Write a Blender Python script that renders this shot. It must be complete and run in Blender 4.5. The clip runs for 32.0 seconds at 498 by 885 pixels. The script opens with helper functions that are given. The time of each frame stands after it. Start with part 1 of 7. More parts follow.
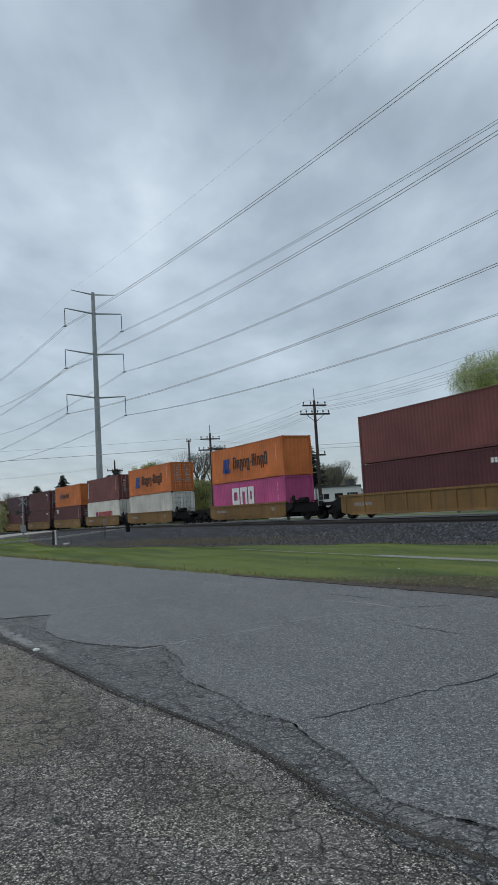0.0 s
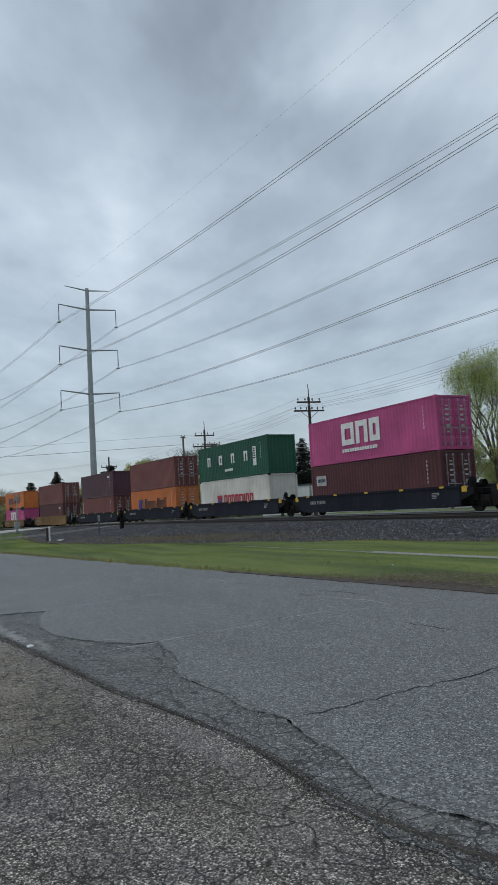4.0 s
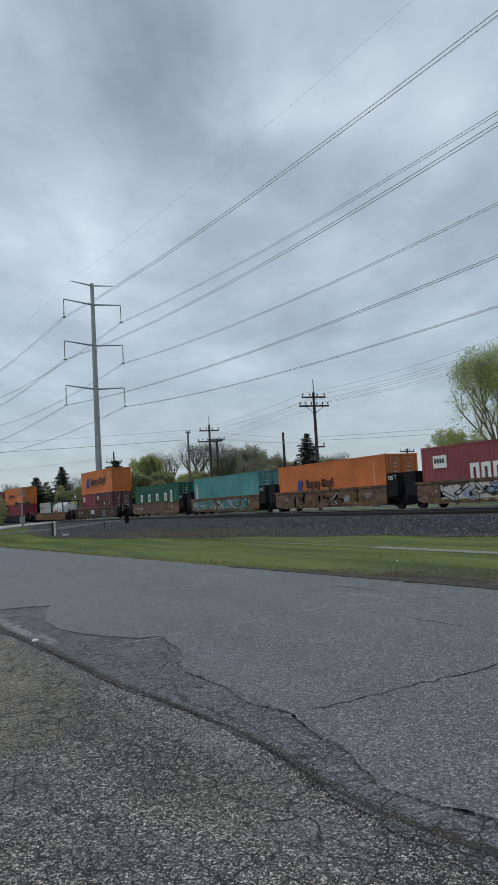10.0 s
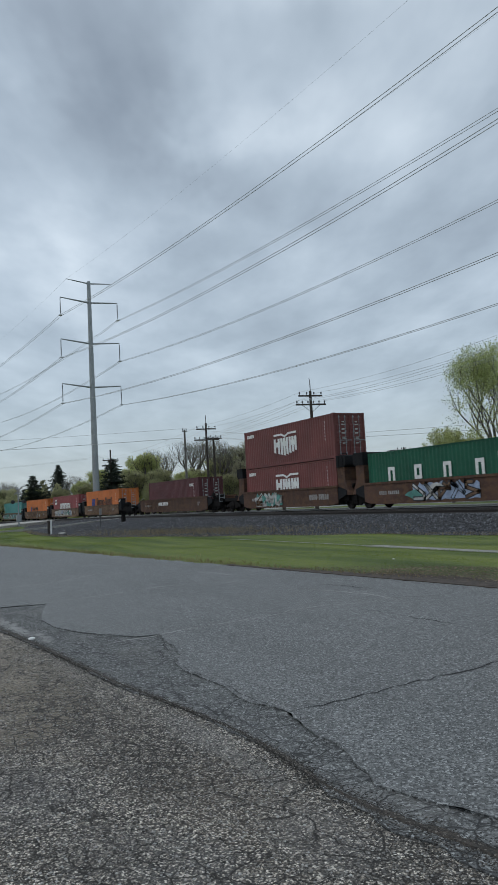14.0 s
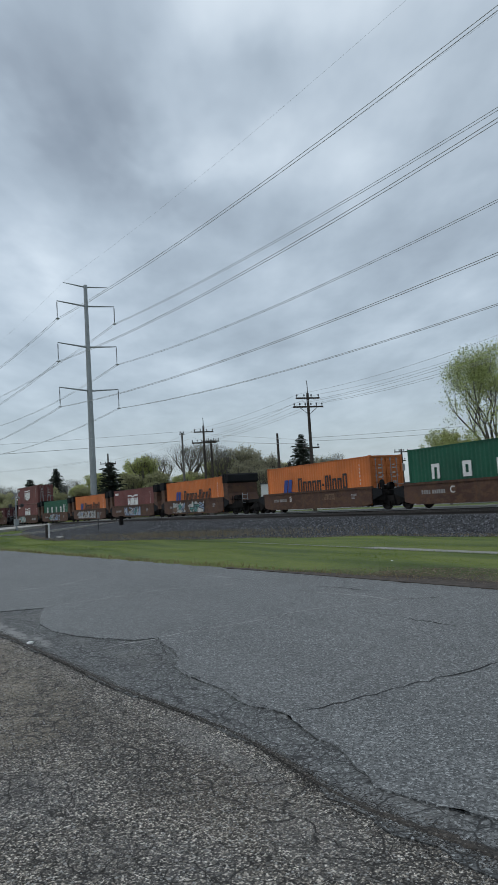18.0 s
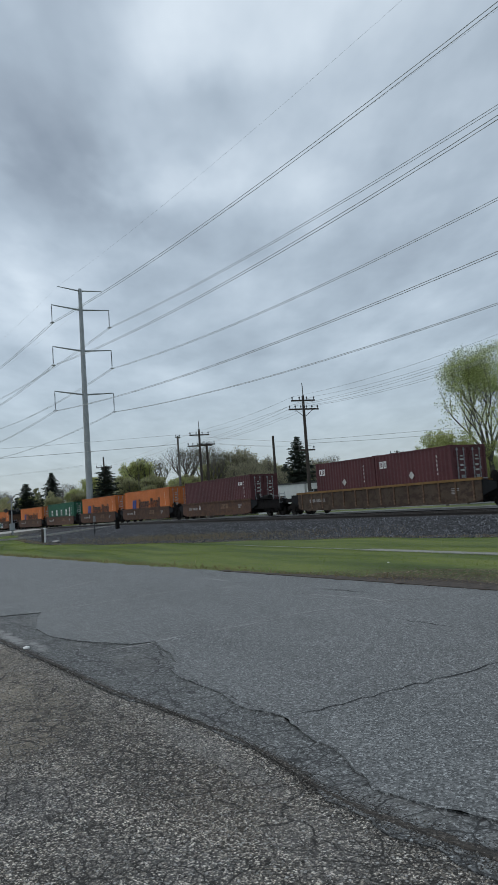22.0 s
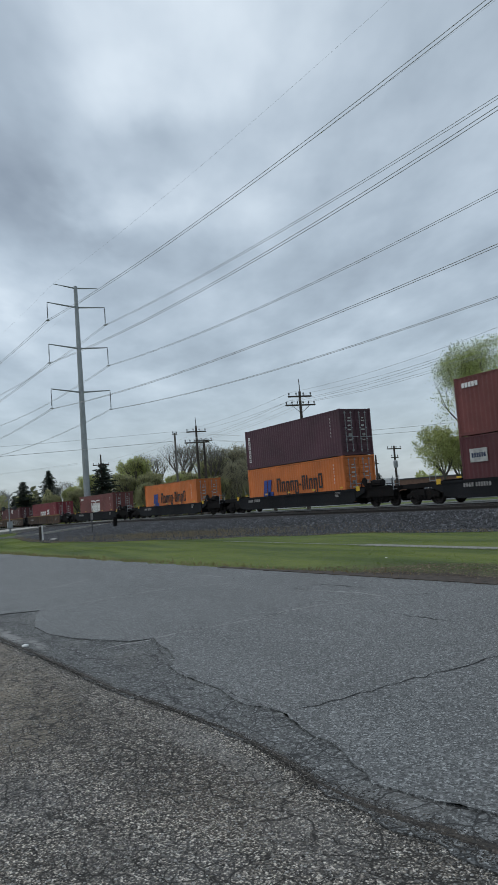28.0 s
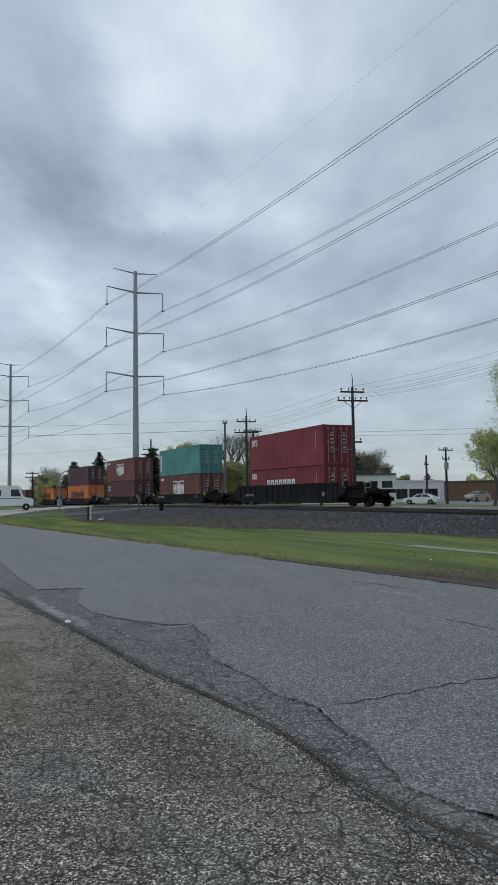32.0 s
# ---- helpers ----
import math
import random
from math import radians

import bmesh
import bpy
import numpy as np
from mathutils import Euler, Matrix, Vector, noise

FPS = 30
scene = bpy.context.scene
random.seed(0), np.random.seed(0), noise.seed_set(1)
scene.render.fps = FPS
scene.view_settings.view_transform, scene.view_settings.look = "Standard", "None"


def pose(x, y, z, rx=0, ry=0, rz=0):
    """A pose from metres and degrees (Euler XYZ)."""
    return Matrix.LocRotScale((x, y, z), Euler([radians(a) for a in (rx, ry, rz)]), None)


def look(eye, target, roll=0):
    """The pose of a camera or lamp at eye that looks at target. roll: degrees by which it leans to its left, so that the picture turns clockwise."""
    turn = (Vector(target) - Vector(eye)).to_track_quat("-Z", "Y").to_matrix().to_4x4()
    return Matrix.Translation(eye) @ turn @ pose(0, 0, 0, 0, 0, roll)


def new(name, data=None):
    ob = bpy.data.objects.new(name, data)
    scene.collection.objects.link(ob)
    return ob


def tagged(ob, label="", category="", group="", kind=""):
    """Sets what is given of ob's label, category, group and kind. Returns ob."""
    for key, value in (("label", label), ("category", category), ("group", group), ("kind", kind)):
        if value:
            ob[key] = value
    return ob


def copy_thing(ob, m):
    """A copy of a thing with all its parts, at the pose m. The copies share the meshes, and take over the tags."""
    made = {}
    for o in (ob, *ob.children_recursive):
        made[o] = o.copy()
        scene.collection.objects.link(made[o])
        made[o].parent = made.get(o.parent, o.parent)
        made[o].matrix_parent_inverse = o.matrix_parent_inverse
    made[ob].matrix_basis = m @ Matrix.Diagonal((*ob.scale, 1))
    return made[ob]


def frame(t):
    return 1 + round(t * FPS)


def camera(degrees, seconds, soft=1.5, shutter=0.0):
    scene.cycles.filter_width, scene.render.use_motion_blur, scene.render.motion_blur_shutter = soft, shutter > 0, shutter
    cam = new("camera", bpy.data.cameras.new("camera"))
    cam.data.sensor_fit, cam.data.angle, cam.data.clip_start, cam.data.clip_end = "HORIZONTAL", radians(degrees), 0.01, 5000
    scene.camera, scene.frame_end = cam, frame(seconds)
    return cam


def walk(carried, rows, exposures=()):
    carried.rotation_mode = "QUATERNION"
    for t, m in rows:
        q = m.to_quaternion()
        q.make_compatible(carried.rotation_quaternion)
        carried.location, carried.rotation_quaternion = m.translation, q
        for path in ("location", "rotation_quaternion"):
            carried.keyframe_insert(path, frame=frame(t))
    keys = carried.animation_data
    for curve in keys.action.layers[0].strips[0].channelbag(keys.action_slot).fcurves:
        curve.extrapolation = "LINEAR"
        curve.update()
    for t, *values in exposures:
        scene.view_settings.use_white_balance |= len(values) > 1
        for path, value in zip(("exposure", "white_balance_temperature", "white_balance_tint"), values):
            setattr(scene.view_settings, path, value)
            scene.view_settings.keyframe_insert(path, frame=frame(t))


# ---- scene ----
cam = camera(38.133, 32.0, soft=1.25, shutter=0.1)
EYE = 1.55


def aim(yaw, pitch, roll):
    """The camera's pose: yaw from the track's far direction towards the track, pitch up, roll, in degrees."""
    a, b, c = radians(yaw), radians(pitch), radians(roll)
    fwd = Vector((-math.cos(a) * math.cos(b), math.sin(a) * math.cos(b), math.sin(b)))
    r = Vector((math.sin(a), math.cos(a), 0.0))
    u = r.cross(fwd)
    right = math.cos(c) * r + math.sin(c) * u
    up = math.cos(c) * u - math.sin(c) * r
    m = Matrix((right, up, -fwd)).transposed().to_4x4()
    return Matrix.Translation((0, 0, EYE)) @ m


walk(cam, [(t, aim(y, p, r)) for t, y, p, r in (
    (0, 27.910, 5.379, -3.317), (0.5, 27.914, 5.314, -3.269), (1, 27.962, 5.256, -3.356), (1.5, 28.028, 5.242, -3.349),
    (2, 28.119, 5.205, -3.326), (2.5, 28.227, 5.169, -3.375), (3, 28.292, 5.127, -3.372), (3.5, 28.326, 5.100, -3.333),
    (5.5, 28.368, 5.048, -3.189), (6, 28.361, 5.066, -3.166), (6.5, 28.303, 5.079, -3.191), (7, 28.202, 5.077, -3.203),
    (7.5, 28.101, 5.078, -3.184), (8, 28.018, 5.016, -3.167), (8.5, 27.953, 4.906, -3.202), (9, 27.946, 4.819, -3.179),
    (9.5, 27.942, 4.753, -3.177), (10, 27.941, 4.718, -3.184), (10.5, 28.007, 4.687, -3.187), (11, 28.006, 4.683, -3.178),
    (11.5, 28.073, 4.679, -3.182), (12, 28.110, 4.662, -3.147), (12.5, 28.135, 4.621, -3.160), (13, 28.135, 4.609, -3.175),
    (13.5, 28.167, 4.612, -3.129), (14, 28.198, 4.581, -3.137), (14.5, 28.219, 4.548, -3.129), (16.5, 28.356, 4.499, -3.306),
    (17, 28.361, 4.528, -3.358), (17.5, 28.364, 4.632, -3.314), (18, 28.402, 4.778, -3.474), (18.5, 28.516, 4.971, -3.497),
    (19, 28.578, 5.114, -3.620), (19.5, 28.680, 5.202, -3.766), (20, 28.716, 5.202, -3.724), (20.5, 28.687, 5.145, -3.763),
    (21, 28.678, 5.107, -3.827), (21.5, 28.680, 5.046, -3.834), (22, 28.755, 4.973, -3.912), (22.5, 28.892, 4.899, -3.879),
    (23, 29.016, 4.836, -3.955), (23.5, 29.139, 4.786, -3.931), (24, 29.275, 4.696, -3.962), (24.5, 29.391, 4.605, -3.955),
    (25, 29.391, 4.536, -3.935), (25.5, 29.301, 4.507, -3.886), (27.5, 29.043, 4.677, -4.332), (28, 28.967, 4.663, -4.363),
    (28.5, 28.887, 4.599, -4.402), (29, 28.826, 4.495, -4.296), (29.5, 28.782, 4.411, -4.143), (30, 28.771, 4.329, -4.062),
    (30.5, 28.688, 4.264, -3.712), (31, 28.227, 4.192, -3.040), (31.5, 27.014, 4.145, -1.926), (32, 25.020, 4.171, -0.796))])

# ---- world and light: an overcast sky ----
world = bpy.data.worlds.new("sky")
scene.world = world
world.use_nodes = True
wn = world.node_tree.nodes
sky = wn.new("ShaderNodeTexSky")
sky.sky_type, sky.sun_disc = "NISHITA", False
sky.sun_elevation, sky.sun_rotation = radians(52), radians(200)
wn["Background"].inputs["Strength"].default_value = 0.06
world.node_tree.links.new(sky.outputs["Color"], wn["Background"].inputs["Color"])

sun = new("sun", bpy.data.lights.new("sun", "SUN"))
sun.data.energy, sun.data.angle, sun.data.color = 1.5, radians(40), (1.0, 0.97, 0.93)
sun.matrix_world = look((0, 0, 100), (0 + 20, 50, 0))
scene.view_settings.exposure = 0.0


# ---- materials ----
def material(name):
    m = bpy.data.materials.new(name)
    m.use_nodes = True
    return m, m.node_tree.nodes, m.node_tree.links, m.node_tree.nodes["Principled BSDF"]


def node(nodes, kind, **inputs):
    n = nodes.new("ShaderNode" + kind)
    for k, v in inputs.items():
        n.inputs[k.replace("_", " ")].default_value = v
    return n


def ramp(nodes, links, src, stops):
    r = nodes.new("ShaderNodeValToRGB")
    e = r.color_ramp.elements
    while len(e) < len(stops):
        e.new(0.5)
    for el, (p, c) in zip(e, stops):
        el.position = p
        el.color = (c, c, c, 1) if isinstance(c, (int, float)) else (*c, 1)
    links.new(src, r.inputs["Fac"])
    return r.outputs["Color"]


def mix(nodes, links, fac, a, b, blend="MIX"):
    n = nodes.new("ShaderNodeMix")
    n.data_type, n.blend_type = "RGBA", blend
    for i, v in ((0, fac), (6, a), (7, b)):
        if isinstance(v, bpy.types.NodeSocket):
            links.new(v, n.inputs[i])
        elif i == 0:
            n.inputs[i].default_value = v
        else:
            n.inputs[i].default_value = (*v, 1)
    return n.outputs[2]


def coords(nodes, links, scale=(1, 1, 1), space="Object"):
    tc = nodes.new("ShaderNodeTexCoord")
    mp = nodes.new("ShaderNodeMapping")
    mp.inputs["Scale"].default_value = scale
    links.new(tc.outputs[space], mp.inputs["Vector"])
    return mp.outputs["Vector"]


def noise_tex(nodes, links, vec, scale, detail=4.0, rough=0.55):
    n = node(nodes, "TexNoise", Scale=scale, Detail=detail, Roughness=rough)
    links.new(vec, n.inputs["Vector"])
    return n.outputs["Fac"]


def voronoi(nodes, links, vec, scale, feature="F1", out="Distance"):
    n = nodes.new("ShaderNodeTexVoronoi")
    n.feature = feature
    n.inputs["Scale"].default_value = scale
    links.new(vec, n.inputs["Vector"])
    return n.outputs[out]


def bump(nodes, links, bsdf, height, strength, distance):
    b = node(nodes, "Bump", Strength=strength, Distance=distance)
    links.new(height, b.inputs["Height"])
    links.new(b.outputs["Normal"], bsdf.inputs["Normal"])
    return b


def paint(name, colour, rough=0.5, dirt=(0.06, 0.045, 0.035), amount=0.35, metal=0.0, streak=2.2, patch=None, spec=0.35):
    """Painted or bare steel with rain streaks, dust and fine mottling."""
    m, n, l, b = material(name)
    info = n.new("ShaderNodeObjectInfo")
    v = coords(n, l, (1.3, 1.3, 0.16))
    s = noise_tex(n, l, v, streak, 6, 0.62)
    f = noise_tex(n, l, coords(n, l), 9.0, 5, 0.6)
    g = noise_tex(n, l, coords(n, l), 0.45, 3, 0.5)
    dark = tuple(c * 0.72 for c in colour)
    lite = tuple(min(1, c * 1.18 + 0.003) for c in colour)
    base = mix(n, l, ramp(n, l, g, ((0.3, 0.0), (0.7, 1.0))), dark, lite)
    if patch:
        pn = noise_tex(n, l, coords(n, l, (1, 1, 1.6)), 1.6, 6, 0.65)
        base = mix(n, l, ramp(n, l, pn, ((0.47, 0.0), (0.56, 0.9))), base, patch)
    base = mix(n, l, ramp(n, l, s, ((0.5, 0.0), (0.78, amount))), base, dirt)
    base = mix(n, l, ramp(n, l, f, ((0.62, 0.0), (0.72, amount * 0.8))), base, (0.11, 0.05, 0.025))
    hs = n.new("ShaderNodeHueSaturation")
    ml = node(n, "MapRange")
    ml.inputs["To Min"].default_value, ml.inputs["To Max"].default_value = 0.88, 1.08
    l.new(info.outputs["Random"], ml.inputs["Value"])
    l.new(ml.outputs["Result"], hs.inputs["Value"])
    l.new(base, hs.inputs["Color"])
    l.new(hs.outputs["Color"], b.inputs["Base Color"])
    l.new(ramp(n, l, f, ((0.3, rough - 0.08), (0.75, min(1, rough + 0.25)))), b.inputs["Roughness"])
    b.inputs["Metallic"].default_value = metal
    b.inputs["Specular IOR Level"].default_value = spec
    bump(n, l, b, f, 0.12, 0.02)
    return m


def plain(name, colour, rough=0.7, metal=0.0, spread=0.25, scale=6.0, bumpy=0.1):
    m, n, l, b = material(name)
    f = noise_tex(n, l, coords(n, l), scale, 5, 0.6)
    base = mix(n, l, ramp(n, l, f, ((0.3, 0.0), (0.7, 1.0))), tuple(c * (1 - spread) for c in colour), tuple(min(1, c * (1 + spread)) for c in colour))
    l.new(base, b.inputs["Base Color"])
    b.inputs["Roughness"].default_value, b.inputs["Metallic"].default_value = rough, metal
    bump(n, l, b, f, bumpy, 0.02)
    return m


ORANGE = paint("orange_paint", (0.57, 0.160, 0.038), amount=0.16)
MAROON = paint("maroon_paint", (0.095, 0.026, 0.03), amount=0.15)
PLUM = paint("plum_paint", (0.075, 0.03, 0.042), amount=0.15)
BROWNRED = paint("brown_red_paint", (0.165, 0.050, 0.045), amount=0.18)
CRIMSON = paint("crimson_paint", (0.205, 0.027, 0.038), amount=0.14)
FADED = paint("faded_red_paint", (0.26, 0.06, 0.065), amount=0.25)
GREEN = paint("green_paint", (0.007, 0.088, 0.048), amount=0.14)
PINK = paint("magenta_paint", (0.47, 0.075, 0.215), amount=0.14)
TEAL = paint("teal_paint", (0.07, 0.25, 0.238), amount=0.2)
PALE = paint("off_white_paint", (0.66, 0.64, 0.57), amount=0.3, dirt=(0.18, 0.13, 0.09))
GREYBOX = paint("grey_paint", (0.36, 0.38, 0.36), amount=0.4)
TAN = paint("tan_yellow_paint", (0.22, 0.125, 0.042), 0.7, amount=0.65)
RUSTTAN = paint("rusty_tan_paint", (0.175, 0.11, 0.068), 0.75, amount=0.8, patch=(0.09, 0.05, 0.032))
RUSTDARK = paint("rusty_brown_paint", (0.075, 0.052, 0.036), 0.8, amount=0.7, patch=(0.045, 0.028, 0.02))
BROWN = paint("brown_car_paint", (0.17, 0.08, 0.03), 0.7, amount=0.5, patch=(0.10, 0.05, 0.025))
OXIDE = paint("oxide_brown_paint", (0.082, 0.042, 0.03), 0.75, amount=0.55, patch=(0.115, 0.062, 0.036))
NAVY = paint("navy_black_paint", (0.011, 0.014, 0.023), 0.7, amount=0.35, dirt=(0.04, 0.036, 0.032), spec=0.2)
BLACK = paint("black_car_paint", (0.013, 0.014, 0.016), 0.75, amount=0.3, dirt=(0.035, 0.031, 0.027), spec=0.15)
DARKSTEEL = paint("dark_running_gear", (0.011, 0.010, 0.010), 0.85, amount=0.4, dirt=(0.03, 0.024, 0.02), spec=0.12)
WHITE = plain("white_lettering", (0.72, 0.72, 0.70), 0.6, spread=0.12, scale=3)
INK = plain("dark_lettering", (0.022, 0.016, 0.016), 0.6, spread=0.3)
BLUE = plain("blue_lettering", (0.02, 0.05, 0.24), 0.6, spread=0.2)
RED = plain("red_lettering", (0.42, 0.02, 0.04), 0.6, spread=0.2)
YELLOW = plain("yellow_marking", (0.62, 0.38, 0.03), 0.6, spread=0.2)
GRAF_BLUE = plain("pale_blue_spray", (0.25, 0.31, 0.42), 0.6, spread=0.4, scale=2)
GRAF_TEAL = plain("teal_spray", (0.075, 0.23, 0.20), 0.6, spread=0.5, scale=2)
GRAF_WHITE = plain("silver_spray", (0.42, 0.42, 0.40), 0.6, spread=0.4, scale=2)
FADED_INK = plain("faded_stencil", (0.26, 0.25, 0.24), 0.7, spread=0.3)
GRAF_DARK = plain("black_spray", (0.02, 0.02, 0.025), 0.6)
TANKWHITE = paint("tank_white", (0.66, 0.66, 0.64), 0.4, amount=0.2)
TANKBLUE = paint("tank_frame_blue", (0.02, 0.032, 0.075), 0.5, amount=0.2)
GALV = plain("galvanised_steel", (0.30, 0.32, 0.33), 0.55, metal=0.4, spread=0.12, scale=0.8)
WOODPOLE = plain("weathered_pole_wood", (0.052, 0.042, 0.036), 0.9, spread=0.35, scale=4)
PALEPOLE = plain("grey_pole_wood", (0.14, 0.13, 0.12), 0.9, spread=0.25, scale=4)
INSUL = plain("insulator_grey", (0.07, 0.075, 0.08), 0.4)
WIRE = plain("wire_aluminium", (0.40, 0.41, 0.42), 0.6)
THINWIRE = plain("thin_wire_grey", (0.48, 0.49, 0.5), 0.6)
RUBBER = plain("tyre_rubber", (0.02, 0.02, 0.02), 0.85)
CHROME = plain("wheel_metal", (0.45, 0.46, 0.47), 0.35, metal=0.9)
CARWHITE = plain("white_car_paint", (0.75, 0.76, 0.78), 0.25, spread=0.03)
CARTAN = plain("tan_car_paint", (0.30, 0.27, 0.22), 0.3, metal=0.3, spread=0.05)
GLASSDARK = plain("dark_window_glass", (0.02, 0.025, 0.03), 0.08, spread=0.1)
BULB = plain("signal_lens_red", (0.25, 0.01, 0.01), 0.3)
CONCRETE = plain("concrete", (0.33, 0.32, 0.29), 0.85, spread=0.22, scale=3)
WALLWHITE = plain("white_painted_block", (0.62, 0.63, 0.62), 0.8, spread=0.08, scale=1.5)
BRICK = plain("brown_brick", (0.16, 0.095, 0.065), 0.9, spread=0.2, scale=2.5)
TRIM = plain("dark_trim", (0.06, 0.06, 0.062), 0.6)
RAILSTEEL = plain("rail_rust", (0.022, 0.017, 0.015), 0.8, spread=0.3)
BLACKBED = plain("black_ballast", (0.011, 0.0105, 0.011), 0.95, spread=0.6, scale=14, bumpy=0.9)
DULLHEAD = plain("dull_rail_head", (0.04, 0.034, 0.03), 0.6, metal=0.3, spread=0.2)
RAILHEAD = plain("polished_rail_head", (0.42, 0.42, 0.43), 0.28, metal=0.9, spread=0.08)
TIE = plain("creosoted_tie", (0.022, 0.019, 0.017), 0.95, spread=0.35)
CRACKSHADE = plain("crack_shadow", (0.016, 0.016, 0.017), 0.95, spread=0.3)
BARK = plain("bark", (0.105, 0.093, 0.082), 0.95, spread=0.35, scale=3)


def turf_tone(n, l, v):
    """Green that changes in long soft bands: bright mown turf and darker turf."""
    band = noise_tex(n, l, coords(n, l, (0.16, 0.9, 1)), 0.8, 4, 0.55)
    fine = noise_tex(n, l, v, 3.0, 5, 0.6)
    c = mix(n, l, ramp(n, l, fine, ((0.3, 0.0), (0.7, 1.0))), (0.084, 0.116, 0.024), (0.120, 0.152, 0.032))
    c = mix(n, l, ramp(n, l, band, ((0.34, 0.7), (0.52, 0.0))), c, (0.036, 0.062, 0.015))
    return mix(n, l, ramp(n, l, band, ((0.52, 0.0), (0.68, 0.6))), c, (0.165, 0.19, 0.042))


def leafy(name, a, b2):
    m, n, l, b = material(name)
    geo = n.new("ShaderNodeNewGeometry")
    f = noise_tex(n, l, coords(n, l), 0.5, 3)
    base = mix(n, l, geo.outputs["Random Per Island"], a, b2)
    base = mix(n, l, ramp(n, l, f, ((0.35, 0.0), (0.65, 0.45))), base, tuple(c * 0.6 for c in a))
    if name == "grass_blades":
        # turf colour brightened to make up for the weak light on upright blades
        lit = mix(n, l, 1.0, turf_tone(n, l, coords(n, l)), (0.62, 0.62, 0.62), "DIVIDE")
        base = mix(n, l, 0.8, base, lit)
    l.new(base, b.inputs["Base Color"])
    b.inputs["Roughness"].default_value = 0.65
    b.inputs["Specular IOR Level"].default_value = 0.25
    tr = n.new("ShaderNodeBsdfTranslucent")
    l.new(base, tr.inputs["Color"])
    ms = node(n, "MixShader", Fac=0.55)
    l.new(b.outputs[0], ms.inputs[1])
    l.new(tr.outputs[0], ms.inputs[2])
    l.new(ms.outputs[0], n["Material Output"].inputs["Surface"])
    return m


LEAF_FRESH = leafy("fresh_leaves", (0.37, 0.43, 0.16), (0.52, 0.57, 0.26))
LEAF_SPRING = leafy("spring_leaves", (0.41, 0.45, 0.165), (0.55, 0.57, 0.27))
LEAF_OLIVE = leafy("olive_leaves", (0.32, 0.325, 0.165), (0.45, 0.445, 0.26))
LEAF_DARK = leafy("dark_leaves", (0.12, 0.13, 0.07), (0.19, 0.195, 0.11))
LEAF_BLOOM = leafy("pale_buds", (0.32, 0.31, 0.2), (0.44, 0.42, 0.3))
NEEDLE = leafy("conifer_needles", (0.052, 0.068, 0.056), (0.092, 0.112, 0.09))
BLADE = leafy("grass_blades", (0.15, 0.21, 0.04), (0.22, 0.28, 0.06))
DRYBLADE = leafy("dry_grass_blades", (0.22, 0.17, 0.09), (0.33, 0.27, 0.16))
DIRT = plain("dark_bare_soil", (0.05, 0.038, 0.029), 0.95, spread=0.7, scale=7, bumpy=0.9)
PATHSLAB = plain("weathered_path_concrete", (0.225, 0.222, 0.205), 0.9, spread=0.3, scale=4)
DUST = plain("pale_crack_dust", (0.29, 0.288, 0.278), 0.9, spread=0.35, scale=12)


def scalar(n, l, op, a, b):
    m = n.new("ShaderNodeMath")
    m.operation = op
    for i, v in enumerate((a, b)):
        if isinstance(v, bpy.types.NodeSocket):
            l.new(v, m.inputs[i])
        else:
            m.inputs[i].default_value = v
    return m.outputs[0]


def spot(n, l, v, wob, cx, cy, rx, ry, soft=0.9):
    """A stain with an uneven outline: 1 in its middle, 0 outside."""
    q = n.new("ShaderNodeMapping")
    q.inputs["Location"].default_value = (-cx / rx, -cy / ry, 0)
    q.inputs["Scale"].default_value = (1 / rx, 1 / ry, 0)
    l.new(v, q.inputs["Vector"])
    d = n.new("ShaderNodeVectorMath")
    d.operation = "LENGTH"
    l.new(q.outputs[0], d.inputs[0])
    mr = node(n, "MapRange")
    mr.interpolation_type = "SMOOTHSTEP"
    for k, x in (("From Min", 1.0 + soft / 2), ("From Max", 1.0 - soft / 2), ("To Min", 0.0), ("To Max", 1.0)):
        mr.inputs[k].default_value = x
    l.new(scalar(n, l, "ADD", d.outputs["Value"], scalar(n, l, "MULTIPLY", scalar(n, l, "SUBTRACT", wob, 0.5), 2.2)), mr.inputs["Value"])
    return mr.outputs["Result"]


def warped(n, l, v, scale, amount):
    nz = node(n, "TexNoise", Scale=scale, Detail=3.0)
    l.new(v, nz.inputs["Vector"])
    sc = n.new("ShaderNodeVectorMath")
    sc.operation = "SCALE"
    sc.inputs["Scale"].default_value = amount
    l.new(nz.outputs["Color"], sc.inputs[0])
    ad = n.new("ShaderNodeVectorMath")
    l.new(v, ad.inputs[0])
    l.new(sc.outputs[0], ad.inputs[1])
    return ad.outputs[0]


def crazing(n, l, v, nets):
    """Nets of open cracks: (cells a metre, half width in metres, where: noise scale and limits)."""
    out = None
    for cells, half, gs, g0, g1 in nets:
        e = voronoi(n, l, warped(n, l, v, cells * 0.9, 0.75 / cells), cells, "DISTANCE_TO_EDGE")
        line = ramp(n, l, e, ((0.0, 1.0), (half * cells * 0.5, 0.85), (half * cells, 0.0)))
        line = mix(n, l, ramp(n, l, noise_tex(n, l, v, gs, 3), ((g0, 0.0), (g1, 1.0))), (0, 0, 0), line)
        out = line if out is None else mix(n, l, 1.0, out, line, "LIGHTEN")
    return out


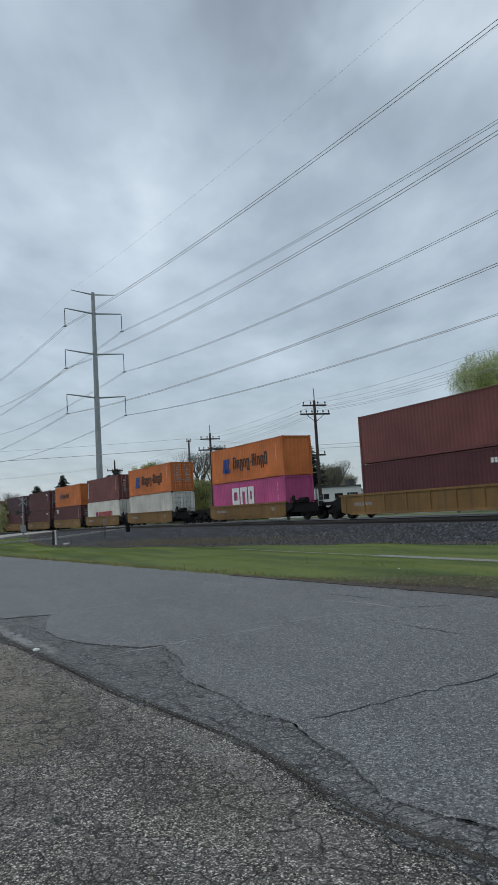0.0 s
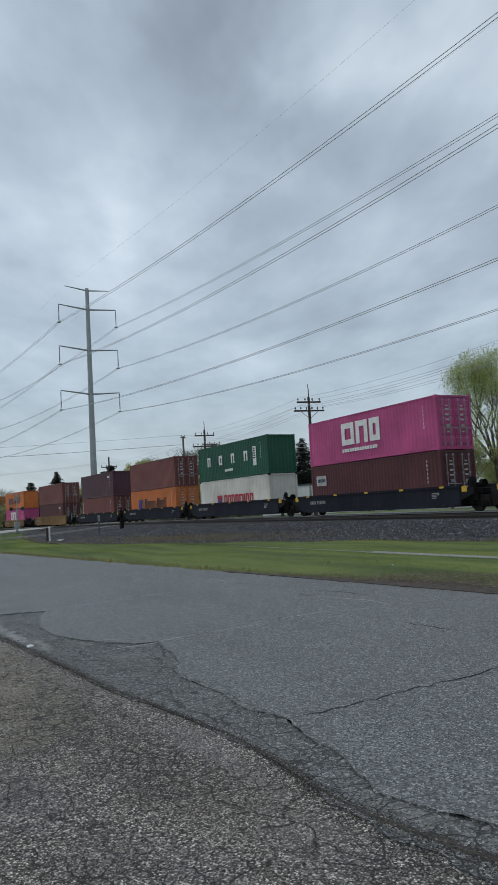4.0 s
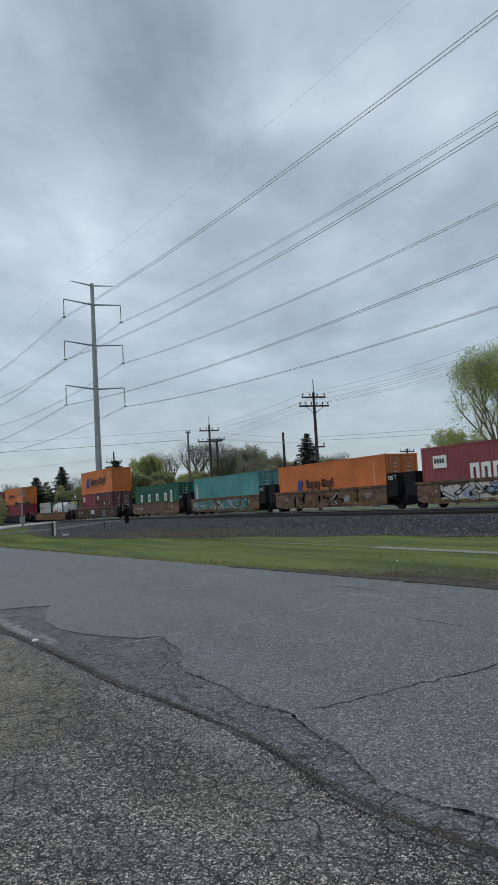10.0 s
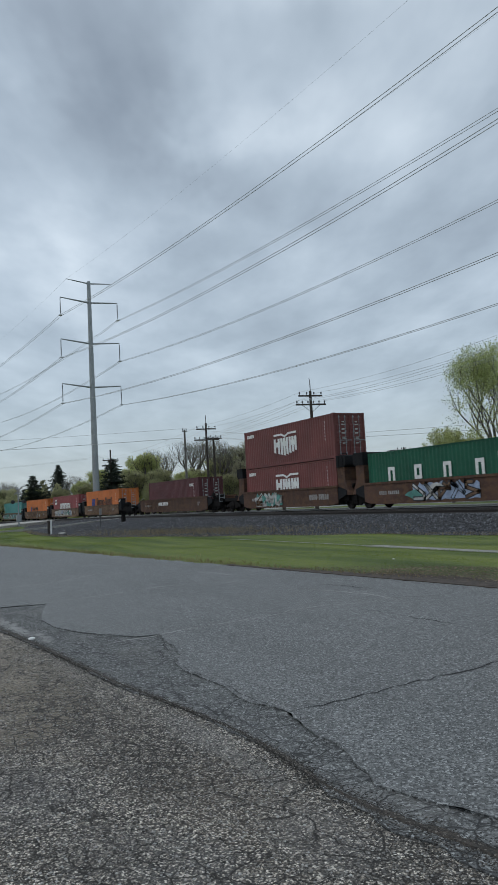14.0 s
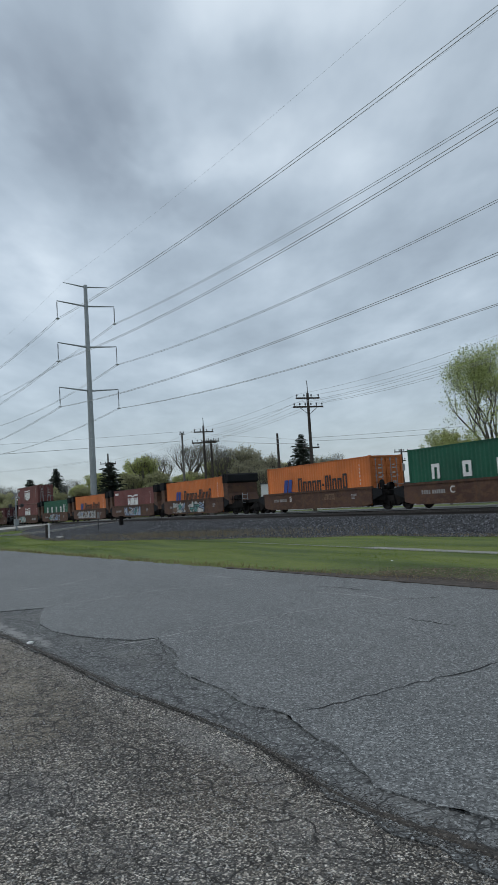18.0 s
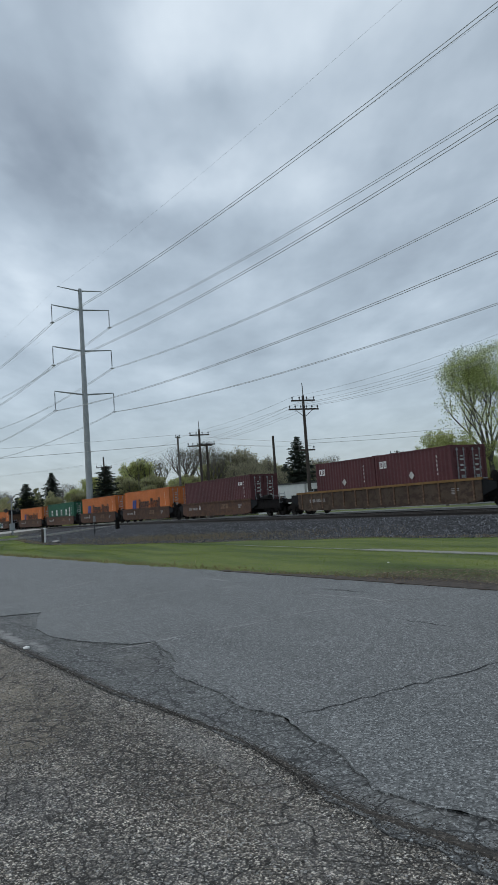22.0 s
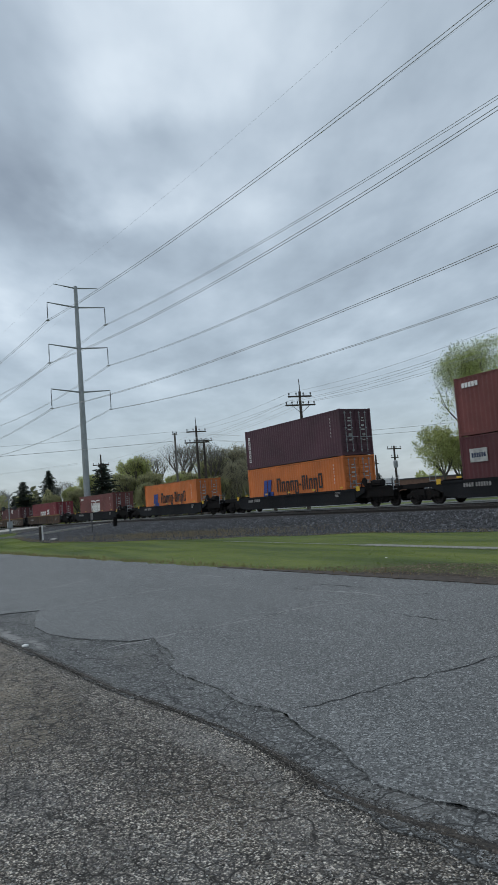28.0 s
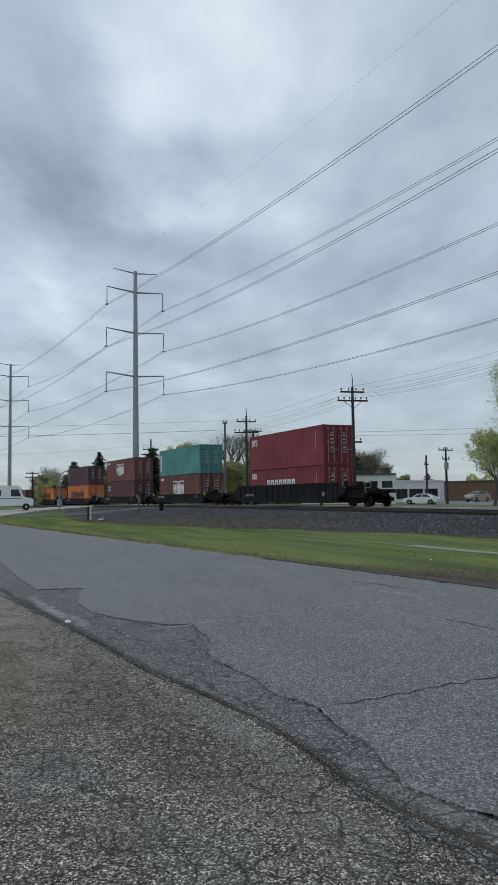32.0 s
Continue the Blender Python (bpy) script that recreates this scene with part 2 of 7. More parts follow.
def chips(n, l, v, base, tone, size, dark, light):
    """Stone chips in bitumen: pale and dark chips, black pits between them."""
    s1 = n.new("ShaderNodeSeparateColor")
    l.new(voronoi(n, l, v, size, out="Color"), s1.inputs[0])
    base = mix(n, l, ramp(n, l, s1.outputs[0], ((0.62, 0.0), (0.95, light))), base, tone(0.42))
    base = mix(n, l, ramp(n, l, s1.outputs[1], ((0.5, 0.0), (0.8, dark))), base, tone(0.04))
    s2 = n.new("ShaderNodeSeparateColor")
    l.new(voronoi(n, l, v, size * 0.45, out="Color"), s2.inputs[0])
    base = mix(n, l, ramp(n, l, s2.outputs[0], ((0.8, 0.0), (0.97, light * 0.45))), base, tone(0.3))
    base = mix(n, l, ramp(n, l, s2.outputs[1], ((0.74, 0.0), (0.95, dark * 0.5))), base, tone(0.05))
    pits = noise_tex(n, l, v, size * 0.5, 2, 0.75)
    return mix(n, l, ramp(n, l, pits, ((0.36, dark), (0.47, 0.0))), base, tone(0.035))


def asphalt(name, worn):
    """Grey chip-sealed asphalt; the worn kind is the old crazed layer at the road's edge."""
    m, n, l, b = material(name)
    v = coords(n, l)
    big = noise_tex(n, l, v, 0.3, 5, 0.6)
    mid = noise_tex(n, l, v, 2.2, 6, 0.65)
    track = noise_tex(n, l, coords(n, l, (0.12, 1.1, 1)), 0.8, 4, 0.55)
    k = 0.85 if worn else 0.90
    tone = lambda c: (c * k * 0.97, c * k, c * k * 0.985)
    base = mix(n, l, ramp(n, l, big, ((0.35, 0.0), (0.65, 1.0))), tone(0.112), tone(0.178))
    base = mix(n, l, ramp(n, l, track, ((0.42, 0.0), (0.62, 0.55))), base, tone(0.215))
    base = mix(n, l, ramp(n, l, track, ((0.32, 0.55), (0.42, 0.0))), base, tone(0.085))
    base = mix(n, l, ramp(n, l, mid, ((0.35, 0.45), (0.6, 0.0))), base, tone(0.09))
    base = chips(n, l, v, base, tone, 80.0, 0.9, 0.95)
    h = mix(n, l, 0.5, voronoi(n, l, v, 80.0), mid)
    if worn:
        cm = crazing(n, l, v, ((2.4, 0.007, 1.1, 0.32, 0.44), (6.0, 0.0055, 1.7, 0.38, 0.5), (12.0, 0.003, 2.2, 0.47, 0.58)))
        wob = noise_tex(n, l, v, 3.0, 4)
        dusty = ramp(n, l, noise_tex(n, l, v, 1.4, 5, 0.65), ((0.52, 0.0), (0.66, 0.35)))
        base = mix(n, l, dusty, base, (0.15, 0.145, 0.135))
        for cx, cy, rx, ry in ((-11.0, 1.75, 0.8, 0.10), (-10.1, 1.8, 0.5, 0.07), (-9.3, 1.95, 0.45, 0.06)):
            base = mix(n, l, scalar(n, l, "MULTIPLY", spot(n, l, v, wob, cx, cy, rx, ry), 0.8), base, (0.24, 0.24, 0.23))
        base = mix(n, l, cm, base, (0.014, 0.014, 0.014))
        h = mix(n, l, cm, h, (0, 0, 0))
    l.new(base, b.inputs["Base Color"])
    b.inputs["Roughness"].default_value = 0.78 if worn else 0.62
    bump(n, l, b, h, 0.8, 0.012)
    return m


def lot_gravel():
    """Old apron: bitumen worn down to its stones, crazed, with silt and oil stains."""
    m, n, l, b = material("ravelled_asphalt")
    v = coords(n, l)
    vv = warped(n, l, v, 40.0, 0.014)
    cell = voronoi(n, l, vv, 84.0, out="Color")
    dist = voronoi(n, l, vv, 84.0)
    wob = noise_tex(n, l, v, 1.7, 6, 0.65)
    mid = noise_tex(n, l, v, 2.6, 6, 0.7)
    clump = noise_tex(n, l, v, 38.0, 2, 0.7)
    s1 = n.new("ShaderNodeSeparateColor")
    l.new(cell, s1.inputs[0])
    base = ramp(n, l, s1.outputs[0], ((0.0, (0.16, 0.142, 0.116)), (0.35, (0.40, 0.36, 0.30)), (0.7, (0.67, 0.615, 0.53)), (1.0, (0.86, 0.81, 0.73))))
    base = mix(n, l, ramp(n, l, s1.outputs[1], ((0.58, 0.0), (0.88, 0.85))), base, (0.035, 0.032, 0.028))
    base = mix(n, l, ramp(n, l, dist, ((0.42, 0.0), (0.7, 0.9))), base, (0.015, 0.013, 0.012))
    base = mix(n, l, ramp(n, l, clump, ((0.39, 1.0), (0.46, 0.0))), base, (0.02, 0.017, 0.014))
    base = mix(n, l, ramp(n, l, mid, ((0.32, 0.4), (0.43, 0.0))), base, (0.08, 0.066, 0.05))
    fine = noise_tex(n, l, v, 60.0, 3, 0.7)
    # stains and silt: plan centre, reach, colour, cover
    for cx, cy, rx, ry, c, cover in ((-7.6, 1.1, 2.3, 0.55, (0.235, 0.2, 0.148), 0.72), (-6.3, 0.95, 0.9, 0.6, (0.22, 0.19, 0.145), 0.5), (-3.75, 1.72, 0.62, 0.36, (0.08, 0.064, 0.046), 0.38), (-5.3, 1.5, 0.8, 0.3, (0.11, 0.092, 0.07), 0.22),
                                     (-4.7, 0.75, 0.5, 0.2, (0.06, 0.055, 0.05), 0.35), (-4.28, 0.80, 0.42, 0.34, (0.18, 0.183, 0.187), 0.3), (-3.0, 1.15, 0.4, 0.26, (0.2, 0.204, 0.208), 0.2), (-3.45, 0.95, 0.3, 0.2, (0.07, 0.067, 0.066), 0.4),
                                     (-4.7, 1.98, 0.5, 0.12, (0.27, 0.265, 0.255), 0.45), (-3.9, 2.0, 0.35, 0.08, (0.25, 0.245, 0.235), 0.4), (-2.9, 1.85, 0.4, 0.2, (0.24, 0.235, 0.235), 0.25)):
        f = scalar(n, l, "MULTIPLY", spot(n, l, v, wob, cx, cy, rx, ry), cover)
        f = scalar(n, l, "MULTIPLY", f, ramp(n, l, fine, ((0.35, 0.55), (0.6, 1.0))))
        base = mix(n, l, f, base, c)
    cm = crazing(n, l, v, ((2.6, 0.008, 0.8, 0.44, 0.54), (6.0, 0.0065, 1.1, 0.43, 0.55), (11.0, 0.004, 1.6, 0.52, 0.6)))
    broken = crazing(n, l, v, ((7.0, 0.008, 1.5, 0.34, 0.48), (15.0, 0.0045, 2.4, 0.42, 0.54)))
    worst = None
    for cx, cy, rx, ry in ((-5.6, 1.35, 1.0, 0.42), (-4.55, 1.6, 0.8, 0.35), (-6.6, 1.55, 0.9, 0.2)):
        f = spot(n, l, v, wob, cx, cy, rx, ry)
        worst = f if worst is None else scalar(n, l, "MAXIMUM", worst, f)
    cm = mix(n, l, 1.0, cm, mix(n, l, worst, (0, 0, 0), broken), "LIGHTEN")
    base = mix(n, l, cm, base, (0.014, 0.012, 0.010))
    l.new(base, b.inputs["Base Color"])
    b.inputs["Roughness"].default_value = 0.9
    h = mix(n, l, 0.4, ramp(n, l, dist, ((0.0, 1.0), (0.7, 0.0))), clump)
    bump(n, l, b, mix(n, l, cm, h, (0, 0, 0)), 0.9, 0.014)
    return m


def silt():
    """Black grit and rotted leaves."""
    m, n, l, b = material("edge_silt")
    v = coords(n, l)
    s1 = n.new("ShaderNodeSeparateColor")
    l.new(voronoi(n, l, v, 90.0, out="Color"), s1.inputs[0])
    base = ramp(n, l, noise_tex(n, l, v, 5.0, 5, 0.65), ((0.3, (0.022, 0.019, 0.016)), (0.7, (0.075, 0.062, 0.05))))
    base = mix(n, l, ramp(n, l, s1.outputs[0], ((0.75, 0.0), (0.95, 0.6))), base, (0.26, 0.24, 0.21))
    base = mix(n, l, ramp(n, l, s1.outputs[1], ((0.5, 0.0), (0.8, 0.8))), base, (0.016, 0.014, 0.012))
    l.new(base, b.inputs["Base Color"])
    b.inputs["Roughness"].default_value = 0.95
    bump(n, l, b, noise_tex(n, l, v, 60.0, 4, 0.7), 0.9, 0.015)
    return m


def soil():
    m, n, l, b = material("turf_and_soil")
    v = coords(n, l)
    big = noise_tex(n, l, v, 0.35, 5, 0.6)
    mid = noise_tex(n, l, v, 4.0, 6, 0.65)
    base = turf_tone(n, l, v)
    # worn bare beside the road
    dot = n.new("ShaderNodeVectorMath")
    dot.operation = "DOT_PRODUCT"
    l.new(v, dot.inputs[0])
    dot.inputs[1].default_value = (-0.30, 1.0, 0.0)
    bare = scalar(n, l, "ADD", scalar(n, l, "SUBTRACT", dot.outputs["Value"], 12.6), scalar(n, l, "MULTIPLY", scalar(n, l, "SUBTRACT", mid, 0.5), 4.0))
    edge = node(n, "MapRange")
    for k, x in (("From Min", -0.8), ("From Max", 0.9), ("To Min", 0.9), ("To Max", 0.0)):
        edge.inputs[k].default_value = x
    l.new(bare, edge.inputs["Value"])
    sx = n.new("ShaderNodeSeparateXYZ")
    l.new(v, sx.inputs[0])
    here = node(n, "MapRange")
    for k, x in (("From Min", -15.0), ("From Max", -11.0), ("To Min", 0.0), ("To Max", 1.0)):
        here.inputs[k].default_value = x
    l.new(sx.outputs["X"], here.inputs["Value"])
    base = mix(n, l, scalar(n, l, "MULTIPLY", edge.outputs["Result"], here.outputs["Result"]), base, mix(n, l, ramp(n, l, mid, ((0.35, 0.0), (0.65, 1.0))), (0.045, 0.034, 0.026), (0.12, 0.095, 0.068)))
    l.new(base, b.inputs["Base Color"])
    b.inputs["Roughness"].default_value = 0.95
    bump(n, l, b, mid, 0.6, 0.05)
    return m


def stones(name, dark, mid_c, light):
    m, n, l, b = material(name)
    geo = n.new("ShaderNodeNewGeometry")
    f = noise_tex(n, l, coords(n, l), 14.0, 4)
    base = ramp(n, l, geo.outputs["Random Per Island"], ((0.0, dark), (0.45, mid_c), (0.75, mid_c), (1.0, light)))
    base = mix(n, l, ramp(n, l, f, ((0.3, 0.5), (0.6, 0.0))), base, dark)
    l.new(base, b.inputs["Base Color"])
    b.inputs["Roughness"].default_value = 0.85
    return m


def bed():
    m, n, l, b = material("ballast_bed_grit")
    v = coords(n, l)
    cell = voronoi(n, l, v, 17.0, out="Color")
    dist = voronoi(n, l, v, 17.0)
    big = noise_tex(n, l, v, 0.4, 4)
    s = n.new("ShaderNodeSeparateColor")
    l.new(cell, s.inputs[0])
    base = ramp(n, l, s.outputs[0], ((0.0, (0.008, 0.008, 0.009)), (0.7, (0.024, 0.024, 0.026)), (1.0, (0.065, 0.065, 0.068))))
    base = mix(n, l, ramp(n, l, big, ((0.45, 0.0), (0.7, 0.5))), base, (0.05, 0.043, 0.038))
    l.new(base, b.inputs["Base Color"])
    b.inputs["Roughness"].default_value = 0.9
    bump(n, l, b, dist, 0.9, 0.05)
    return m


ASPHALT, OLDTOP, LOT, SOIL, BED = asphalt("grey_asphalt", False), asphalt("old_crazed_asphalt", True), lot_gravel(), soil(), bed()
SILT = silt()
BALLAST = stones("ballast_stone", (0.012, 0.012, 0.014), (0.048, 0.050, 0.056), (0.21, 0.22, 0.24))
LITTER = stones("leaf_litter", (0.05, 0.035, 0.025), (0.11, 0.08, 0.055), (0.22, 0.17, 0.12))
PEBBLE = stones("loose_pebbles", (0.03, 0.028, 0.025), (0.19, 0.183, 0.17), (0.5, 0.49, 0.465))
GRIT = stones("edge_grit_crumbs", (0.012, 0.011, 0.01), (0.04, 0.035, 0.03), (0.16, 0.15, 0.135))
STRAW = stones("straw_litter", (0.09, 0.065, 0.04), (0.2, 0.155, 0.1), (0.42, 0.35, 0.25))


def clouds():
    m, n, l, b = material("cloud_cover")
    n.remove(b)
    tc = n.new("ShaderNodeTexCoord")
    turn = n.new("ShaderNodeMapping")
    turn.inputs["Rotation"].default_value = (0, 0, radians(28))
    l.new(tc.outputs["Object"], turn.inputs["Vector"])
    mp = n.new("ShaderNodeMapping")
    mp.inputs["Scale"].default_value = (0.0012, 0.0022, 0.001)
    mp.inputs["Location"].default_value = (3.1, 7.4, 0.0)
    l.new(turn.outputs[0], mp.inputs["Vector"])
    v = mp.outputs[0]
    a = noise_tex(n, l, v, 2.0, 5.0, 0.5)
    c2 = noise_tex(n, l, v, 4.6, 4.0, 0.5)
    far = n.new("ShaderNodeVectorMath")
    far.operation = "LENGTH"
    l.new(tc.outputs["Object"], far.inputs[0])
    haze = node(n, "MapRange")
    for k, x in (("From Min", 700.0), ("From Max", 2600.0), ("To Min", 1.1), ("To Max", 0.5)):
        haze.inputs[k].default_value = x
    l.new(far.outputs["Value"], haze.inputs["Value"])
    total = scalar(n, l, "ADD", scalar(n, l, "MULTIPLY", a, 0.55), scalar(n, l, "MULTIPLY", c2, 0.28))
    total = scalar(n, l, "ADD", scalar(n, l, "MULTIPLY", scalar(n, l, "SUBTRACT", total, 0.415), haze.outputs["Result"]), 0.355)
    total = scalar(n, l, "ADD", total, scalar(n, l, "MULTIPLY", haze.outputs["Result"], 0.145))
    # thick and thin places of the cover: plan centre, reach away from and across the view, strength
    warp = noise_tex(n, l, v, 3.2, 4.0, 0.55)
    for cx, cy, rr, rt, amp in ((-932, 278, 145, 83, 0.16), (-616, 401, 70, 42, 0.15), (-668, 323, 69, 66, 0.07), (-748, 204, 157, 117, -0.17),
                                (-1133, 218, 173, 79, 0.08), (-763, 436, 78, 112, -0.09), (-1230, 845, 169, 230, -0.06), (-597, 203, 144, 92, -0.13),
                                (-428, 286, 54, 69, 0.11), (-500, 225, 50, 67, 0.08), (-471, 473, 101, 76, -0.08), (-347, 280, 90, 106, 0.11),
                                (-621, 224, 184, 87, -0.12), (-341, 428, 105, 85, -0.08), (-356, 249, 123, 119, 0.07), (-686, 374, 72, 51, 0.12),
                                (-773, 328, 67, 53, -0.07), (-1006, 370, 88, 52, 0.06)):
        ca, sa = math.cos(radians(28)), math.sin(radians(28))
        q = n.new("ShaderNodeMapping")
        q.inputs["Location"].default_value = (-(cx * ca - cy * sa) / rr, -(cx * sa + cy * ca) / rt, 0)
        q.inputs["Scale"].default_value = (1 / rr, 1 / rt, 0)
        l.new(turn.outputs[0], q.inputs["Vector"])
        d = n.new("ShaderNodeVectorMath")
        d.operation = "LENGTH"
        l.new(q.outputs[0], d.inputs[0])
        mr = node(n, "MapRange")
        mr.interpolation_type = "SMOOTHERSTEP"
        for k, x in (("From Min", 1.9), ("From Max", 0.25), ("To Min", 0.0), ("To Max", 0.6 * amp)):
            mr.inputs[k].default_value = x
        l.new(scalar(n, l, "ADD", d.outputs["Value"], scalar(n, l, "MULTIPLY", scalar(n, l, "SUBTRACT", warp, 0.5), 3.2)), mr.inputs["Value"])
        total = scalar(n, l, "ADD", total, mr.outputs["Result"])
    col = ramp(n, l, total, ((0.18, (0.2, 0.235, 0.27)), (0.32, (0.275, 0.322, 0.365)), (0.44, (0.35, 0.412, 0.465)), (0.54, (0.435, 0.505, 0.565)), (0.66, (0.56, 0.635, 0.695)), (0.78, (0.68, 0.755, 0.81))))
    # an overcast sky grows brighter towards the zenith
    ln = n.new("ShaderNodeVectorMath")
    ln.operation = "LENGTH"
    l.new(coords(n, l), ln.inputs[0])
    mr = node(n, "MapRange")
    mr.interpolation_type = "SMOOTHSTEP"
    for k, x in (("From Min", 520.0), ("From Max", 60.0), ("To Min", 1.0), ("To Max", 3.4)):
        mr.inputs[k].default_value = x
    l.new(ln.outputs["Value"], mr.inputs["Value"])
    em = n.new("ShaderNodeEmission")
    l.new(col, em.inputs["Color"])
    l.new(mr.outputs["Result"], em.inputs["Strength"])
    tr = n.new("ShaderNodeBsdfTransparent")
    tr.inputs["Color"].default_value = (0.5, 0.5, 0.5, 1)
    ad = n.new("ShaderNodeAddShader")
    l.new(em.outputs[0], ad.inputs[0])
    l.new(tr.outputs[0], ad.inputs[1])
    l.new(ad.outputs[0], n["Material Output"].inputs["Surface"])
    m.cycles.emission_sampling = "NONE"
    return m


CLOUDS = clouds()


# ---- mesh building ----
class Shape:
    """Collects vertices and faces of one mesh."""

    def __init__(self):
        self.v, self.f = [], []

    def add(self, verts, faces):
        o = len(self.v)
        self.v += [tuple(p) for p in verts]
        self.f += [tuple(i + o for i in q) for q in faces]
        return self

    def box(self, x0, x1, y0, y1, z0, z1):
        v = [(x, y, z) for x in (x0, x1) for y in (y0, y1) for z in (z0, z1)]
        return self.add(v, [(0, 1, 3, 2), (4, 6, 7, 5), (0, 4, 5, 1), (2, 3, 7, 6), (0, 2, 6, 4), (1, 5, 7, 3)])

    def prism(self, pts, y0, y1):
        """A closed outline in x, z drawn out along y."""
        n = len(pts)
        v = [(x, y0, z) for x, z in pts] + [(x, y1, z) for x, z in pts]
        f = [tuple(range(n)), tuple(range(2 * n - 1, n - 1, -1))]
        f += [(i, i + n, (i + 1) % n + n, (i + 1) % n) for i in range(n)]
        return self.add(v, f)

    def tube(self, p, q, r0, r1=None, n=8, caps=True):
        p, q = Vector(p), Vector(q)
        r1 = r0 if r1 is None else r1
        d = (q - p).normalized()
        a = d.cross(Vector((0, 0, 1)) if abs(d.z) < 0.9 else Vector((1, 0, 0))).normalized()
        b = d.cross(a)
        v = []
        for c, r in ((p, r0), (q, r1)):
            v += [c + r * (math.cos(2 * math.pi * i / n) * a + math.sin(2 * math.pi * i / n) * b) for i in range(n)]
        f = [(i, (i + 1) % n, (i + 1) % n + n, i + n) for i in range(n)]
        if caps:
            f += [tuple(range(n - 1, -1, -1)), tuple(range(n, 2 * n))]
        return self.add(v, f)

    def turned(self, rows, n=12, centre=(0, 0, 0), axis="z"):
        """A body of revolution from (radius, height) rows."""
        v = []
        for r, h in rows:
            for i in range(n):
                c, s = r * math.cos(2 * math.pi * i / n), r * math.sin(2 * math.pi * i / n)
                p = (c, s, h) if axis == "z" else (c, h, s) if axis == "y" else (h, c, s)
                v.append(tuple(p[k] + centre[k] for k in range(3)))
        f = [(j * n + i, j * n + (i + 1) % n, (j + 1) * n + (i + 1) % n, (j + 1) * n + i) for j in range(len(rows) - 1) for i in range(n)]
        f += [tuple(range(n - 1, -1, -1)), tuple(range((len(rows) - 1) * n, len(rows) * n))]
        return self.add(v, f)

    def ring(self, x0, x1, z0, z1, s, y0, y1):
        """A square-cut frame standing in x, z."""
        return self.box(x0, x0 + s, y0, y1, z0, z1).box(x1 - s, x1, y0, y1, z0, z1).box(x0 + s, x1 - s, y0, y1, z0, z0 + s).box(x0 + s, x1 - s, y0, y1, z1 - s, z1)

    def pinch(self, z0, z1, k):
        """Draws the sides in towards the top."""
        self.v = [(x, y * (1 - k * max(0.0, (z - z0) / (z1 - z0))), z) for x, y, z in self.v]
        return self

    def mesh(self, name, mat):
        me = bpy.data.meshes.new(name)
        me.from_pydata(self.v, [], self.f)
        me.validate()
        if mat:
            me.materials.append(mat)
        bm = bmesh.new()
        bm.from_mesh(me)
        bmesh.ops.recalc_face_normals(bm, faces=bm.faces)
        bm.to_mesh(me)
        bm.free()
        return me


def part(name, shape, mat, parent, label="", m=None):
    """Links a shape (or a finished mesh) as one mesh object under a thing or part."""
    me = shape if isinstance(shape, bpy.types.Mesh) else shape.mesh(name, mat)
    ob = new(name, me)
    ob.parent = parent
    if m is not None:
        ob.matrix_basis = m
    return tagged(ob, label) if label else ob


def thing(name, label, category, group="", kind="", m=None):
    ob = new(name)
    ob.empty_display_size = 0.3
    if m is not None:
        ob.matrix_basis = m
    return tagged(ob, label, category, group, kind)


def setting(name, shape, mat, label, category=""):
    me = shape if isinstance(shape, bpy.types.Mesh) else shape.mesh(name, mat)
    return tagged(new(name, me), label, category or name.split("_")[0], kind="structure")


def bulk(name, verts, faces, mat, smooth=False):
    """A mesh from arrays, for stuff."""
    me = bpy.data.meshes.new(name)
    verts, faces = np.asarray(verts, np.float32), np.asarray(faces, np.int32)
    k = faces.shape[1]
    me.vertices.add(len(verts))
    me.vertices.foreach_set("co", verts.ravel())
    me.loops.add(faces.size)
    me.loops.foreach_set("vertex_index", faces.ravel())
    me.polygons.add(len(faces))
    me.polygons.foreach_set("loop_start", np.arange(0, faces.size, k, dtype=np.int32))
    me.update(calc_edges=True)
    me.materials.append(mat)
    return me


# ---- plan ----
RAIL_Z = 0.68
TRACK_Y = 27.51
BEND = 0.000425


def line_y(x):
    """The centre of the train's track; it bends gently beyond x = -45."""
    u = min(0.0, max(x, -170.0) + 45.0)
    y = TRACK_Y - BEND * u * u
    return y + (x + 170.0) * 2 * BEND * 125.0 if x < -170.0 else y


def line_z(x):
    """The grade falls away gently along the bend."""
    u = min(0.0, x + 45.0)
    return -0.62 * math.tanh(0.0001 * u * u / 0.62)


def line_turn(x):
    u = min(0.0, max(x, -170.0) + 45.0)
    return math.atan(-2 * BEND * u)


def foot_y(x):
    """The near foot of the ballast."""
    return np.interp(x, (-260, -110, -80, -60, -48, -41, -29.6, -24, -18, 0), (10, 21, 15.5, 11.6, 10.4, 10.7, 14.2, 16.6, 18.3, 18.6))


def road_far(x):
    return 8.55 + 0.098 * (x + 8.5)


def road_near(x):
    return float(np.interp(x, (-120, -13, -10.3, -8.8, -7.4, -6.4, -5.7, -5.0, -4.4, -3.8, -3.3, -2.9, -2.3, 60), (-7.0, 1.25, 1.57, 1.76, 1.88, 1.95, 2.07, 2.17, 2.23, 2.21, 2.16, 2.18, 2.26, 6.0)))


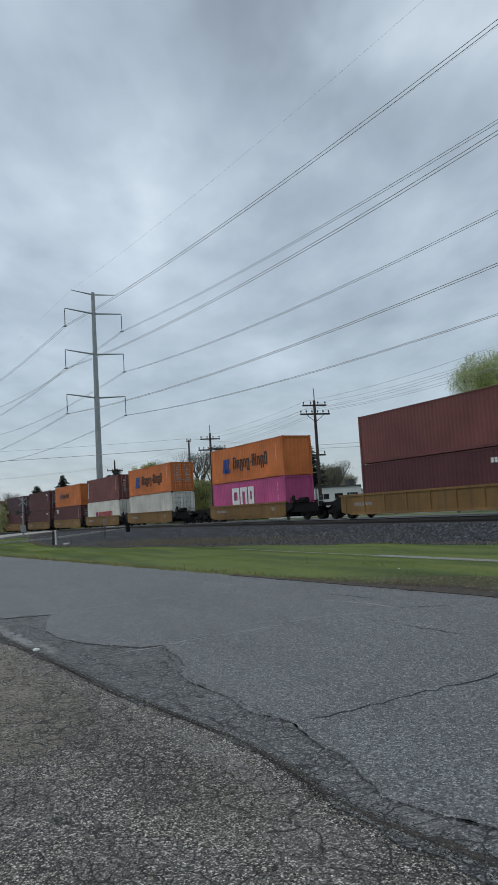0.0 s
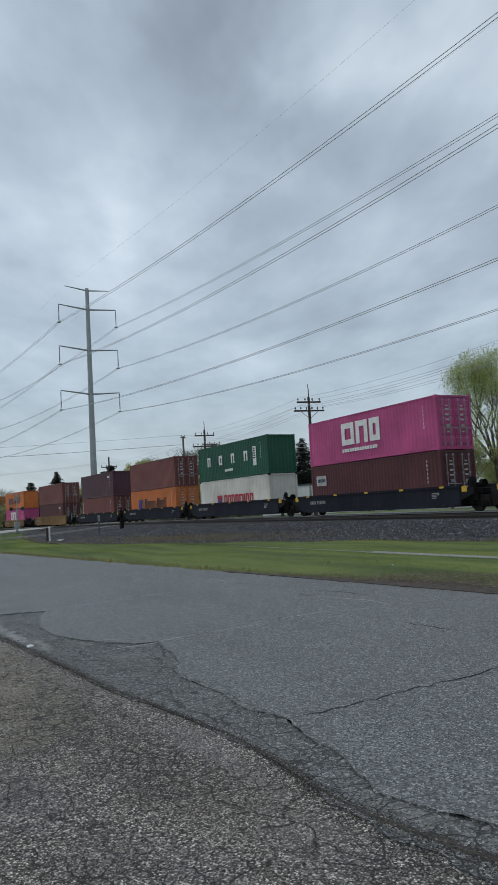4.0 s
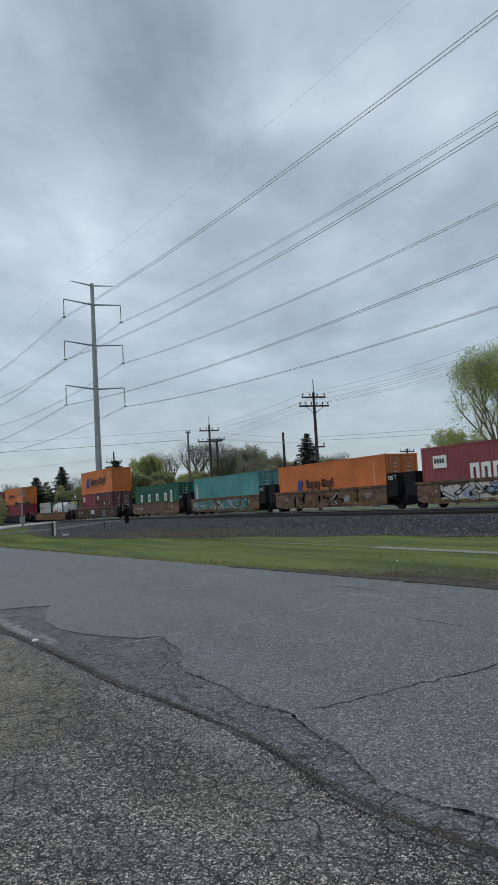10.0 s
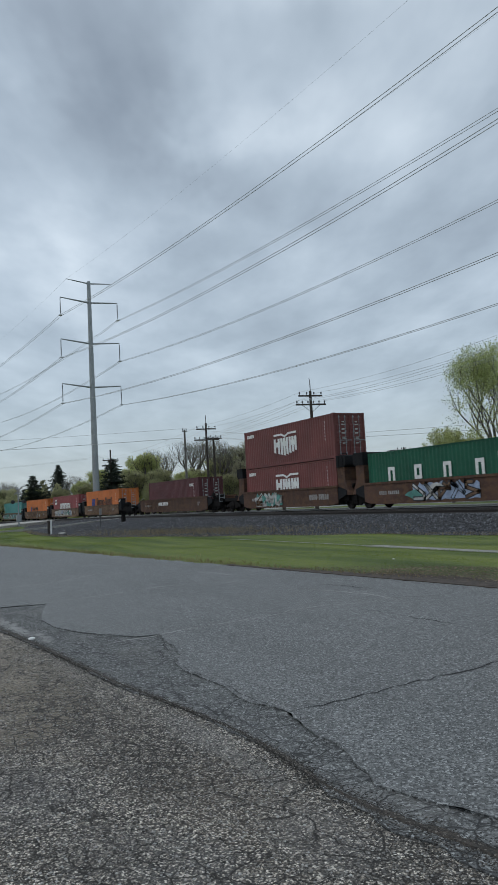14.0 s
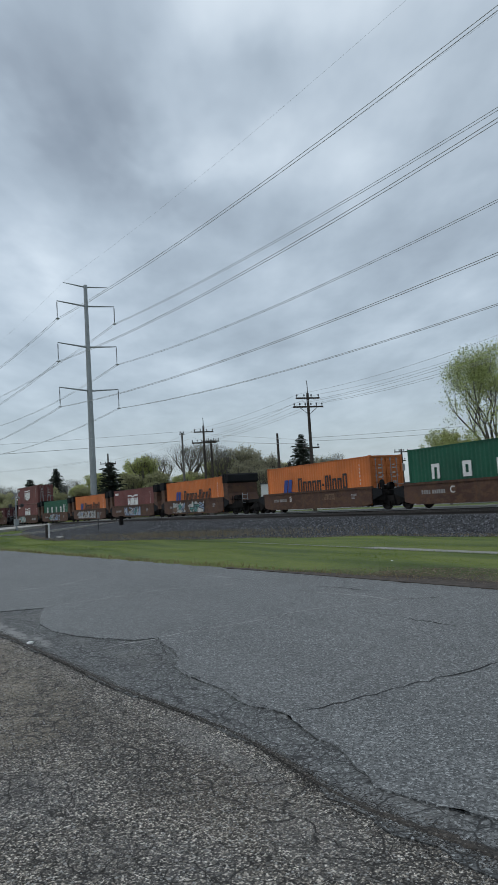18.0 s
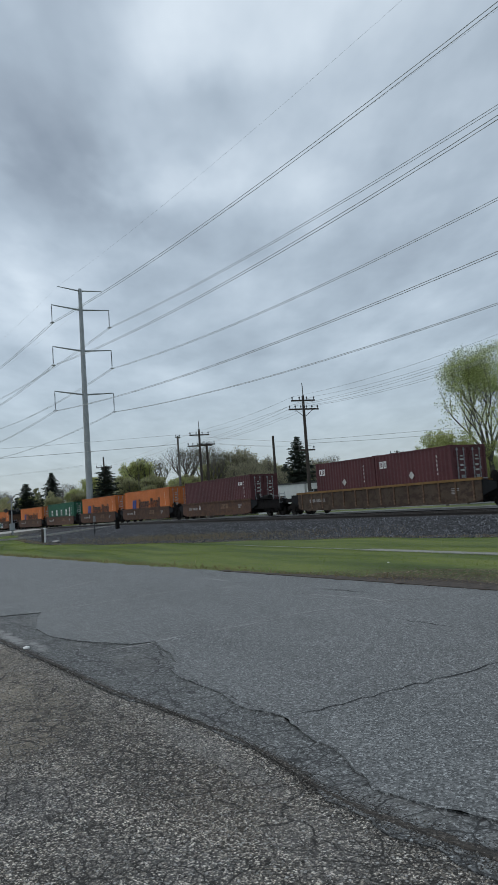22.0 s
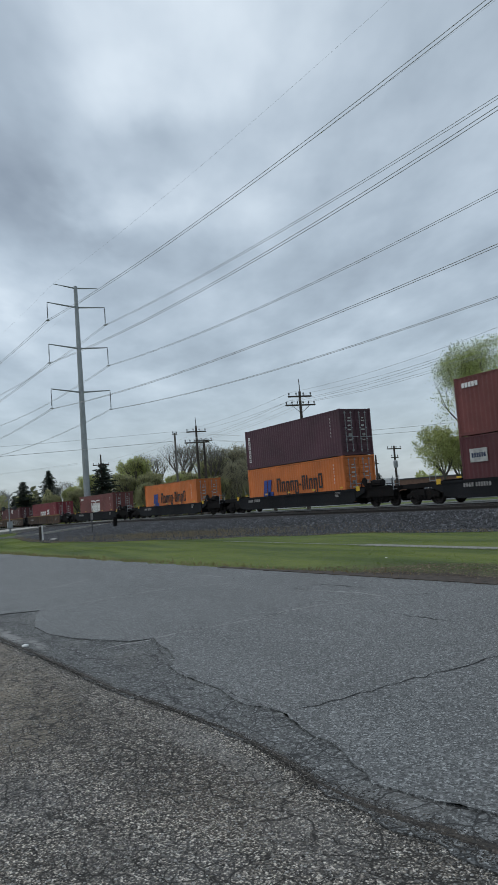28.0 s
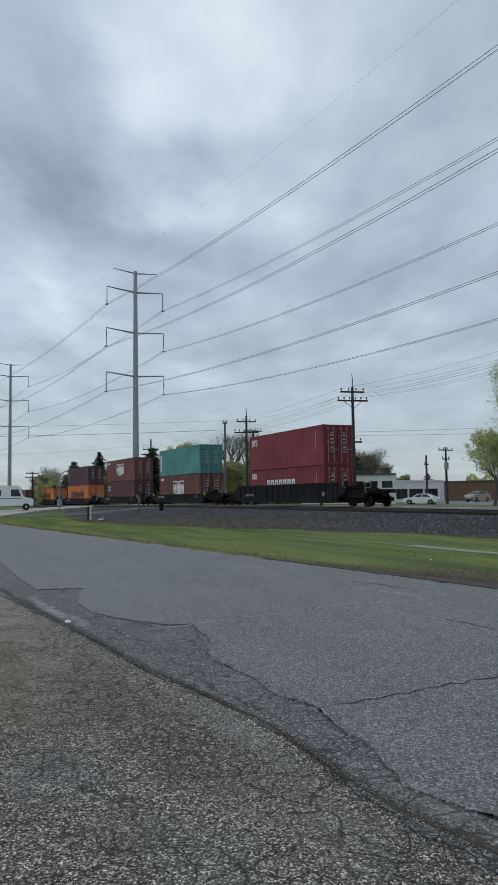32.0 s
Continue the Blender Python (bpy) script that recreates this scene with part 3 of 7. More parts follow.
def ground_z(x, y):
    """Turf: a low swell on the verge, flat elsewhere."""
    on = np.clip((y - road_far(x) - 0.15) / 1.2, 0, 1) * np.clip((foot_y(x) - y) / 1.0, 0, 1) * (x > -90)
    flat = np.clip(np.abs(y - 12.85) / 1.6 - 0.2, 0, 1)
    return -0.04 + on * (0.09 + flat * (0.03 * np.sin(x * 0.7 + y) + 0.02 * np.sin(y * 2.1 - x * 0.3)))


# ---- ground ----
gx = np.concatenate([-np.geomspace(4500, 80, 22), np.arange(-78, 6, 0.75), np.geomspace(8, 4500, 24)])
gy = np.concatenate([-np.geomspace(4500, 4, 24), np.arange(-3, 22, 0.5), np.geomspace(23, 4500, 28)])
GX, GY = np.meshgrid(gx, gy, indexing="ij")
GZ = ground_z(GX, GY)
ny = len(gy)
idx = np.arange(GX.size).reshape(GX.shape)
quads = np.stack([idx[:-1, :-1], idx[1:, :-1], idx[1:, 1:], idx[:-1, 1:]], -1).reshape(-1, 4)
ground = setting("ground", bulk("ground", np.stack([GX, GY, GZ], -1).reshape(-1, 3), quads, SOIL), SOIL, "short spring turf over soil beside the road", "ground")


def slab(name, outline, z0, z1, mat, label, category):
    """A flat slab from a plan outline."""
    bm = bmesh.new()
    vs = [bm.verts.new((x, y, z1)) for x, y in outline]
    top = bm.faces.new(vs)
    low = bmesh.ops.extrude_face_region(bm, geom=[top])
    for v in (g for g in low["geom"] if isinstance(g, bmesh.types.BMVert)):
        v.co.z = z0
    bmesh.ops.triangulate(bm, faces=bm.faces[:])
    bmesh.ops.recalc_face_normals(bm, faces=bm.faces)
    me = bpy.data.meshes.new(name)
    bm.to_mesh(me)
    bm.free()
    me.materials.append(mat)
    return setting(name, me, mat, label, category)


rng = random.Random(7)
edge_x = [60, 30, 15] + [6 - 0.06 * i for i in range(444)] + [-24, -30, -40, -60, -90, -140, -260]
near = [(x, road_near(x) + (rng.uniform(-0.014, 0.014) + 0.03 * math.sin(x * 3.1 + math.sin(x * 1.3)) + 0.018 * math.sin(x * 9.3 + 2 * math.sin(x * 2.3)) if -22 < x < 7 else 0)) for x in edge_x]
far = [(x, road_far(x) + 0.06 * math.sin(x * 3.3) + 0.05 * math.sin(x * 7.7)) for x in [-260, -140, -90, -60] + [-50 + 0.25 * i for i in range(240)] + [12, 30, 60]]
slab("road", near + far, -0.06, -0.012, OLDTOP, "old dark crazed asphalt layer along the road edge", "road")
# the newer, paler top layer ends in a ragged edge
TOP_EDGE = ((-260, -4), (-30, 1.9), (-20, 2.0), (-14.5, 1.9), (-12.76, 1.95), (-12.64, 2.29), (-12.55, 2.69), (-12.03, 2.52), (-11.39, 2.36), (-10.69, 2.22), (-9.92, 2.23), (-9.32, 2.38), (-8.79, 2.66), (-8.44, 2.86), (-8.36, 3.12), (-8.06, 3.05), (-7.56, 2.98), (-7.1, 2.86), (-6.77, 2.68), (-6.43, 2.62), (-6.06, 2.64), (-5.65, 2.67), (-5.17, 2.59), (-4.83, 2.69), (-4.69, 2.71), (-4.34, 2.63), (-4.14, 2.59), (-3.89, 2.6), (-3.55, 2.5), (-3.26, 2.4), (-2.84, 2.52), (-2.61, 2.6), (-1.0, 2.75), (6, 3.2), (60, 7.3))


def ragged(points, step, amount, seed):
    r = random.Random(seed)
    out = []
    for a, b in zip(points, points[1:]):
        n = max(1, min(24, int(math.dist(a, b) / step)))
        for i in range(n):
            k = amount if -25 < a[0] < 8 else 0.0
            out.append((a[0] + (b[0] - a[0]) * i / n + r.uniform(-k, k), a[1] + (b[1] - a[1]) * i / n + r.uniform(-k, k)))
    return out + [points[-1]]


def top_y(x):
    return float(np.interp(x, [p[0] for p in TOP_EDGE], [p[1] for p in TOP_EDGE]))


slab("road_surface", ragged(TOP_EDGE, 0.08, 0.016, 12) + [(x, y - 0.012) for x, y in reversed(far)], -0.03, 0.0, ASPHALT, "grey worn asphalt top layer with cracks and ragged edges", "road")

lot = [(9, -12)] + [(9, 2.9)] + [(x, road_near(x) + 0.25) for x in (6, 3, 0, -2, -4, -6, -8, -10, -12, -14, -17)]
lot += [(-16, 0.75), (-12, 0.8), (-9.5, 0.75), (-8, 0.72), (-6.8, 0.6), (-5.8, 0.45), (-5.2, -0.2), (-5.4, -2), (-5, -12)]
slab("parking_apron", lot, -0.09, -0.020, LOT, "ravelled old asphalt apron full of exposed gravel", "pavement")


def ribbon(points, w, z, seed):
    """A thin wandering strip along a plan line, tapering to its ends."""
    r = random.Random(seed)
    p = []
    for a, b in zip(points, points[1:]):
        n = max(2, int(math.dist(a, b) / 0.09))
        for i in range(n):
            t = i / n
            p.append((a[0] + (b[0] - a[0]) * t + r.gauss(0, 0.016), a[1] + (b[1] - a[1]) * t + r.gauss(0, 0.016)))
    p.append(points[-1])
    s = Shape()
    for i, (x, y) in enumerate(p):
        a, b = p[max(0, i - 1)], p[min(len(p) - 1, i + 1)]
        d = math.dist(a, b) or 1
        nx, ny2 = -(b[1] - a[1]) / d, (b[0] - a[0]) / d
        k = w * (0.35 + 0.65 * r.random()) * min(1, 0.25 + i / 4, 0.25 + (len(p) - 1 - i) / 4)
        zz = z if y > top_y(x) + 0.02 else z - 0.012
        s.v += [(x + nx * k, y + ny2 * k, zz), (x - nx * k, y - ny2 * k, zz)]
    s.f = [(2 * i, 2 * i + 1, 2 * i + 3, 2 * i + 2) for i in range(len(p) - 1)]
    return s


# bare soil and leaf mould along the far road edge
sx = [4 - 0.3 * i for i in range(68)]
soil_far = [(x, road_far(x) + 0.12 + 1.3 * max(0.0, min(1.0, (x + 13.5) / 5)) * (0.7 + 0.3 * math.sin(x * 2.3)) + 0.12 * math.sin(x * 6.1) + 0.08 * math.sin(x * 15)) for x in reversed(sx)]
slab("bare_soil", [(x, road_far(x) - 0.05) for x in sx] + soil_far, -0.1, 0.012, DIRT, "dark bare soil strip along the road edge", "soil")


CRACKS = (
    # half width, plan line; dust: the pale worn lips of an old crack
    (0.0095, 0, ((-4.67, 2.72), (-4.64, 3.01), (-4.7, 3.53), (-4.72, 4.0), (-4.71, 4.48), (-4.79, 4.95), (-4.72, 5.6))),
    (0.022, 1, ((-8.30, 2.42), (-8.35, 2.76), (-8.36, 3.17), (-8.47, 3.5), (-8.46, 3.78), (-8.51, 4.4), (-8.58, 4.85), (-8.74, 5.25), (-8.73, 5.76), (-8.49, 6.39), (-8.6, 6.84))),
    (0.014, 0, ((-8.46, 3.6), (-8.46, 3.8), (-8.47, 3.95))),
    (0.02, 0, ((-8.58, 4.75), (-8.62, 4.95), (-8.72, 5.2))),
    (0.030, 1, ((-12.71, 1.94), (-12.68, 2.65), (-12.8, 3.5), (-12.93, 4.27), (-13.14, 5.03), (-13.05, 5.55), (-12.71, 6.17), (-12.5, 6.51))),
    (0.020, 0, ((-12.72, 1.9), (-12.68, 2.65))),
    (0.03, 0, ((-12.92, 4.2), (-12.97, 4.4), (-13.03, 4.62))),
    (0.012, 0, ((-13.06, 4.8), (-13.14, 5.03))),
    (0.016, 0, ((-13.0, 5.65), (-12.71, 6.17))),
    (0.028, 1, ((-10.76, 6.61), (-10.23, 6.65), (-9.31, 6.87), (-8.6, 6.84), (-8.38, 7.15), (-8.24, 7.39))),
    (0.02, 0, ((-10.76, 6.61), (-10.5, 6.63), (-10.23, 6.65))),
    (0.022, 0, ((-8.6, 6.84), (-8.5, 6.98), (-8.38, 7.15), (-8.24, 7.39), (-8.22, 7.6))),
    (0.011, 0, ((-8.22, 7.82), (-8.02, 8.17))),
    (0.02, 0, ((-11.0, 7.08), (-10.35, 7.24), (-9.59, 7.3))),
    (0.008, 0, ((-8.14, 5.89), (-7.38, 5.96))),
    (0.013, 0, ((-7.38, 5.96), (-6.82, 5.97), (-6.29, 5.99))),
    (0.004, 0, ((-6.29, 5.99), (-5.83, 6.04))),
    (0.032, 1, ((-15.94, 2.44), (-15.86, 2.7), (-16.18, 3.86), (-17.27, 5.0))),
    (0.020, 0, ((-15.95, 2.44), (-15.86, 2.7))),
    (0.024, 0, ((-17.1, 4.8), (-17.27, 5.0), (-17.0, 5.1))),
    (0.016, 0, ((-13.6, 6.82), (-13.2, 6.75), (-12.94, 6.9))),
    (0.030, 1, ((-15.2, 6.6), (-14.4, 6.8), (-13.7, 6.8))),
    # the rim of the top layer, open in places: its shadow drawn as dark strips
    (0.009, 0, ((-10.05, 2.22), (-9.6, 2.32), (-9.28, 2.41), (-8.9, 2.56), (-8.54, 2.73), (-8.38, 3.03))),
    (0.004, 0, ((-7.03, 2.78), (-6.72, 2.65), (-6.04, 2.66), (-5.5, 2.68), (-5.19, 2.65), (-4.67, 2.72))),
    (0.003, 0, ((-4.67, 2.72), (-4.2, 2.58), (-3.85, 2.56))),
    # in the old layer
    (0.006, 0, ((-8.41, 3.1), (-7.6, 2.91), (-7.07, 2.65), (-7.09, 2.42))),
    (0.006, 0, ((-7.42, 2.06), (-7.09, 2.42), (-6.66, 2.63))),
    (0.004, 0, ((-4.82, 2.45), (-4.75, 2.7))),
    (0.004, 0, ((-4.25, 2.27), (-4.23, 2.54))),
    (0.005, 0, ((-11.4, 2.15), (-10.9, 2.0), (-10.2, 1.98), (-9.5, 2.1))),
)
# the dark strips lie flat; the shade inside the cracks is in their colour
for i, (w, dusty, pts) in enumerate(CRACKS):
    mat = DUST if dusty else CRACKSHADE
    tagged(new("road_crack", ribbon(pts, w, 0.002 if dusty else 0.004, i).mesh("road_crack", mat)), "pale dusty worn seam in the asphalt" if dusty else "dark open crack across the worn asphalt", "crack", "road cracks", "structure")

# black silt and grit washed up along the road's near edge: middle line and half width
SILT_LINE = ((-24, 0.55, 0.12), (-14, 1.30, 0.12), (-10.6, 1.60, 0.045), (-8.95, 1.77, 0.036), (-7.5, 1.89, 0.03), (-6.45, 1.965, 0.028), (-5.73, 2.085, 0.02), (-5.02, 2.18, 0.012), (-4.47, 2.235, 0.013), (-3.9, 2.235, 0.022), (-3.45, 2.19, 0.038), (-3.1, 2.21, 0.05), (-2.84, 2.25, 0.055), (-2.56, 2.31, 0.055), (-2.3, 2.36, 0.06), (-1.0, 2.5, 0.12))
r9 = random.Random(19)
sl = [SILT_LINE[0][0] + (SILT_LINE[-1][0] - SILT_LINE[0][0]) * i / 700 for i in range(701)]
mid_y = np.interp(sl, [p[0] for p in SILT_LINE], [p[1] for p in SILT_LINE])
half = np.interp(sl, [p[0] for p in SILT_LINE], [p[2] for p in SILT_LINE])
s = Shape()
for x, y, w in zip(sl, mid_y, half):
    up, down = w * (0.8 + 0.35 * math.sin(x * 4.3) + r9.uniform(-0.3, 0.3)), w * (0.8 + 0.3 * math.sin(x * 6.1 + 1) + r9.uniform(-0.3, 0.3))
    s.v += [(x, y - down, -0.022), (x, y, -0.006), (x, y + up, -0.0125)]
s.f = [(3 * i + j, 3 * i + j + 3, 3 * i + j + 4, 3 * i + j + 1) for i in range(700) for j in (0, 1)]
setting("soil_silt", s, SILT, "black grit and rotted leaves along the road edge", "soil")

# concrete footpath, slab by slab
path = thing("footpath", "narrow concrete footpath half sunk in the grass", "footpath", kind="structure")
slab_me = Shape().box(-0.745, 0.745, -0.22, 0.22, -0.08, 0.0)
slab_me = slab_me.mesh("slab", PATHSLAB)
thin_me = Shape().box(-0.745, 0.745, -0.055, 0.045, -0.08, 0.0).mesh("slab", PATHSLAB)
for i in range(6):
    part("slab", thin_me, PATHSLAB, path, m=pose(-25.1 + 1.5 * i, 12.85, 0.058, 0, 0, rng.uniform(-0.5, 0.5)))
for i in range(26):
    x = -16.1 + 1.5 * i
    part("slab", slab_me, PATHSLAB, path, m=pose(x, 12.85, 0.062, rng.uniform(-0.3, 0.3), rng.uniform(-0.25, 0.25), 0))

# the crossing street that climbs to the rails
cs = [(-40, -3.5, -0.01), (-62, 4.0, 0.16), (-80, 10.8, 0.30), (-96, 20.0, 0.36), (-104, 27, 0.34), (-112, 36, 0.3), (-130, 60, 0.02), (-170, 110, 0.0)]
s = Shape()
for i, (x, y, z) in enumerate(cs):
    a, b = Vector(cs[max(0, i - 1)]), Vector(cs[min(len(cs) - 1, i + 1)])
    d = (b - a).normalized()
    n2 = Vector((-d.y, d.x, 0)) * 2.5
    s.v += [(x + n2.x, y + n2.y, z), (x - n2.x, y - n2.y, z), (x - n2.x, y - n2.y, -0.2), (x + n2.x, y + n2.y, -0.2)]
for i in range(len(cs) - 1):
    o = 4 * i
    s.f += [(o, o + 1, o + 5, o + 4), (o + 1, o + 2, o + 6, o + 5), (o + 3, o, o + 4, o + 7)]
kb = [(-60, 4.6, 0.16), (-62.1, 10.4, 0.16), (-62.4, 13.8, 0.24), (-65.9, 18.6, 0.43), (-69.6, 23.0, 0.53)]
ks = Shape()
for a, b in zip(kb, kb[1:]):
    d = (Vector(b) - Vector(a)).normalized()
    o = Vector((-d.y, d.x, 0)) * 0.11
    a, b = Vector(a), Vector(b)
    low = Vector((0, 0, 0.3))
    ks.add([a - o - low, a + o - low, b + o - low, b - o - low, a - o, a + o, b + o, b - o], [(0, 1, 2, 3), (4, 7, 6, 5), (0, 4, 5, 1), (1, 5, 6, 2), (2, 6, 7, 3), (3, 7, 4, 0)])
setting("kerb_crossing", ks, CONCRETE, "pale concrete kerb that climbs the ballast at the crossing", "kerb")
setting("road_crossing_street", s, CONCRETE, "pale concrete street that climbs to the level crossing", "road")
slab("road_far_street", [(-300, 46.5), (200, 46.5), (200, 53.5), (-300, 53.5)], -0.05, -0.01, ASPHALT, "grey asphalt street behind the tracks", "road")
slab("pavement_yard", [(-140, 62), (-30, 62), (-30, 110), (-140, 110)], -0.05, -0.015, ASPHALT, "grey asphalt forecourt in front of the low buildings", "pavement")

# ---- ballast bed, ties, rails ----
bx = [-260, -220, -190] + list(range(-170, 30, 4)) + [40, 80, 160, 320, 640]
s = Shape()
for x in bx:
    c = line_y(x)
    f = float(foot_y(x))
    dz = line_z(x)
    for y, z in ((f - 0.3, -0.06), (f + 0.4, 0.03), (f + (c - 6.7 - f) * 0.5, 0.2), (c - 6.7, 0.43), (c - 5.6, 0.49), (c + 1.6, 0.49), (c + 2.4, 0.43), (c + 3.9, 0.0), (c + 4.4, -0.06)):
        s.v.append((x, y, z + dz * (0.05 < z)))
for i in range(len(bx) - 1):
    s.f += [(9 * i + j, 9 * i + j + 1, 9 * i + j + 10, 9 * i + j + 9) for j in range(8)]
setting("ballast_bed", s, BED, "dark crushed-stone ballast bed under two tracks", "ballast")


def sweep(profile, centre_off, xs):
    sh = Shape()
    n = len(profile)
    for x in xs:
        c, a = line_y(x), line_turn(x)
        for y, z in profile:
            o = centre_off + y
            sh.v.append((x - o * math.sin(a), c + o * math.cos(a), z + line_z(x)))
    for i in range(len(xs) - 1):
        sh.f += [(n * i + j, n * i + (j + 1) % n, n * i + n + (j + 1) % n, n * i + n + j) for j in range(n)]
    return sh


rx = [-260, -220] + list(range(-200, -40, 5)) + [-40, 0, 60, 640]
for track_off in (0.0, -4.4):
    for gauge in (-0.755, 0.755):
        o = track_off + gauge
        rail = setting("rail", sweep([(-0.07, RAIL_Z - 0.17), (-0.07, RAIL_Z - 0.15), (-0.01, RAIL_Z - 0.13), (-0.01, RAIL_Z - 0.045), (0.01, RAIL_Z - 0.045), (0.01, RAIL_Z - 0.13), (0.07, RAIL_Z - 0.15), (0.07, RAIL_Z - 0.17)], o, rx), RAILSTEEL, "rusty steel rail with a polished running head", "rail")
        part("rail_head", sweep([(-0.036, RAIL_Z - 0.045), (-0.036, RAIL_Z - 0.006), (-0.026, RAIL_Z), (0.026, RAIL_Z), (0.036, RAIL_Z - 0.006), (0.036, RAIL_Z - 0.045)], o, rx), RAILHEAD if track_off == 0 else DULLHEAD, rail, "worn steel running surface")
# a near-black sheet laid over the top of the ballast bed
setting("ballast_oiled", sweep([(-6.5, 0.43), (-6.1, 0.497), (1.5, 0.497), (1.9, 0.43)], 0.0, rx), BLACKBED, "near-black ballast between and beside the rails", "ballast")
tie_me = Shape().box(-0.115, 0.115, -1.3, 1.3, -0.16, 0.0).mesh("tie", TIE)
for track_off in (-4.4, 0.0):
    bedthing = thing("track_ties", "dark creosoted wooden ties bedded in ballast", "railway ties", kind="structure")
    for i in range(145):
        x = -78 + i * 0.54
        part("tie", tie_me, TIE, bedthing, m=pose(x + rng.uniform(-0.02, 0.02), line_y(x) + track_off + rng.uniform(-0.04, 0.04), RAIL_Z - 0.172 + line_z(x), 0, 0, math.degrees(line_turn(x)) + rng.uniform(-1, 1)))


# ---- stuff on the ground ----
def scatter(pos, size, base_v, base_f, seed, squash=1.0, jitter=0.25):
    r = np.random.default_rng(seed)
    n, k = len(pos), len(base_v)
    v = np.repeat(base_v[None], n, 0) * (1 + r.uniform(-jitter, jitter, (n, k, 3)))
    v[:, :, 2] *= squash
    a = r.uniform(0, 6.283, n)
    c, s2 = np.cos(a)[:, None], np.sin(a)[:, None]
    v = np.stack([v[..., 0] * c - v[..., 1] * s2, v[..., 0] * s2 + v[..., 1] * c, v[..., 2]], -1)
    v = v * size[:, None, None] + pos[:, None, :]
    f = base_f[None] + (np.arange(n) * k)[:, None, None]
    return v.reshape(-1, 3), f.reshape(-1, base_f.shape[1])


OCTA_V = np.array([(1, 0, 0), (0, 1, 0), (-1, 0, 0), (0, -1, 0), (0.1, 0.1, 0.9), (0, 0, -0.8)], float)
OCTA_F = np.array([(0, 1, 4), (1, 2, 4), (2, 3, 4), (3, 0, 4), (1, 0, 5), (2, 1, 5), (3, 2, 5), (0, 3, 5)])
r0 = np.random.default_rng(3)
N = 120000
px = -8 - 72 * r0.random(N) ** 1.25
fy = foot_y(px)
cy = np.array([line_y(x) for x in px])
u = r0.random(N)
py = fy - 0.4 + (cy - 3.2 - fy + 0.4) * u ** 1.2
pz = np.interp((py - fy) / np.maximum(cy - 6.7 - fy, 0.5), (-0.1, 0.1, 0.5, 1.0, 1.15, 9), (-0.02, 0.04, 0.21, 0.44, 0.5, 0.5))
pz = pz + np.array([line_z(x) for x in px]) * (pz > 0.1)
v, f = scatter(np.stack([px, py, pz], -1), 0.026 + 0.048 * r0.random(N) ** 2, OCTA_V, OCTA_F, 4, 0.8)
tagged(new("ballast_stones", bulk("ballast_stones", v, f, BALLAST)), "dark grey crushed ballast stones on the embankment slope", "ballast", kind="stuff")
N = 70000
px = -9.5 + 9.5 * r0.random(N) ** 0.8
py = np.array([road_near(x) for x in px]) + 0.1 * r0.random(N) - 2.9 * r0.random(N) ** 1.15
keep = ~((px < -5.3) & (py < 0.6))
v, f = scatter(np.stack([px, py, np.where(py > np.array([road_near(x) for x in px]), -0.011, -0.019)], -1)[keep], (0.0035 + 0.0065 * r0.random(N) ** 2)[keep], OCTA_V, OCTA_F, 5, 0.6)
tagged(new("loose_gravel", bulk("loose_gravel", v, f, PEBBLE)), "loose pale gravel on the ravelled apron", "gravel", kind="stuff")


N = 9000
px = -15 + 17 * r0.random(N)
py = road_far(px) + 2.4 * r0.random(N) ** 1.3 * np.clip((px + 15) / 6, 0.08, 1)
v, f = scatter(np.stack([px, py, ground_z(px, py) + 0.025], -1), 0.006 + 0.013 * r0.random(N) ** 2, OCTA_V, OCTA_F, 15, 0.3)
tagged(new("leaf_litter", bulk("leaf_litter", v, f, LITTER)), "brown leaf litter on the bare soil strip", "leaf litter", kind="stuff")
N = 9000
px = -11.5 + 9 * r0.random(N)
py = road_far(px) + 0.35 + 2.6 * r0.random(N) ** 0.9 * np.clip((px + 12) / 3.5, 0.1, 1)
v, f = scatter(np.stack([px, py, ground_z(px, py) + 0.04], -1), 0.008 + 0.02 * r0.random(N) ** 3, OCTA_V * (1.6, 0.35, 1.0), OCTA_F, 16, 0.2)
tagged(new("straw_litter", bulk("straw_litter", v, f, STRAW)), "dead straw and leaf scraps strewn over thin grass", "leaf litter", kind="stuff")
N = 13000
px = -1.6 - 10.4 * r0.random(N) ** 1.3
py = np.interp(px, [p[0] for p in SILT_LINE], [p[1] for p in SILT_LINE]) + r0.normal(0, 1, N) * 1.15 * np.interp(px, [p[0] for p in SILT_LINE], [p[2] for p in SILT_LINE])
v, f = scatter(np.stack([px, py, np.full(N, -0.012)], -1), 0.003 + 0.005 * r0.random(N) ** 2, OCTA_V, OCTA_F, 17, 0.7)
tagged(new("edge_grit", bulk("edge_grit", v, f, GRIT)), "dark brown grit and crumbs along the road edge", "grit", kind="stuff")


def blades(pos, height, width, seed, lean=0.5):
    r = np.random.default_rng(seed)
    n = len(pos)
    a = r.uniform(0, 6.283, n)
    d = np.stack([np.cos(a), np.sin(a), np.zeros(n)], -1) * width[:, None]
    tip = np.stack([r.normal(0, lean, n), r.normal(0, lean, n), np.ones(n)], -1) * height[:, None]
    v = np.stack([pos - d, pos + d, pos + tip], 1)
    return v.reshape(-1, 3), np.arange(3 * n).reshape(-1, 3)


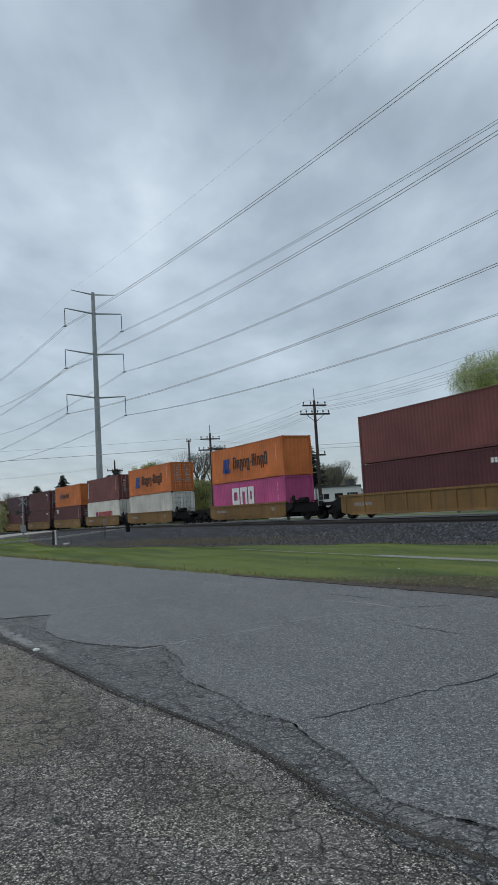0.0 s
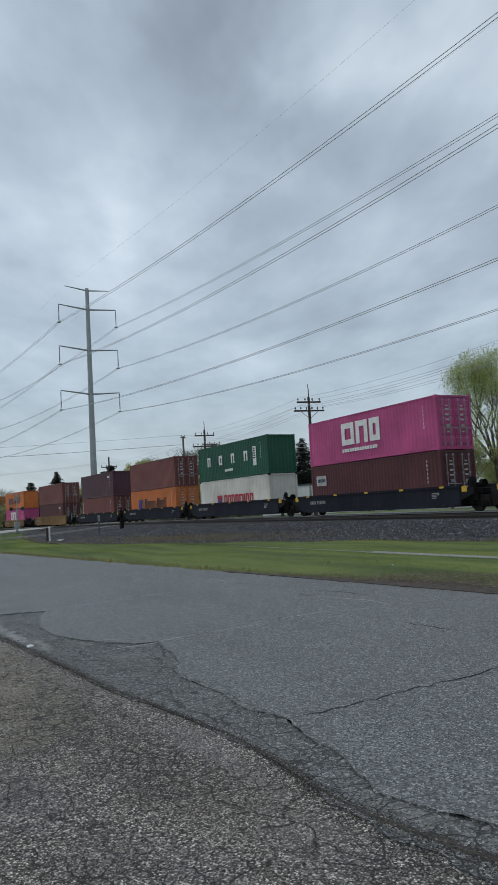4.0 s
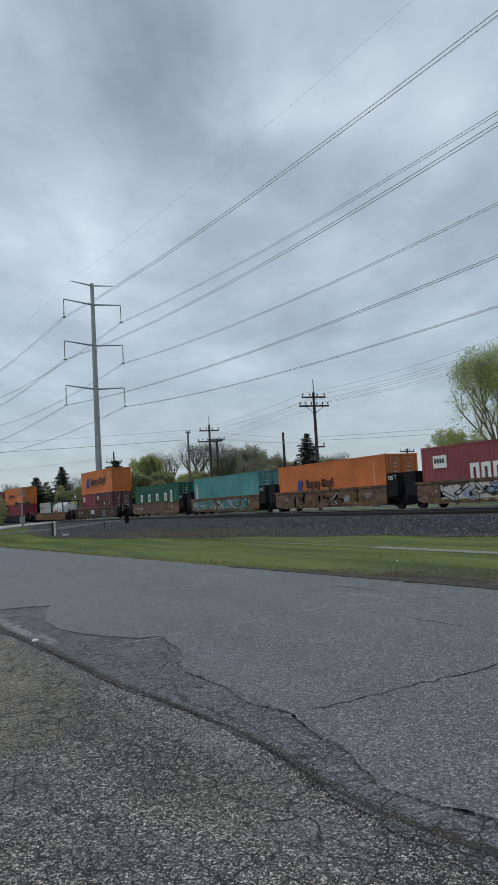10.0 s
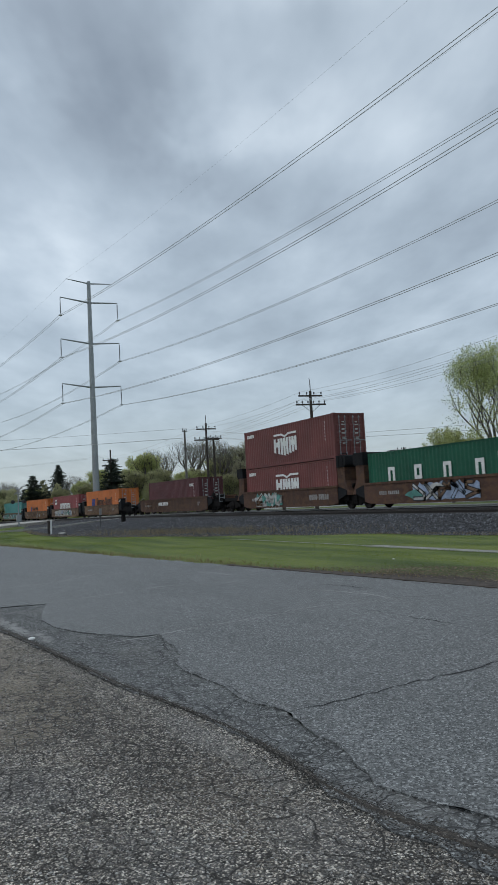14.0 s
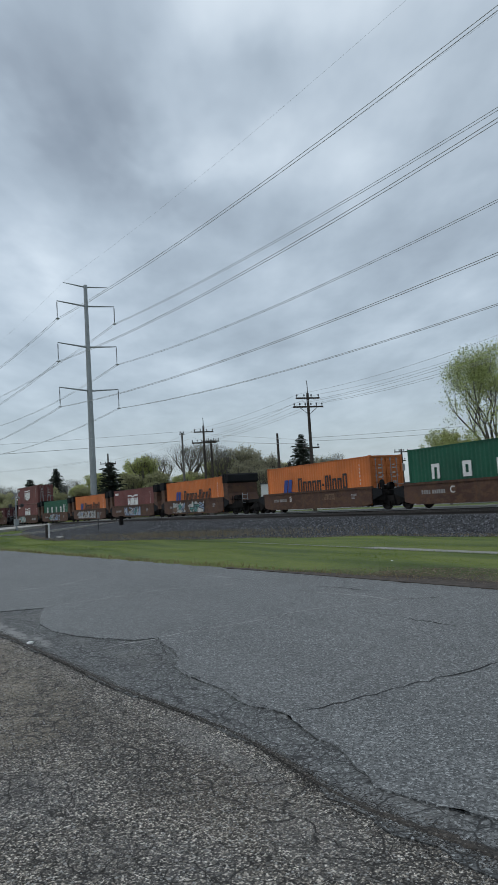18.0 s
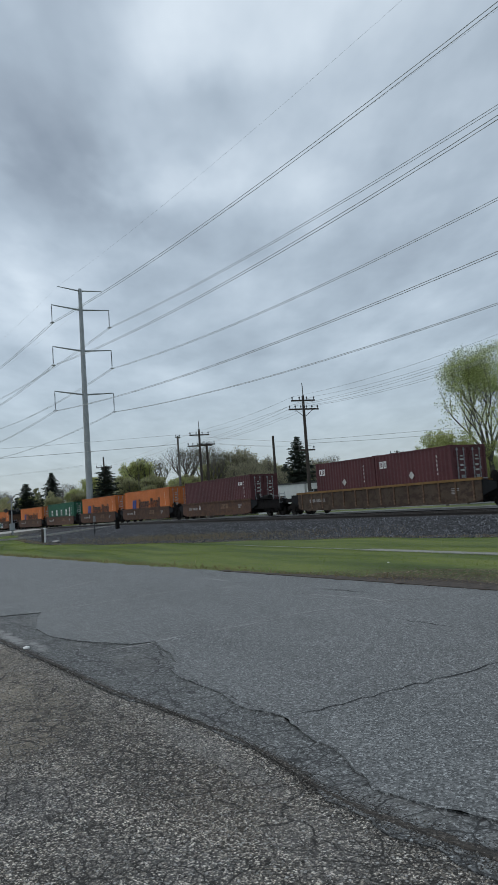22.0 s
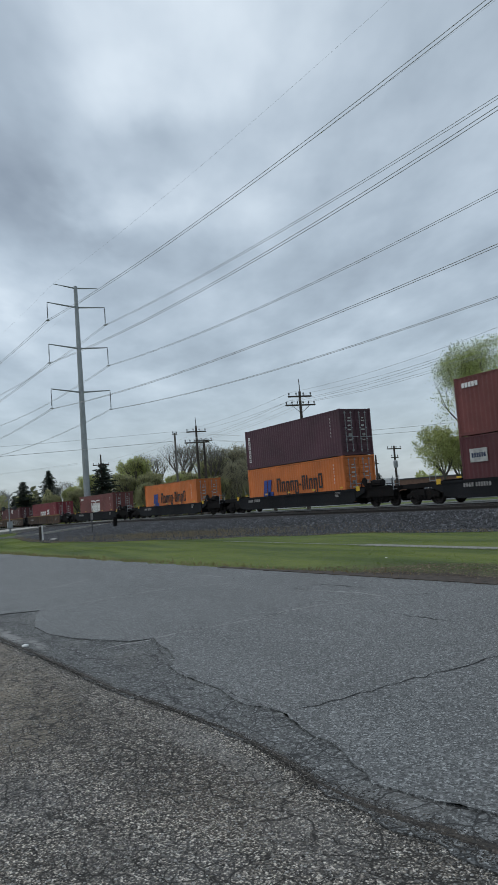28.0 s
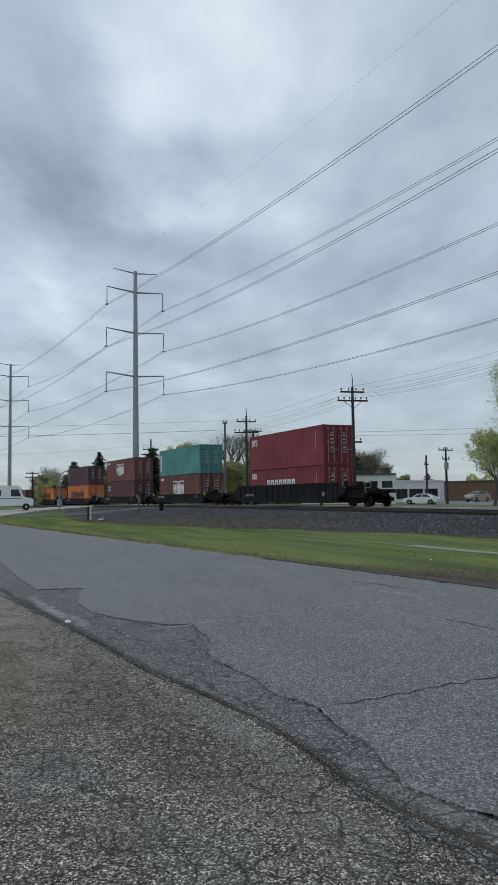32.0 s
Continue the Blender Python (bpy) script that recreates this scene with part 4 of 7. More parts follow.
N = 330000
px = -4 - 80 * r0.random(N) ** 1.5
lo, hi = road_far(px) - 0.02, foot_y(px) + 0.35 * r0.random(N)
py = lo + (hi - lo) * r0.random(N)
onpath = (np.abs(py - 12.85) < np.where(px > -17, 0.22, 0.09) - 0.1 * r0.random(N)) & (px > -25)
bare = (px > -15) & (py - 0.3 * px - 12.6 < r0.normal(-0.1, 0.7, N)) & (r0.random(N) < np.clip((px + 15) / 4, 0, 0.97)) | (py < road_far(px) + 0.12 * r0.random(N))
keep = ~(onpath | bare)
P = np.stack([px, py, ground_z(px, py) - 0.005], -1)[keep]
hs = (0.010 + 0.02 * r0.random(len(P))) * np.where(np.abs(P[:, 1] - 12.5) < 0.16, 1.9, 1.0)
v, f = blades(P, hs, 0.003 + 0.006 * r0.random(len(P)), 6, 1.3)
tagged(new("grass", bulk("grass", v, f, BLADE)), "short bright green spring grass on the verge", "grass", kind="stuff")
N = 26000
px = -10 - 60 * r0.random(N)
py = np.where(r0.random(N) < 0.85, foot_y(px) + r0.normal(0.1, 0.25, N), road_far(px) + 0.1 + np.abs(r0.normal(0, 0.25, N)))
v, f = blades(np.stack([px, py, ground_z(px, py)], -1), 0.04 + 0.09 * r0.random(N), 0.006 + 0.008 * r0.random(N), 8)
tagged(new("dry_grass", bulk("dry_grass", v, f, DRYBLADE)), "straw-coloured dry grass along the turf edges", "grass", kind="stuff")
N = 5000
px = -33 + r0.normal(0, 5.0, N)
py = foot_y(px) + 0.4 + 2.6 * r0.random(N)
v, f = blades(np.stack([px, py, np.full(N, 0.03)], -1), 0.12 + 0.3 * r0.random(N), 0.003 + 0.004 * r0.random(N), 9, 0.35)
tagged(new("dry_weeds", bulk("dry_weeds", v, f, DRYBLADE)), "dry brown weed stalks at the foot of the ballast", "weeds", kind="stuff")
N = 26000
px = -5.05 - 3.5 * r0.random(N) ** 1.3
py = 0.98 - 2.4 * r0.random(N) ** 1.2
keep = (py < -0.143 * px + 0.03 * np.sin(px * 9)) & (py > -0.143 * px - 1.6) & (r0.random(N) < np.clip((-5.0 - px) * 2.5, 0, 1))
v, f = blades(np.stack([px, py, np.full(N, -0.04)], -1)[keep], (0.015 + 0.03 * r0.random(N))[keep], (0.003 + 0.004 * r0.random(N))[keep], 10, 0.9)
tagged(new("grass", bulk("grass_patch", v, f, BLADE)), "patch of green grass beside the gravel apron", "grass", kind="stuff")


# ---- sky ----
s = Shape()
for i in range(25):
    r = 4300 * (i / 24) ** 1.5
    for j in range(48):
        a = 2 * math.pi * j / 48
        s.v.append((r * math.cos(a), r * math.sin(a), 400 - 415 * (r / 4300) ** 2))
s.f = [(48 * i + j, 48 * i + (j + 1) % 48, 48 * i + 48 + (j + 1) % 48, 48 * i + 48 + j) for i in range(24) for j in range(48)]
cloud_layer = tagged(new("backdrop", s.mesh("cloud_layer", CLOUDS)), "grey-blue overcast cloud cover with brighter breaks", "sky", kind="structure")
for p in cloud_layer.data.polygons:
    p.use_smooth = True

# ---- train ----
MOVERS = []  # (thing, x of its middle at mid-clip, height)


def travel(t):
    """How far the train has rolled from its place at 16 s, towards -x."""
    u = t / 16 - 1
    return -311.034 * u + 5.063 * u ** 2 + 2.633 * u ** 3 - 0.118 * u ** 4 - 1.46 * u ** 5


MESHES = {}


def cached(key, make, mat):
    """One mesh for all alike parts of one colour."""
    if (key, mat.name) not in MESHES:
        MESHES[key, mat.name] = make().mesh(key[0], mat)
    return MESHES[key, mat.name]


def corrugated(x0, x1, z0, z1, pitch=0.278, depth=0.022):
    """A steel side sheet with trapezoid corrugations; outer face towards -y at y = 0."""
    s = Shape()
    n = int((x1 - x0) / pitch)
    step = (x1 - x0) / n
    xs = []
    for i in range(n):
        a = x0 + i * step
        xs += [(a, 0), (a + step * 0.26, 0), (a + step * 0.5, depth), (a + step * 0.76, depth)]
    xs.append((x1, 0))
    for x, y in xs:
        s.v += [(x, y, z0), (x, y, z1)]
    s.f = [(2 * i, 2 * i + 2, 2 * i + 3, 2 * i + 1) for i in range(len(xs) - 1)]
    k = len(s.v)
    s.v += [(x0, depth + 0.01, z0), (x1, depth + 0.01, z0), (x1, depth + 0.01, z1), (x0, depth + 0.01, z1)]
    s.f += [(k, k + 1, k + 2, k + 3)]
    return s


def frame_shape(L, H):
    s = Shape()
    h, w = L / 2, 1.219
    for x in (-h, h - 0.16):
        for y in (-w, w - 0.12):
            s.box(x, x + 0.16, y, y + 0.12, 0.1, H - 0.1)
    for y in (-w, w - 0.08):
        s.box(-h + 0.16, h - 0.16, y, y + 0.08, 0.02, 0.17)
        s.box(-h + 0.16, h - 0.16, y + 0.01, y + 0.07, H - 0.09, H - 0.02)
    for x in (-h, h - 0.12):
        s.box(x + 0.02, x + 0.12, -w + 0.12, w - 0.12, 0.02, 0.16)
        s.box(x + 0.02, x + 0.12, -w + 0.12, w - 0.12, H - 0.13, H - 0.02)
    return s


def door_shape(H):
    """One door leaf, hung towards +x: a frame with pressed panels."""
    s = Shape().box(0, 0.03, 0, 1.06, 0.0, H - 0.3)
    n = 5
    ph = (H - 0.42) / n
    for i in range(n):
        z = 0.06 + i * ph
        s.prism([(0.03, z + 0.06), (0.055, z + 0.11), (0.055, z + ph - 0.11), (0.03, z + ph - 0.06)], 0.1, 0.96)
    for y in (0.0, 1.0):
        s.box(0.03, 0.05, y, y + 0.06, 0, H - 0.3)
    return s


def rod_shape(H):
    s = Shape().tube((0, 0, 0.02), (0, 0, H - 0.32), 0.022, n=6)
    for z in (0.1, 0.8, 1.5, H - 0.45):
        s.box(-0.03, 0.03, -0.05, 0.05, z, z + 0.07)
    s.box(-0.01, 0.035, 0.0, 0.42, 0.95, 0.99)
    return s


def letters(seq, x, z, h, gap=0.16, y=-1.232, thick=None):
    """A row of square-cut blocks that stands for lettering: (width, rise, drop) each, in units of h."""
    s = Shape()
    t = thick or 0.19 * h
    for i, (w, up, down) in enumerate(seq):
        w *= h
        z0, z1, y1, kind = z - down * h, z + up * h, y + 0.012, int(i + 10 * abs(x)) % 2
        if w < 0.3 * h or h < 0.3:
            s.box(x, x + w, y, y1, z0, z1)
        elif kind == 0:
            s.ring(x, x + w, z0, z1, t, y, y1)
        else:
            s.box(x, x + t, y, y1, z0, z1).box(x + w - t, x + w, y, y1, z0, z1).box(x + t, x + w - t, y, y1, z1 - t, z1)
        x += w + gap * h
    return s


def fine_print(shape, mat, parent, label="", m=None):
    """Print too small to pick apart."""
    return tagged(part("small_print", shape, mat, parent, label, m), kind="stuff")


def lettering(seq, x, z, h, gap, mat, parent, label, y=-1.232, thick=None, slant=0.0):
    """Each block of a word as its own part under the word."""
    word = new("lettering")
    word.parent = parent
    tagged(word, label)
    for one in seq:
        part("letter_block", lean(letters([one], x, z, h, gap, y, thick), slant, z), mat, word)
        x += one[0] * h + gap * h
    return word


def lean(shape, k, z0):
    shape.v = [(x + k * (z - z0), y, z) for x, y, z in shape.v]
    return shape


def dashes(x, z, w, h, n, seed, y=-1.232, upright=False):
    """Small unreadable print as bars."""
    r = random.Random(seed)
    s = Shape()
    for i in range(n):
        if upright:
            s.box(x, x + w, y, y + 0.01, z - i * h * 1.7 - h, z - i * h * 1.7)
        else:
            s.box(x, x + w * r.uniform(0.6, 1), y, y + 0.01, z - i * h * 1.8 - h, z - i * h * 1.8)
    return s


WORD = [(0.72, 1.35, 0), (0.62, 1, 0), (0.62, 1, 0.35), (0.62, 1, 0), (0.62, 1, 0.35), (0.3, 0.62, -0.42), (0.55, 1.35, 0), (0.2, 1.35, 0), (0.62, 1, 0), (0.62, 1, 0.35), (0.62, 1.35, 0)]


def marks(style, box, L, H):
    """Side lettering and emblems as plain shapes in their colours."""
    y0, y1 = -1.232, -1.22
    if style == "wide":  # emblem and a long dark word
        e = Shape()
        for dx in (0.0, 0.56):
            e.prism([(-3.95 + dx, 0.8), (-3.5 + dx, 0.8), (-3.22 + dx, 1.95), (-3.67 + dx, 1.95)], y0, y1)
        e.prism([(-3.3, 0.8), (-2.55, 0.8), (-2.47, 1.1), (-3.2, 1.1)], y0, y1)
        part("emblem", e, BLUE, box, "dark blue slanted emblem")
        lettering(WORD, -1.95, 1.05, 0.7, 0.2, INK, box, "dark word as plain blocks")
    elif style == "small":
        e = Shape()
        for dx in (0.0, 0.3):
            e.prism([(-3.6 + dx, 1.1), (-3.35 + dx, 1.1), (-3.22 + dx, 1.8), (-3.47 + dx, 1.8)], y0, y1)
        part("emblem", e, BLUE, box, "dark blue slanted emblem")
        lettering(WORD, -2.45, 1.25, 0.41, 0.18, INK, box, "dark word as plain blocks")
    elif style == "three":
        lettering([(0.95, 1, 0), (0.85, 1, 0), (0.7, 1, 0)], -2.4, 1.05, 1.35, 0.14, WHITE, box, "large white blocks of lettering", thick=0.34)
        fine_print(letters([(1, 1, 0)] * 14, -2.4, 0.62, 0.2, 0.25), WHITE, box)
    elif style == "four":
        lettering([(0.75, 1, 0)] * 4, -4.3, 1.2, 0.78, 2.1, WHITE, box, "four pale spaced blocks of lettering", thick=0.19)
        p = part("sign_panel", Shape().box(3.85, 4.35, y0, y1, 0.75, 2.2), WHITE, box, "white upright sign panel")
        fine_print(dashes(3.92, 2.1, 0.36, 0.1, 5, 3, y0 - 0.006), INK, p)
        fine_print(letters([(1, 1, 0)] * 6, -1.0, 0.6, 0.2, 0.2), WHITE, box)
    elif style == "red":
        e = part("emblem", Shape().box(-2.7, -1.85, y0, y1, 0.55, 1.6), RED, box, "red square emblem")
        part("emblem_figure", Shape().prism([(-2.55, 1.45), (-2.27, 1.05), (-2.0, 1.45), (-2.0, 0.7), (-2.27, 0.95), (-2.55, 0.7)], y0 - 0.008, y0), BLUE, e)
        lettering([(0.62, 1, 0)] * 4 + [(0.75, 1, 0), (0.2, 1, 0), (0.6, 1, 0), (0.62, 1, 0)], -1.45, 0.75, 0.85, 0.17, RED, box, "red lettering as plain blocks")
    elif style == "crest":
        for a, b in ((-1.55, -0.72), (-0.6, 0.42), (0.54, 1.55)):
            s = Shape()
            n = 2 if b - a < 1 else 3
            for i in range(n):
                x = a + (b - a - 0.27) * i / (n - 1)
                foot = 0.62 + 0.3 * abs(x + 0.15) / 1.6
                s.prism([(x, foot + 0.07), (x + 0.27, foot), (x + 0.27, 1.92), (x, 1.92)], y0, y1)
            s.box(a + 0.27, b - 0.27, y0 + 0.001, y1, 1.32, 1.66)
            part("letter_block", s, WHITE, box, "large white block of lettering")
        s = Shape().prism([(-1.55, 2.12), (-0.5, 2.12), (0, 1.95), (0.5, 2.12), (1.55, 2.12), (1.55, 2.26), (0.45, 2.26), (0, 2.08), (-0.45, 2.26), (-1.55, 2.26)], y0, y1)
        part("emblem", s, WHITE, box, "notched white bar over the lettering")
        fine_print(letters([(0.7, 1, 0)] * 5, -5.6, 2.35, 0.24, 0.2), WHITE, box)
    elif style == "flag":
        lettering([(0.85, 1, 0), (0.95, 1, 0), (0.95, 1, 0)], -1.9, 0.85, 0.85, 0.2, WHITE, box, "three slanted white blocks", thick=0.24, slant=0.25)
        e = Shape()
        for i in range(3):
            e.prism([(1.35 + 0.08 * i, 0.9 + 0.36 * i), (1.9, 0.84 + 0.36 * i), (2.55 + 0.06 * i, 1.0 + 0.36 * i), (2.62 + 0.06 * i, 1.26 + 0.36 * i), (1.95, 1.08 + 0.36 * i), (1.43 + 0.08 * i, 1.16 + 0.36 * i)], y0, y1)
        part("emblem", e, WHITE, box, "white waving three-band emblem")
    elif style == "faded":
        lettering([(0.55, 1, 0)] * 5 + [(0.6, 1, 0), (0.2, 1, 0)], -2.6, 0.75, 1.1, 0.13, WHITE, box, "worn white lettering as plain blocks")
        p = part("sign_panel", Shape().box(-5.2, -4.2, y0, y1, 1.75, 2.4), WHITE, box, "white sign panel")
        fine_print(letters([(0.6, 1, 0)] * 4, -5.1, 2.0, 0.24, 0.2, y0 - 0.006), INK, p)
    elif style == "corner":
        lettering([(0.7, 1, 0), (0.7, 1, 0), (0.2, 1, 0)], -L / 2 + 0.5, H - 0.9, 0.55, 0.14, WHITE, box, "small white lettering as blocks")
    elif style == "corner_word":
        lettering([(0.7, 1, 0), (0.7, 1, 0), (0.2, 1, 0)], -L / 2 + 0.5, H - 0.75, 0.45, 0.14, WHITE, box, "small white lettering as blocks")
        lettering([(0.55, 1, 0)] * 7, -2.8, 0.78, 0.95, 0.18, WHITE, box, "worn white lettering as plain blocks")
    elif style == "upright":
        for i in range(6):
            part("letter_block", Shape().ring(-L / 2 + 0.45, -L / 2 + 0.72, H - 0.75 - i * 0.33, H - 0.5 - i * 0.33, 0.06, y0, y1), WHITE, box, "small white block of upright lettering")
    elif style == "column":
        p = part("sign_panel", Shape().box(-L / 2 + 0.35, -L / 2 + 0.75, y0, y1, 0.55, 2.3), WHITE, box, "white upright sign panel")
        fine_print(dashes(-L / 2 + 0.42, 2.2, 0.26, 0.12, 7, 4, y0 - 0.006), INK, p)
    elif style == "label":
        p = part("sign_panel", Shape().box(-L / 2 + 0.6, -L / 2 + 1.7, y0, y1, 1.6, 2.25), GRAF_WHITE, box, "grey-white rectangular sign panel")
        fine_print(letters([(0.5, 1, 0)] * 6, -L / 2 + 0.72, 1.82, 0.22, 0.2, y0 - 0.006), TANKBLUE, p)
    elif style == "diamond":
        part("placard", Shape().prism([(0.0, 1.33), (0.22, 1.55), (0.0, 1.77), (-0.22, 1.55)], y0, y1), GRAF_WHITE, box, "white diamond placard")
        lettering([(0.7, 1, 0), (0.6, 1, 0)], -L / 2 + 0.4, H - 0.8, 0.4, 0.2, WHITE, box, "small white blocks of lettering")
    elif style == "tiny":
        fine_print(letters([(0.7, 1, 0)] * 3, L / 2 - 1.9, H - 0.75, 0.24, 0.3), WHITE, box)
    # capacity print near the door end
    fine_print(dashes(L / 2 - 1.05, H - 0.45, 0.04, 0.13, 6 if L > 10 else 5, 5, upright=True), WHITE, box)


def container(colour, word, style, doors=True, L=12.19, H=2.896, about=""):
    """A corrugated steel box; the end towards +x shows doors or a plain end wall."""
    label = f"{word} corrugated steel shipping container {about or 'on a well car'}"
    box = thing("shipping_container", label, "container", "shipping containers on the train")
    h = L / 2
    part("frame", cached(("frame", L, H), lambda: frame_shape(L, H), colour), colour, box)
    side = cached(("side_panel", L, H), lambda: corrugated(-h + 0.15, h - 0.15, 0.16, H - 0.08), colour)
    part("side_panel", side, colour, box, m=pose(0, -1.195, 0))
    part("side_panel", side, colour, box, m=pose(0, 1.195, 0, 0, 0, 180))
    part("roof", cached(("roof", L, H), lambda: Shape().box(-h + 0.1, h - 0.1, -1.15, 1.15, H - 0.05, H - 0.025), colour), colour, box)
    part("underfloor", cached(("underfloor", L, H), lambda: Shape().box(-h + 0.1, h - 0.1, -1.14, 1.14, 0.1, 0.15), colour), colour, box)
    cast = cached(("corner_casting",), lambda: Shape().box(-0.09, 0.09, -0.082, 0.082, -0.06, 0.06), DARKSTEEL if colour is PALE else colour)
    for x in (-h + 0.087, h - 0.087):
        for y in (-1.14, 1.14):
            for z in (0.058, H - 0.058):
                part("corner_casting", cast, colour, box, m=pose(x, y, z))
    wall = cached(("end_wall", H), lambda: corrugated(-1.1, 1.1, 0.15, H - 0.12), colour)
    part("end_wall", wall, colour, box, m=pose(-h + 0.06, 0, 0, 0, 0, -90))
    if doors:
        leaf = cached(("door", H), lambda: door_shape(H), colour)
        rod = cached(("lock_rod", H), lambda: rod_shape(H), GALV)
        for y in (-1.08, 0.02):
            d = part("door", leaf, colour, box, m=pose(h - 0.07, y, 0.16))
            for yy in (0.28, 0.74):
                part("lock_rod", rod, GALV, d, "bare steel locking rod", m=pose(0.085, yy, 0))
        sign = cached(("door_print", H), lambda: Shape().box(0, 0.01, 0.0, 0.26, H - 0.8, H - 0.72).box(0, 0.01, 0.0, 0.22, H - 1.1, H - 1.0).box(0, 0.01, 0.02, 0.25, H - 1.7, H - 1.55).box(0, 0.01, 0.02, 0.22, 0.9, 0.98).box(0, 0.01, 0.03, 0.2, H - 0.62, H - 0.55).box(0, 0.01, -0.02, 0.24, H - 1.35, H - 1.27).box(0, 0.01, 0.05, 0.15, 1.2, 1.32), GRAF_WHITE)
        for y in (-0.62, 0.42):
            tagged(part("door_print", sign, GRAF_WHITE, box, "white print as bars", m=pose(h + 0.0, y, 0)), kind="stuff")
    else:
        part("end_wall", wall, colour, box, m=pose(h - 0.06, 0, 0, 0, 0, 90))
    if style:
        marks(style, box, L, H)
    return box


def tank_container():
    """A white tank in a blue frame, twenty feet long."""
    L, H = 6.06, 2.59
    t = thing("tank_container", "white tank container in a dark blue steel frame", "tank container", "shipping containers on the train")
    h = L / 2
    part("tank", Shape().turned([(0.3, -2.85), (0.85, -2.7), (1.1, -2.4), (1.13, -2.3), (1.13, 2.3), (1.1, 2.4), (0.85, 2.7), (0.3, 2.85)], 40, (0, 0, 1.3), "x"), TANKWHITE, t, "glossy white tank shell")
    for p in t.children[0].data.polygons:
        p.use_smooth = True
    for x in (-1.7, 0.0, 1.7):
        part("band", Shape().turned([(1.14, x - 0.04), (1.155, x - 0.04), (1.155, x + 0.04), (1.14, x + 0.04)], 40, (0, 0, 1.3), "x"), DARKSTEEL, t, "dark tank band")
    s = Shape()
    for x in (-h, h - 0.16):
        for y in (-1.219, 1.07):
            s.box(x, x + 0.16, y, y + 0.15, 0, H)
        s.box(x, x + 0.16, -1.07, 1.07, 0, 0.16).box(x, x + 0.16, -1.07, 1.07, H - 0.14, H)
        s.tube((x + 0.08, -1.07, 0.1), (x + 0.08, 0, 1.2), 0.05, n=6).tube((x + 0.08, 1.07, 0.1), (x + 0.08, 0, 1.2), 0.05, n=6)
    s.box(-h, h, -1.2, -1.12, 0, 0.14).box(-h, h, 1.12, 1.2, 0, 0.14)
    s.box(-h, h, -0.35, 0.35, H - 0.1, H - 0.05)
    part("frame", s, TANKBLUE, t, "dark blue steel frame")
    part("walkway", Shape().box(-h + 0.2, h - 0.2, -0.3, 0.3, H - 0.045, H - 0.02), GALV, t)
    part("placard", Shape().prism([(0.9, 1.0), (1.15, 1.25), (0.9, 1.5), (0.65, 1.25)], -1.2, -1.165), GRAF_WHITE, t, "diamond placard")
    fine_print(letters([(0.6, 1, 0)] * 5, -1.0, 0.95, 0.24, 0.25, -1.175), RED, t)
    return t


def truck_parts(car, x, mat=DARKSTEEL):
    """A two-axle freight truck at x under a car."""
    def side():
        s = Shape()
        s.prism([(-1.25, 0.36), (-1.25, 0.58), (-0.9, 0.66), (-0.5, 0.84), (0.5, 0.84), (0.9, 0.66), (1.25, 0.58), (1.25, 0.36), (0.75, 0.42), (0.42, 0.22), (-0.42, 0.22), (-0.75, 0.42)], -0.09, 0.09)
        return s

    def spring():
        return Shape().turned([(0.07, 0.26), (0.09, 0.29), (0.075, 0.32), (0.09, 0.36), (0.075, 0.4), (0.09, 0.44), (0.075, 0.48), (0.085, 0.52)], 8)

    def wheel():
        return Shape().turned([(0.46, -0.01), (0.46, 0.03), (0.42, 0.035), (0.41, 0.125), (0.34, 0.13), (0.3, 0.08), (0.12, 0.09), (0.1, 0.16)], 18, axis="y")
    t = new("truck")
    t.parent = car
    t.matrix_basis = pose(x, 0, RAIL_Z)
    for y in (-1.0, 1.0):
        part("side_frame", cached(("side_frame",), side, mat), mat, t, m=pose(0, y, 0))
        for i in (-0.22, 0.0, 0.22):
            part("spring", cached(("spring",), spring, mat), mat, t, m=pose(i, y * 1.12, 0))
    part("bolster", cached(("bolster",), lambda: Shape().box(-0.22, 0.22, -1.15, 1.15, 0.5, 0.78), mat), mat, t)
    for ax in (-0.89, 0.89):
        part("axle", cached(("axle",), lambda: Shape().tube((0, -1.15, 0.42), (0, 1.15, 0.42), 0.08, n=8), mat), mat, t, m=pose(ax, 0, 0))
        for y in (-0.72, 0.72):
            part("wheel", cached(("wheel",), wheel, RAILSTEEL), RAILSTEEL, t, "rust-dark steel wheel", m=pose(ax, y, 0.42, 0, 0, 0 if y > 0 else 180))
    return t


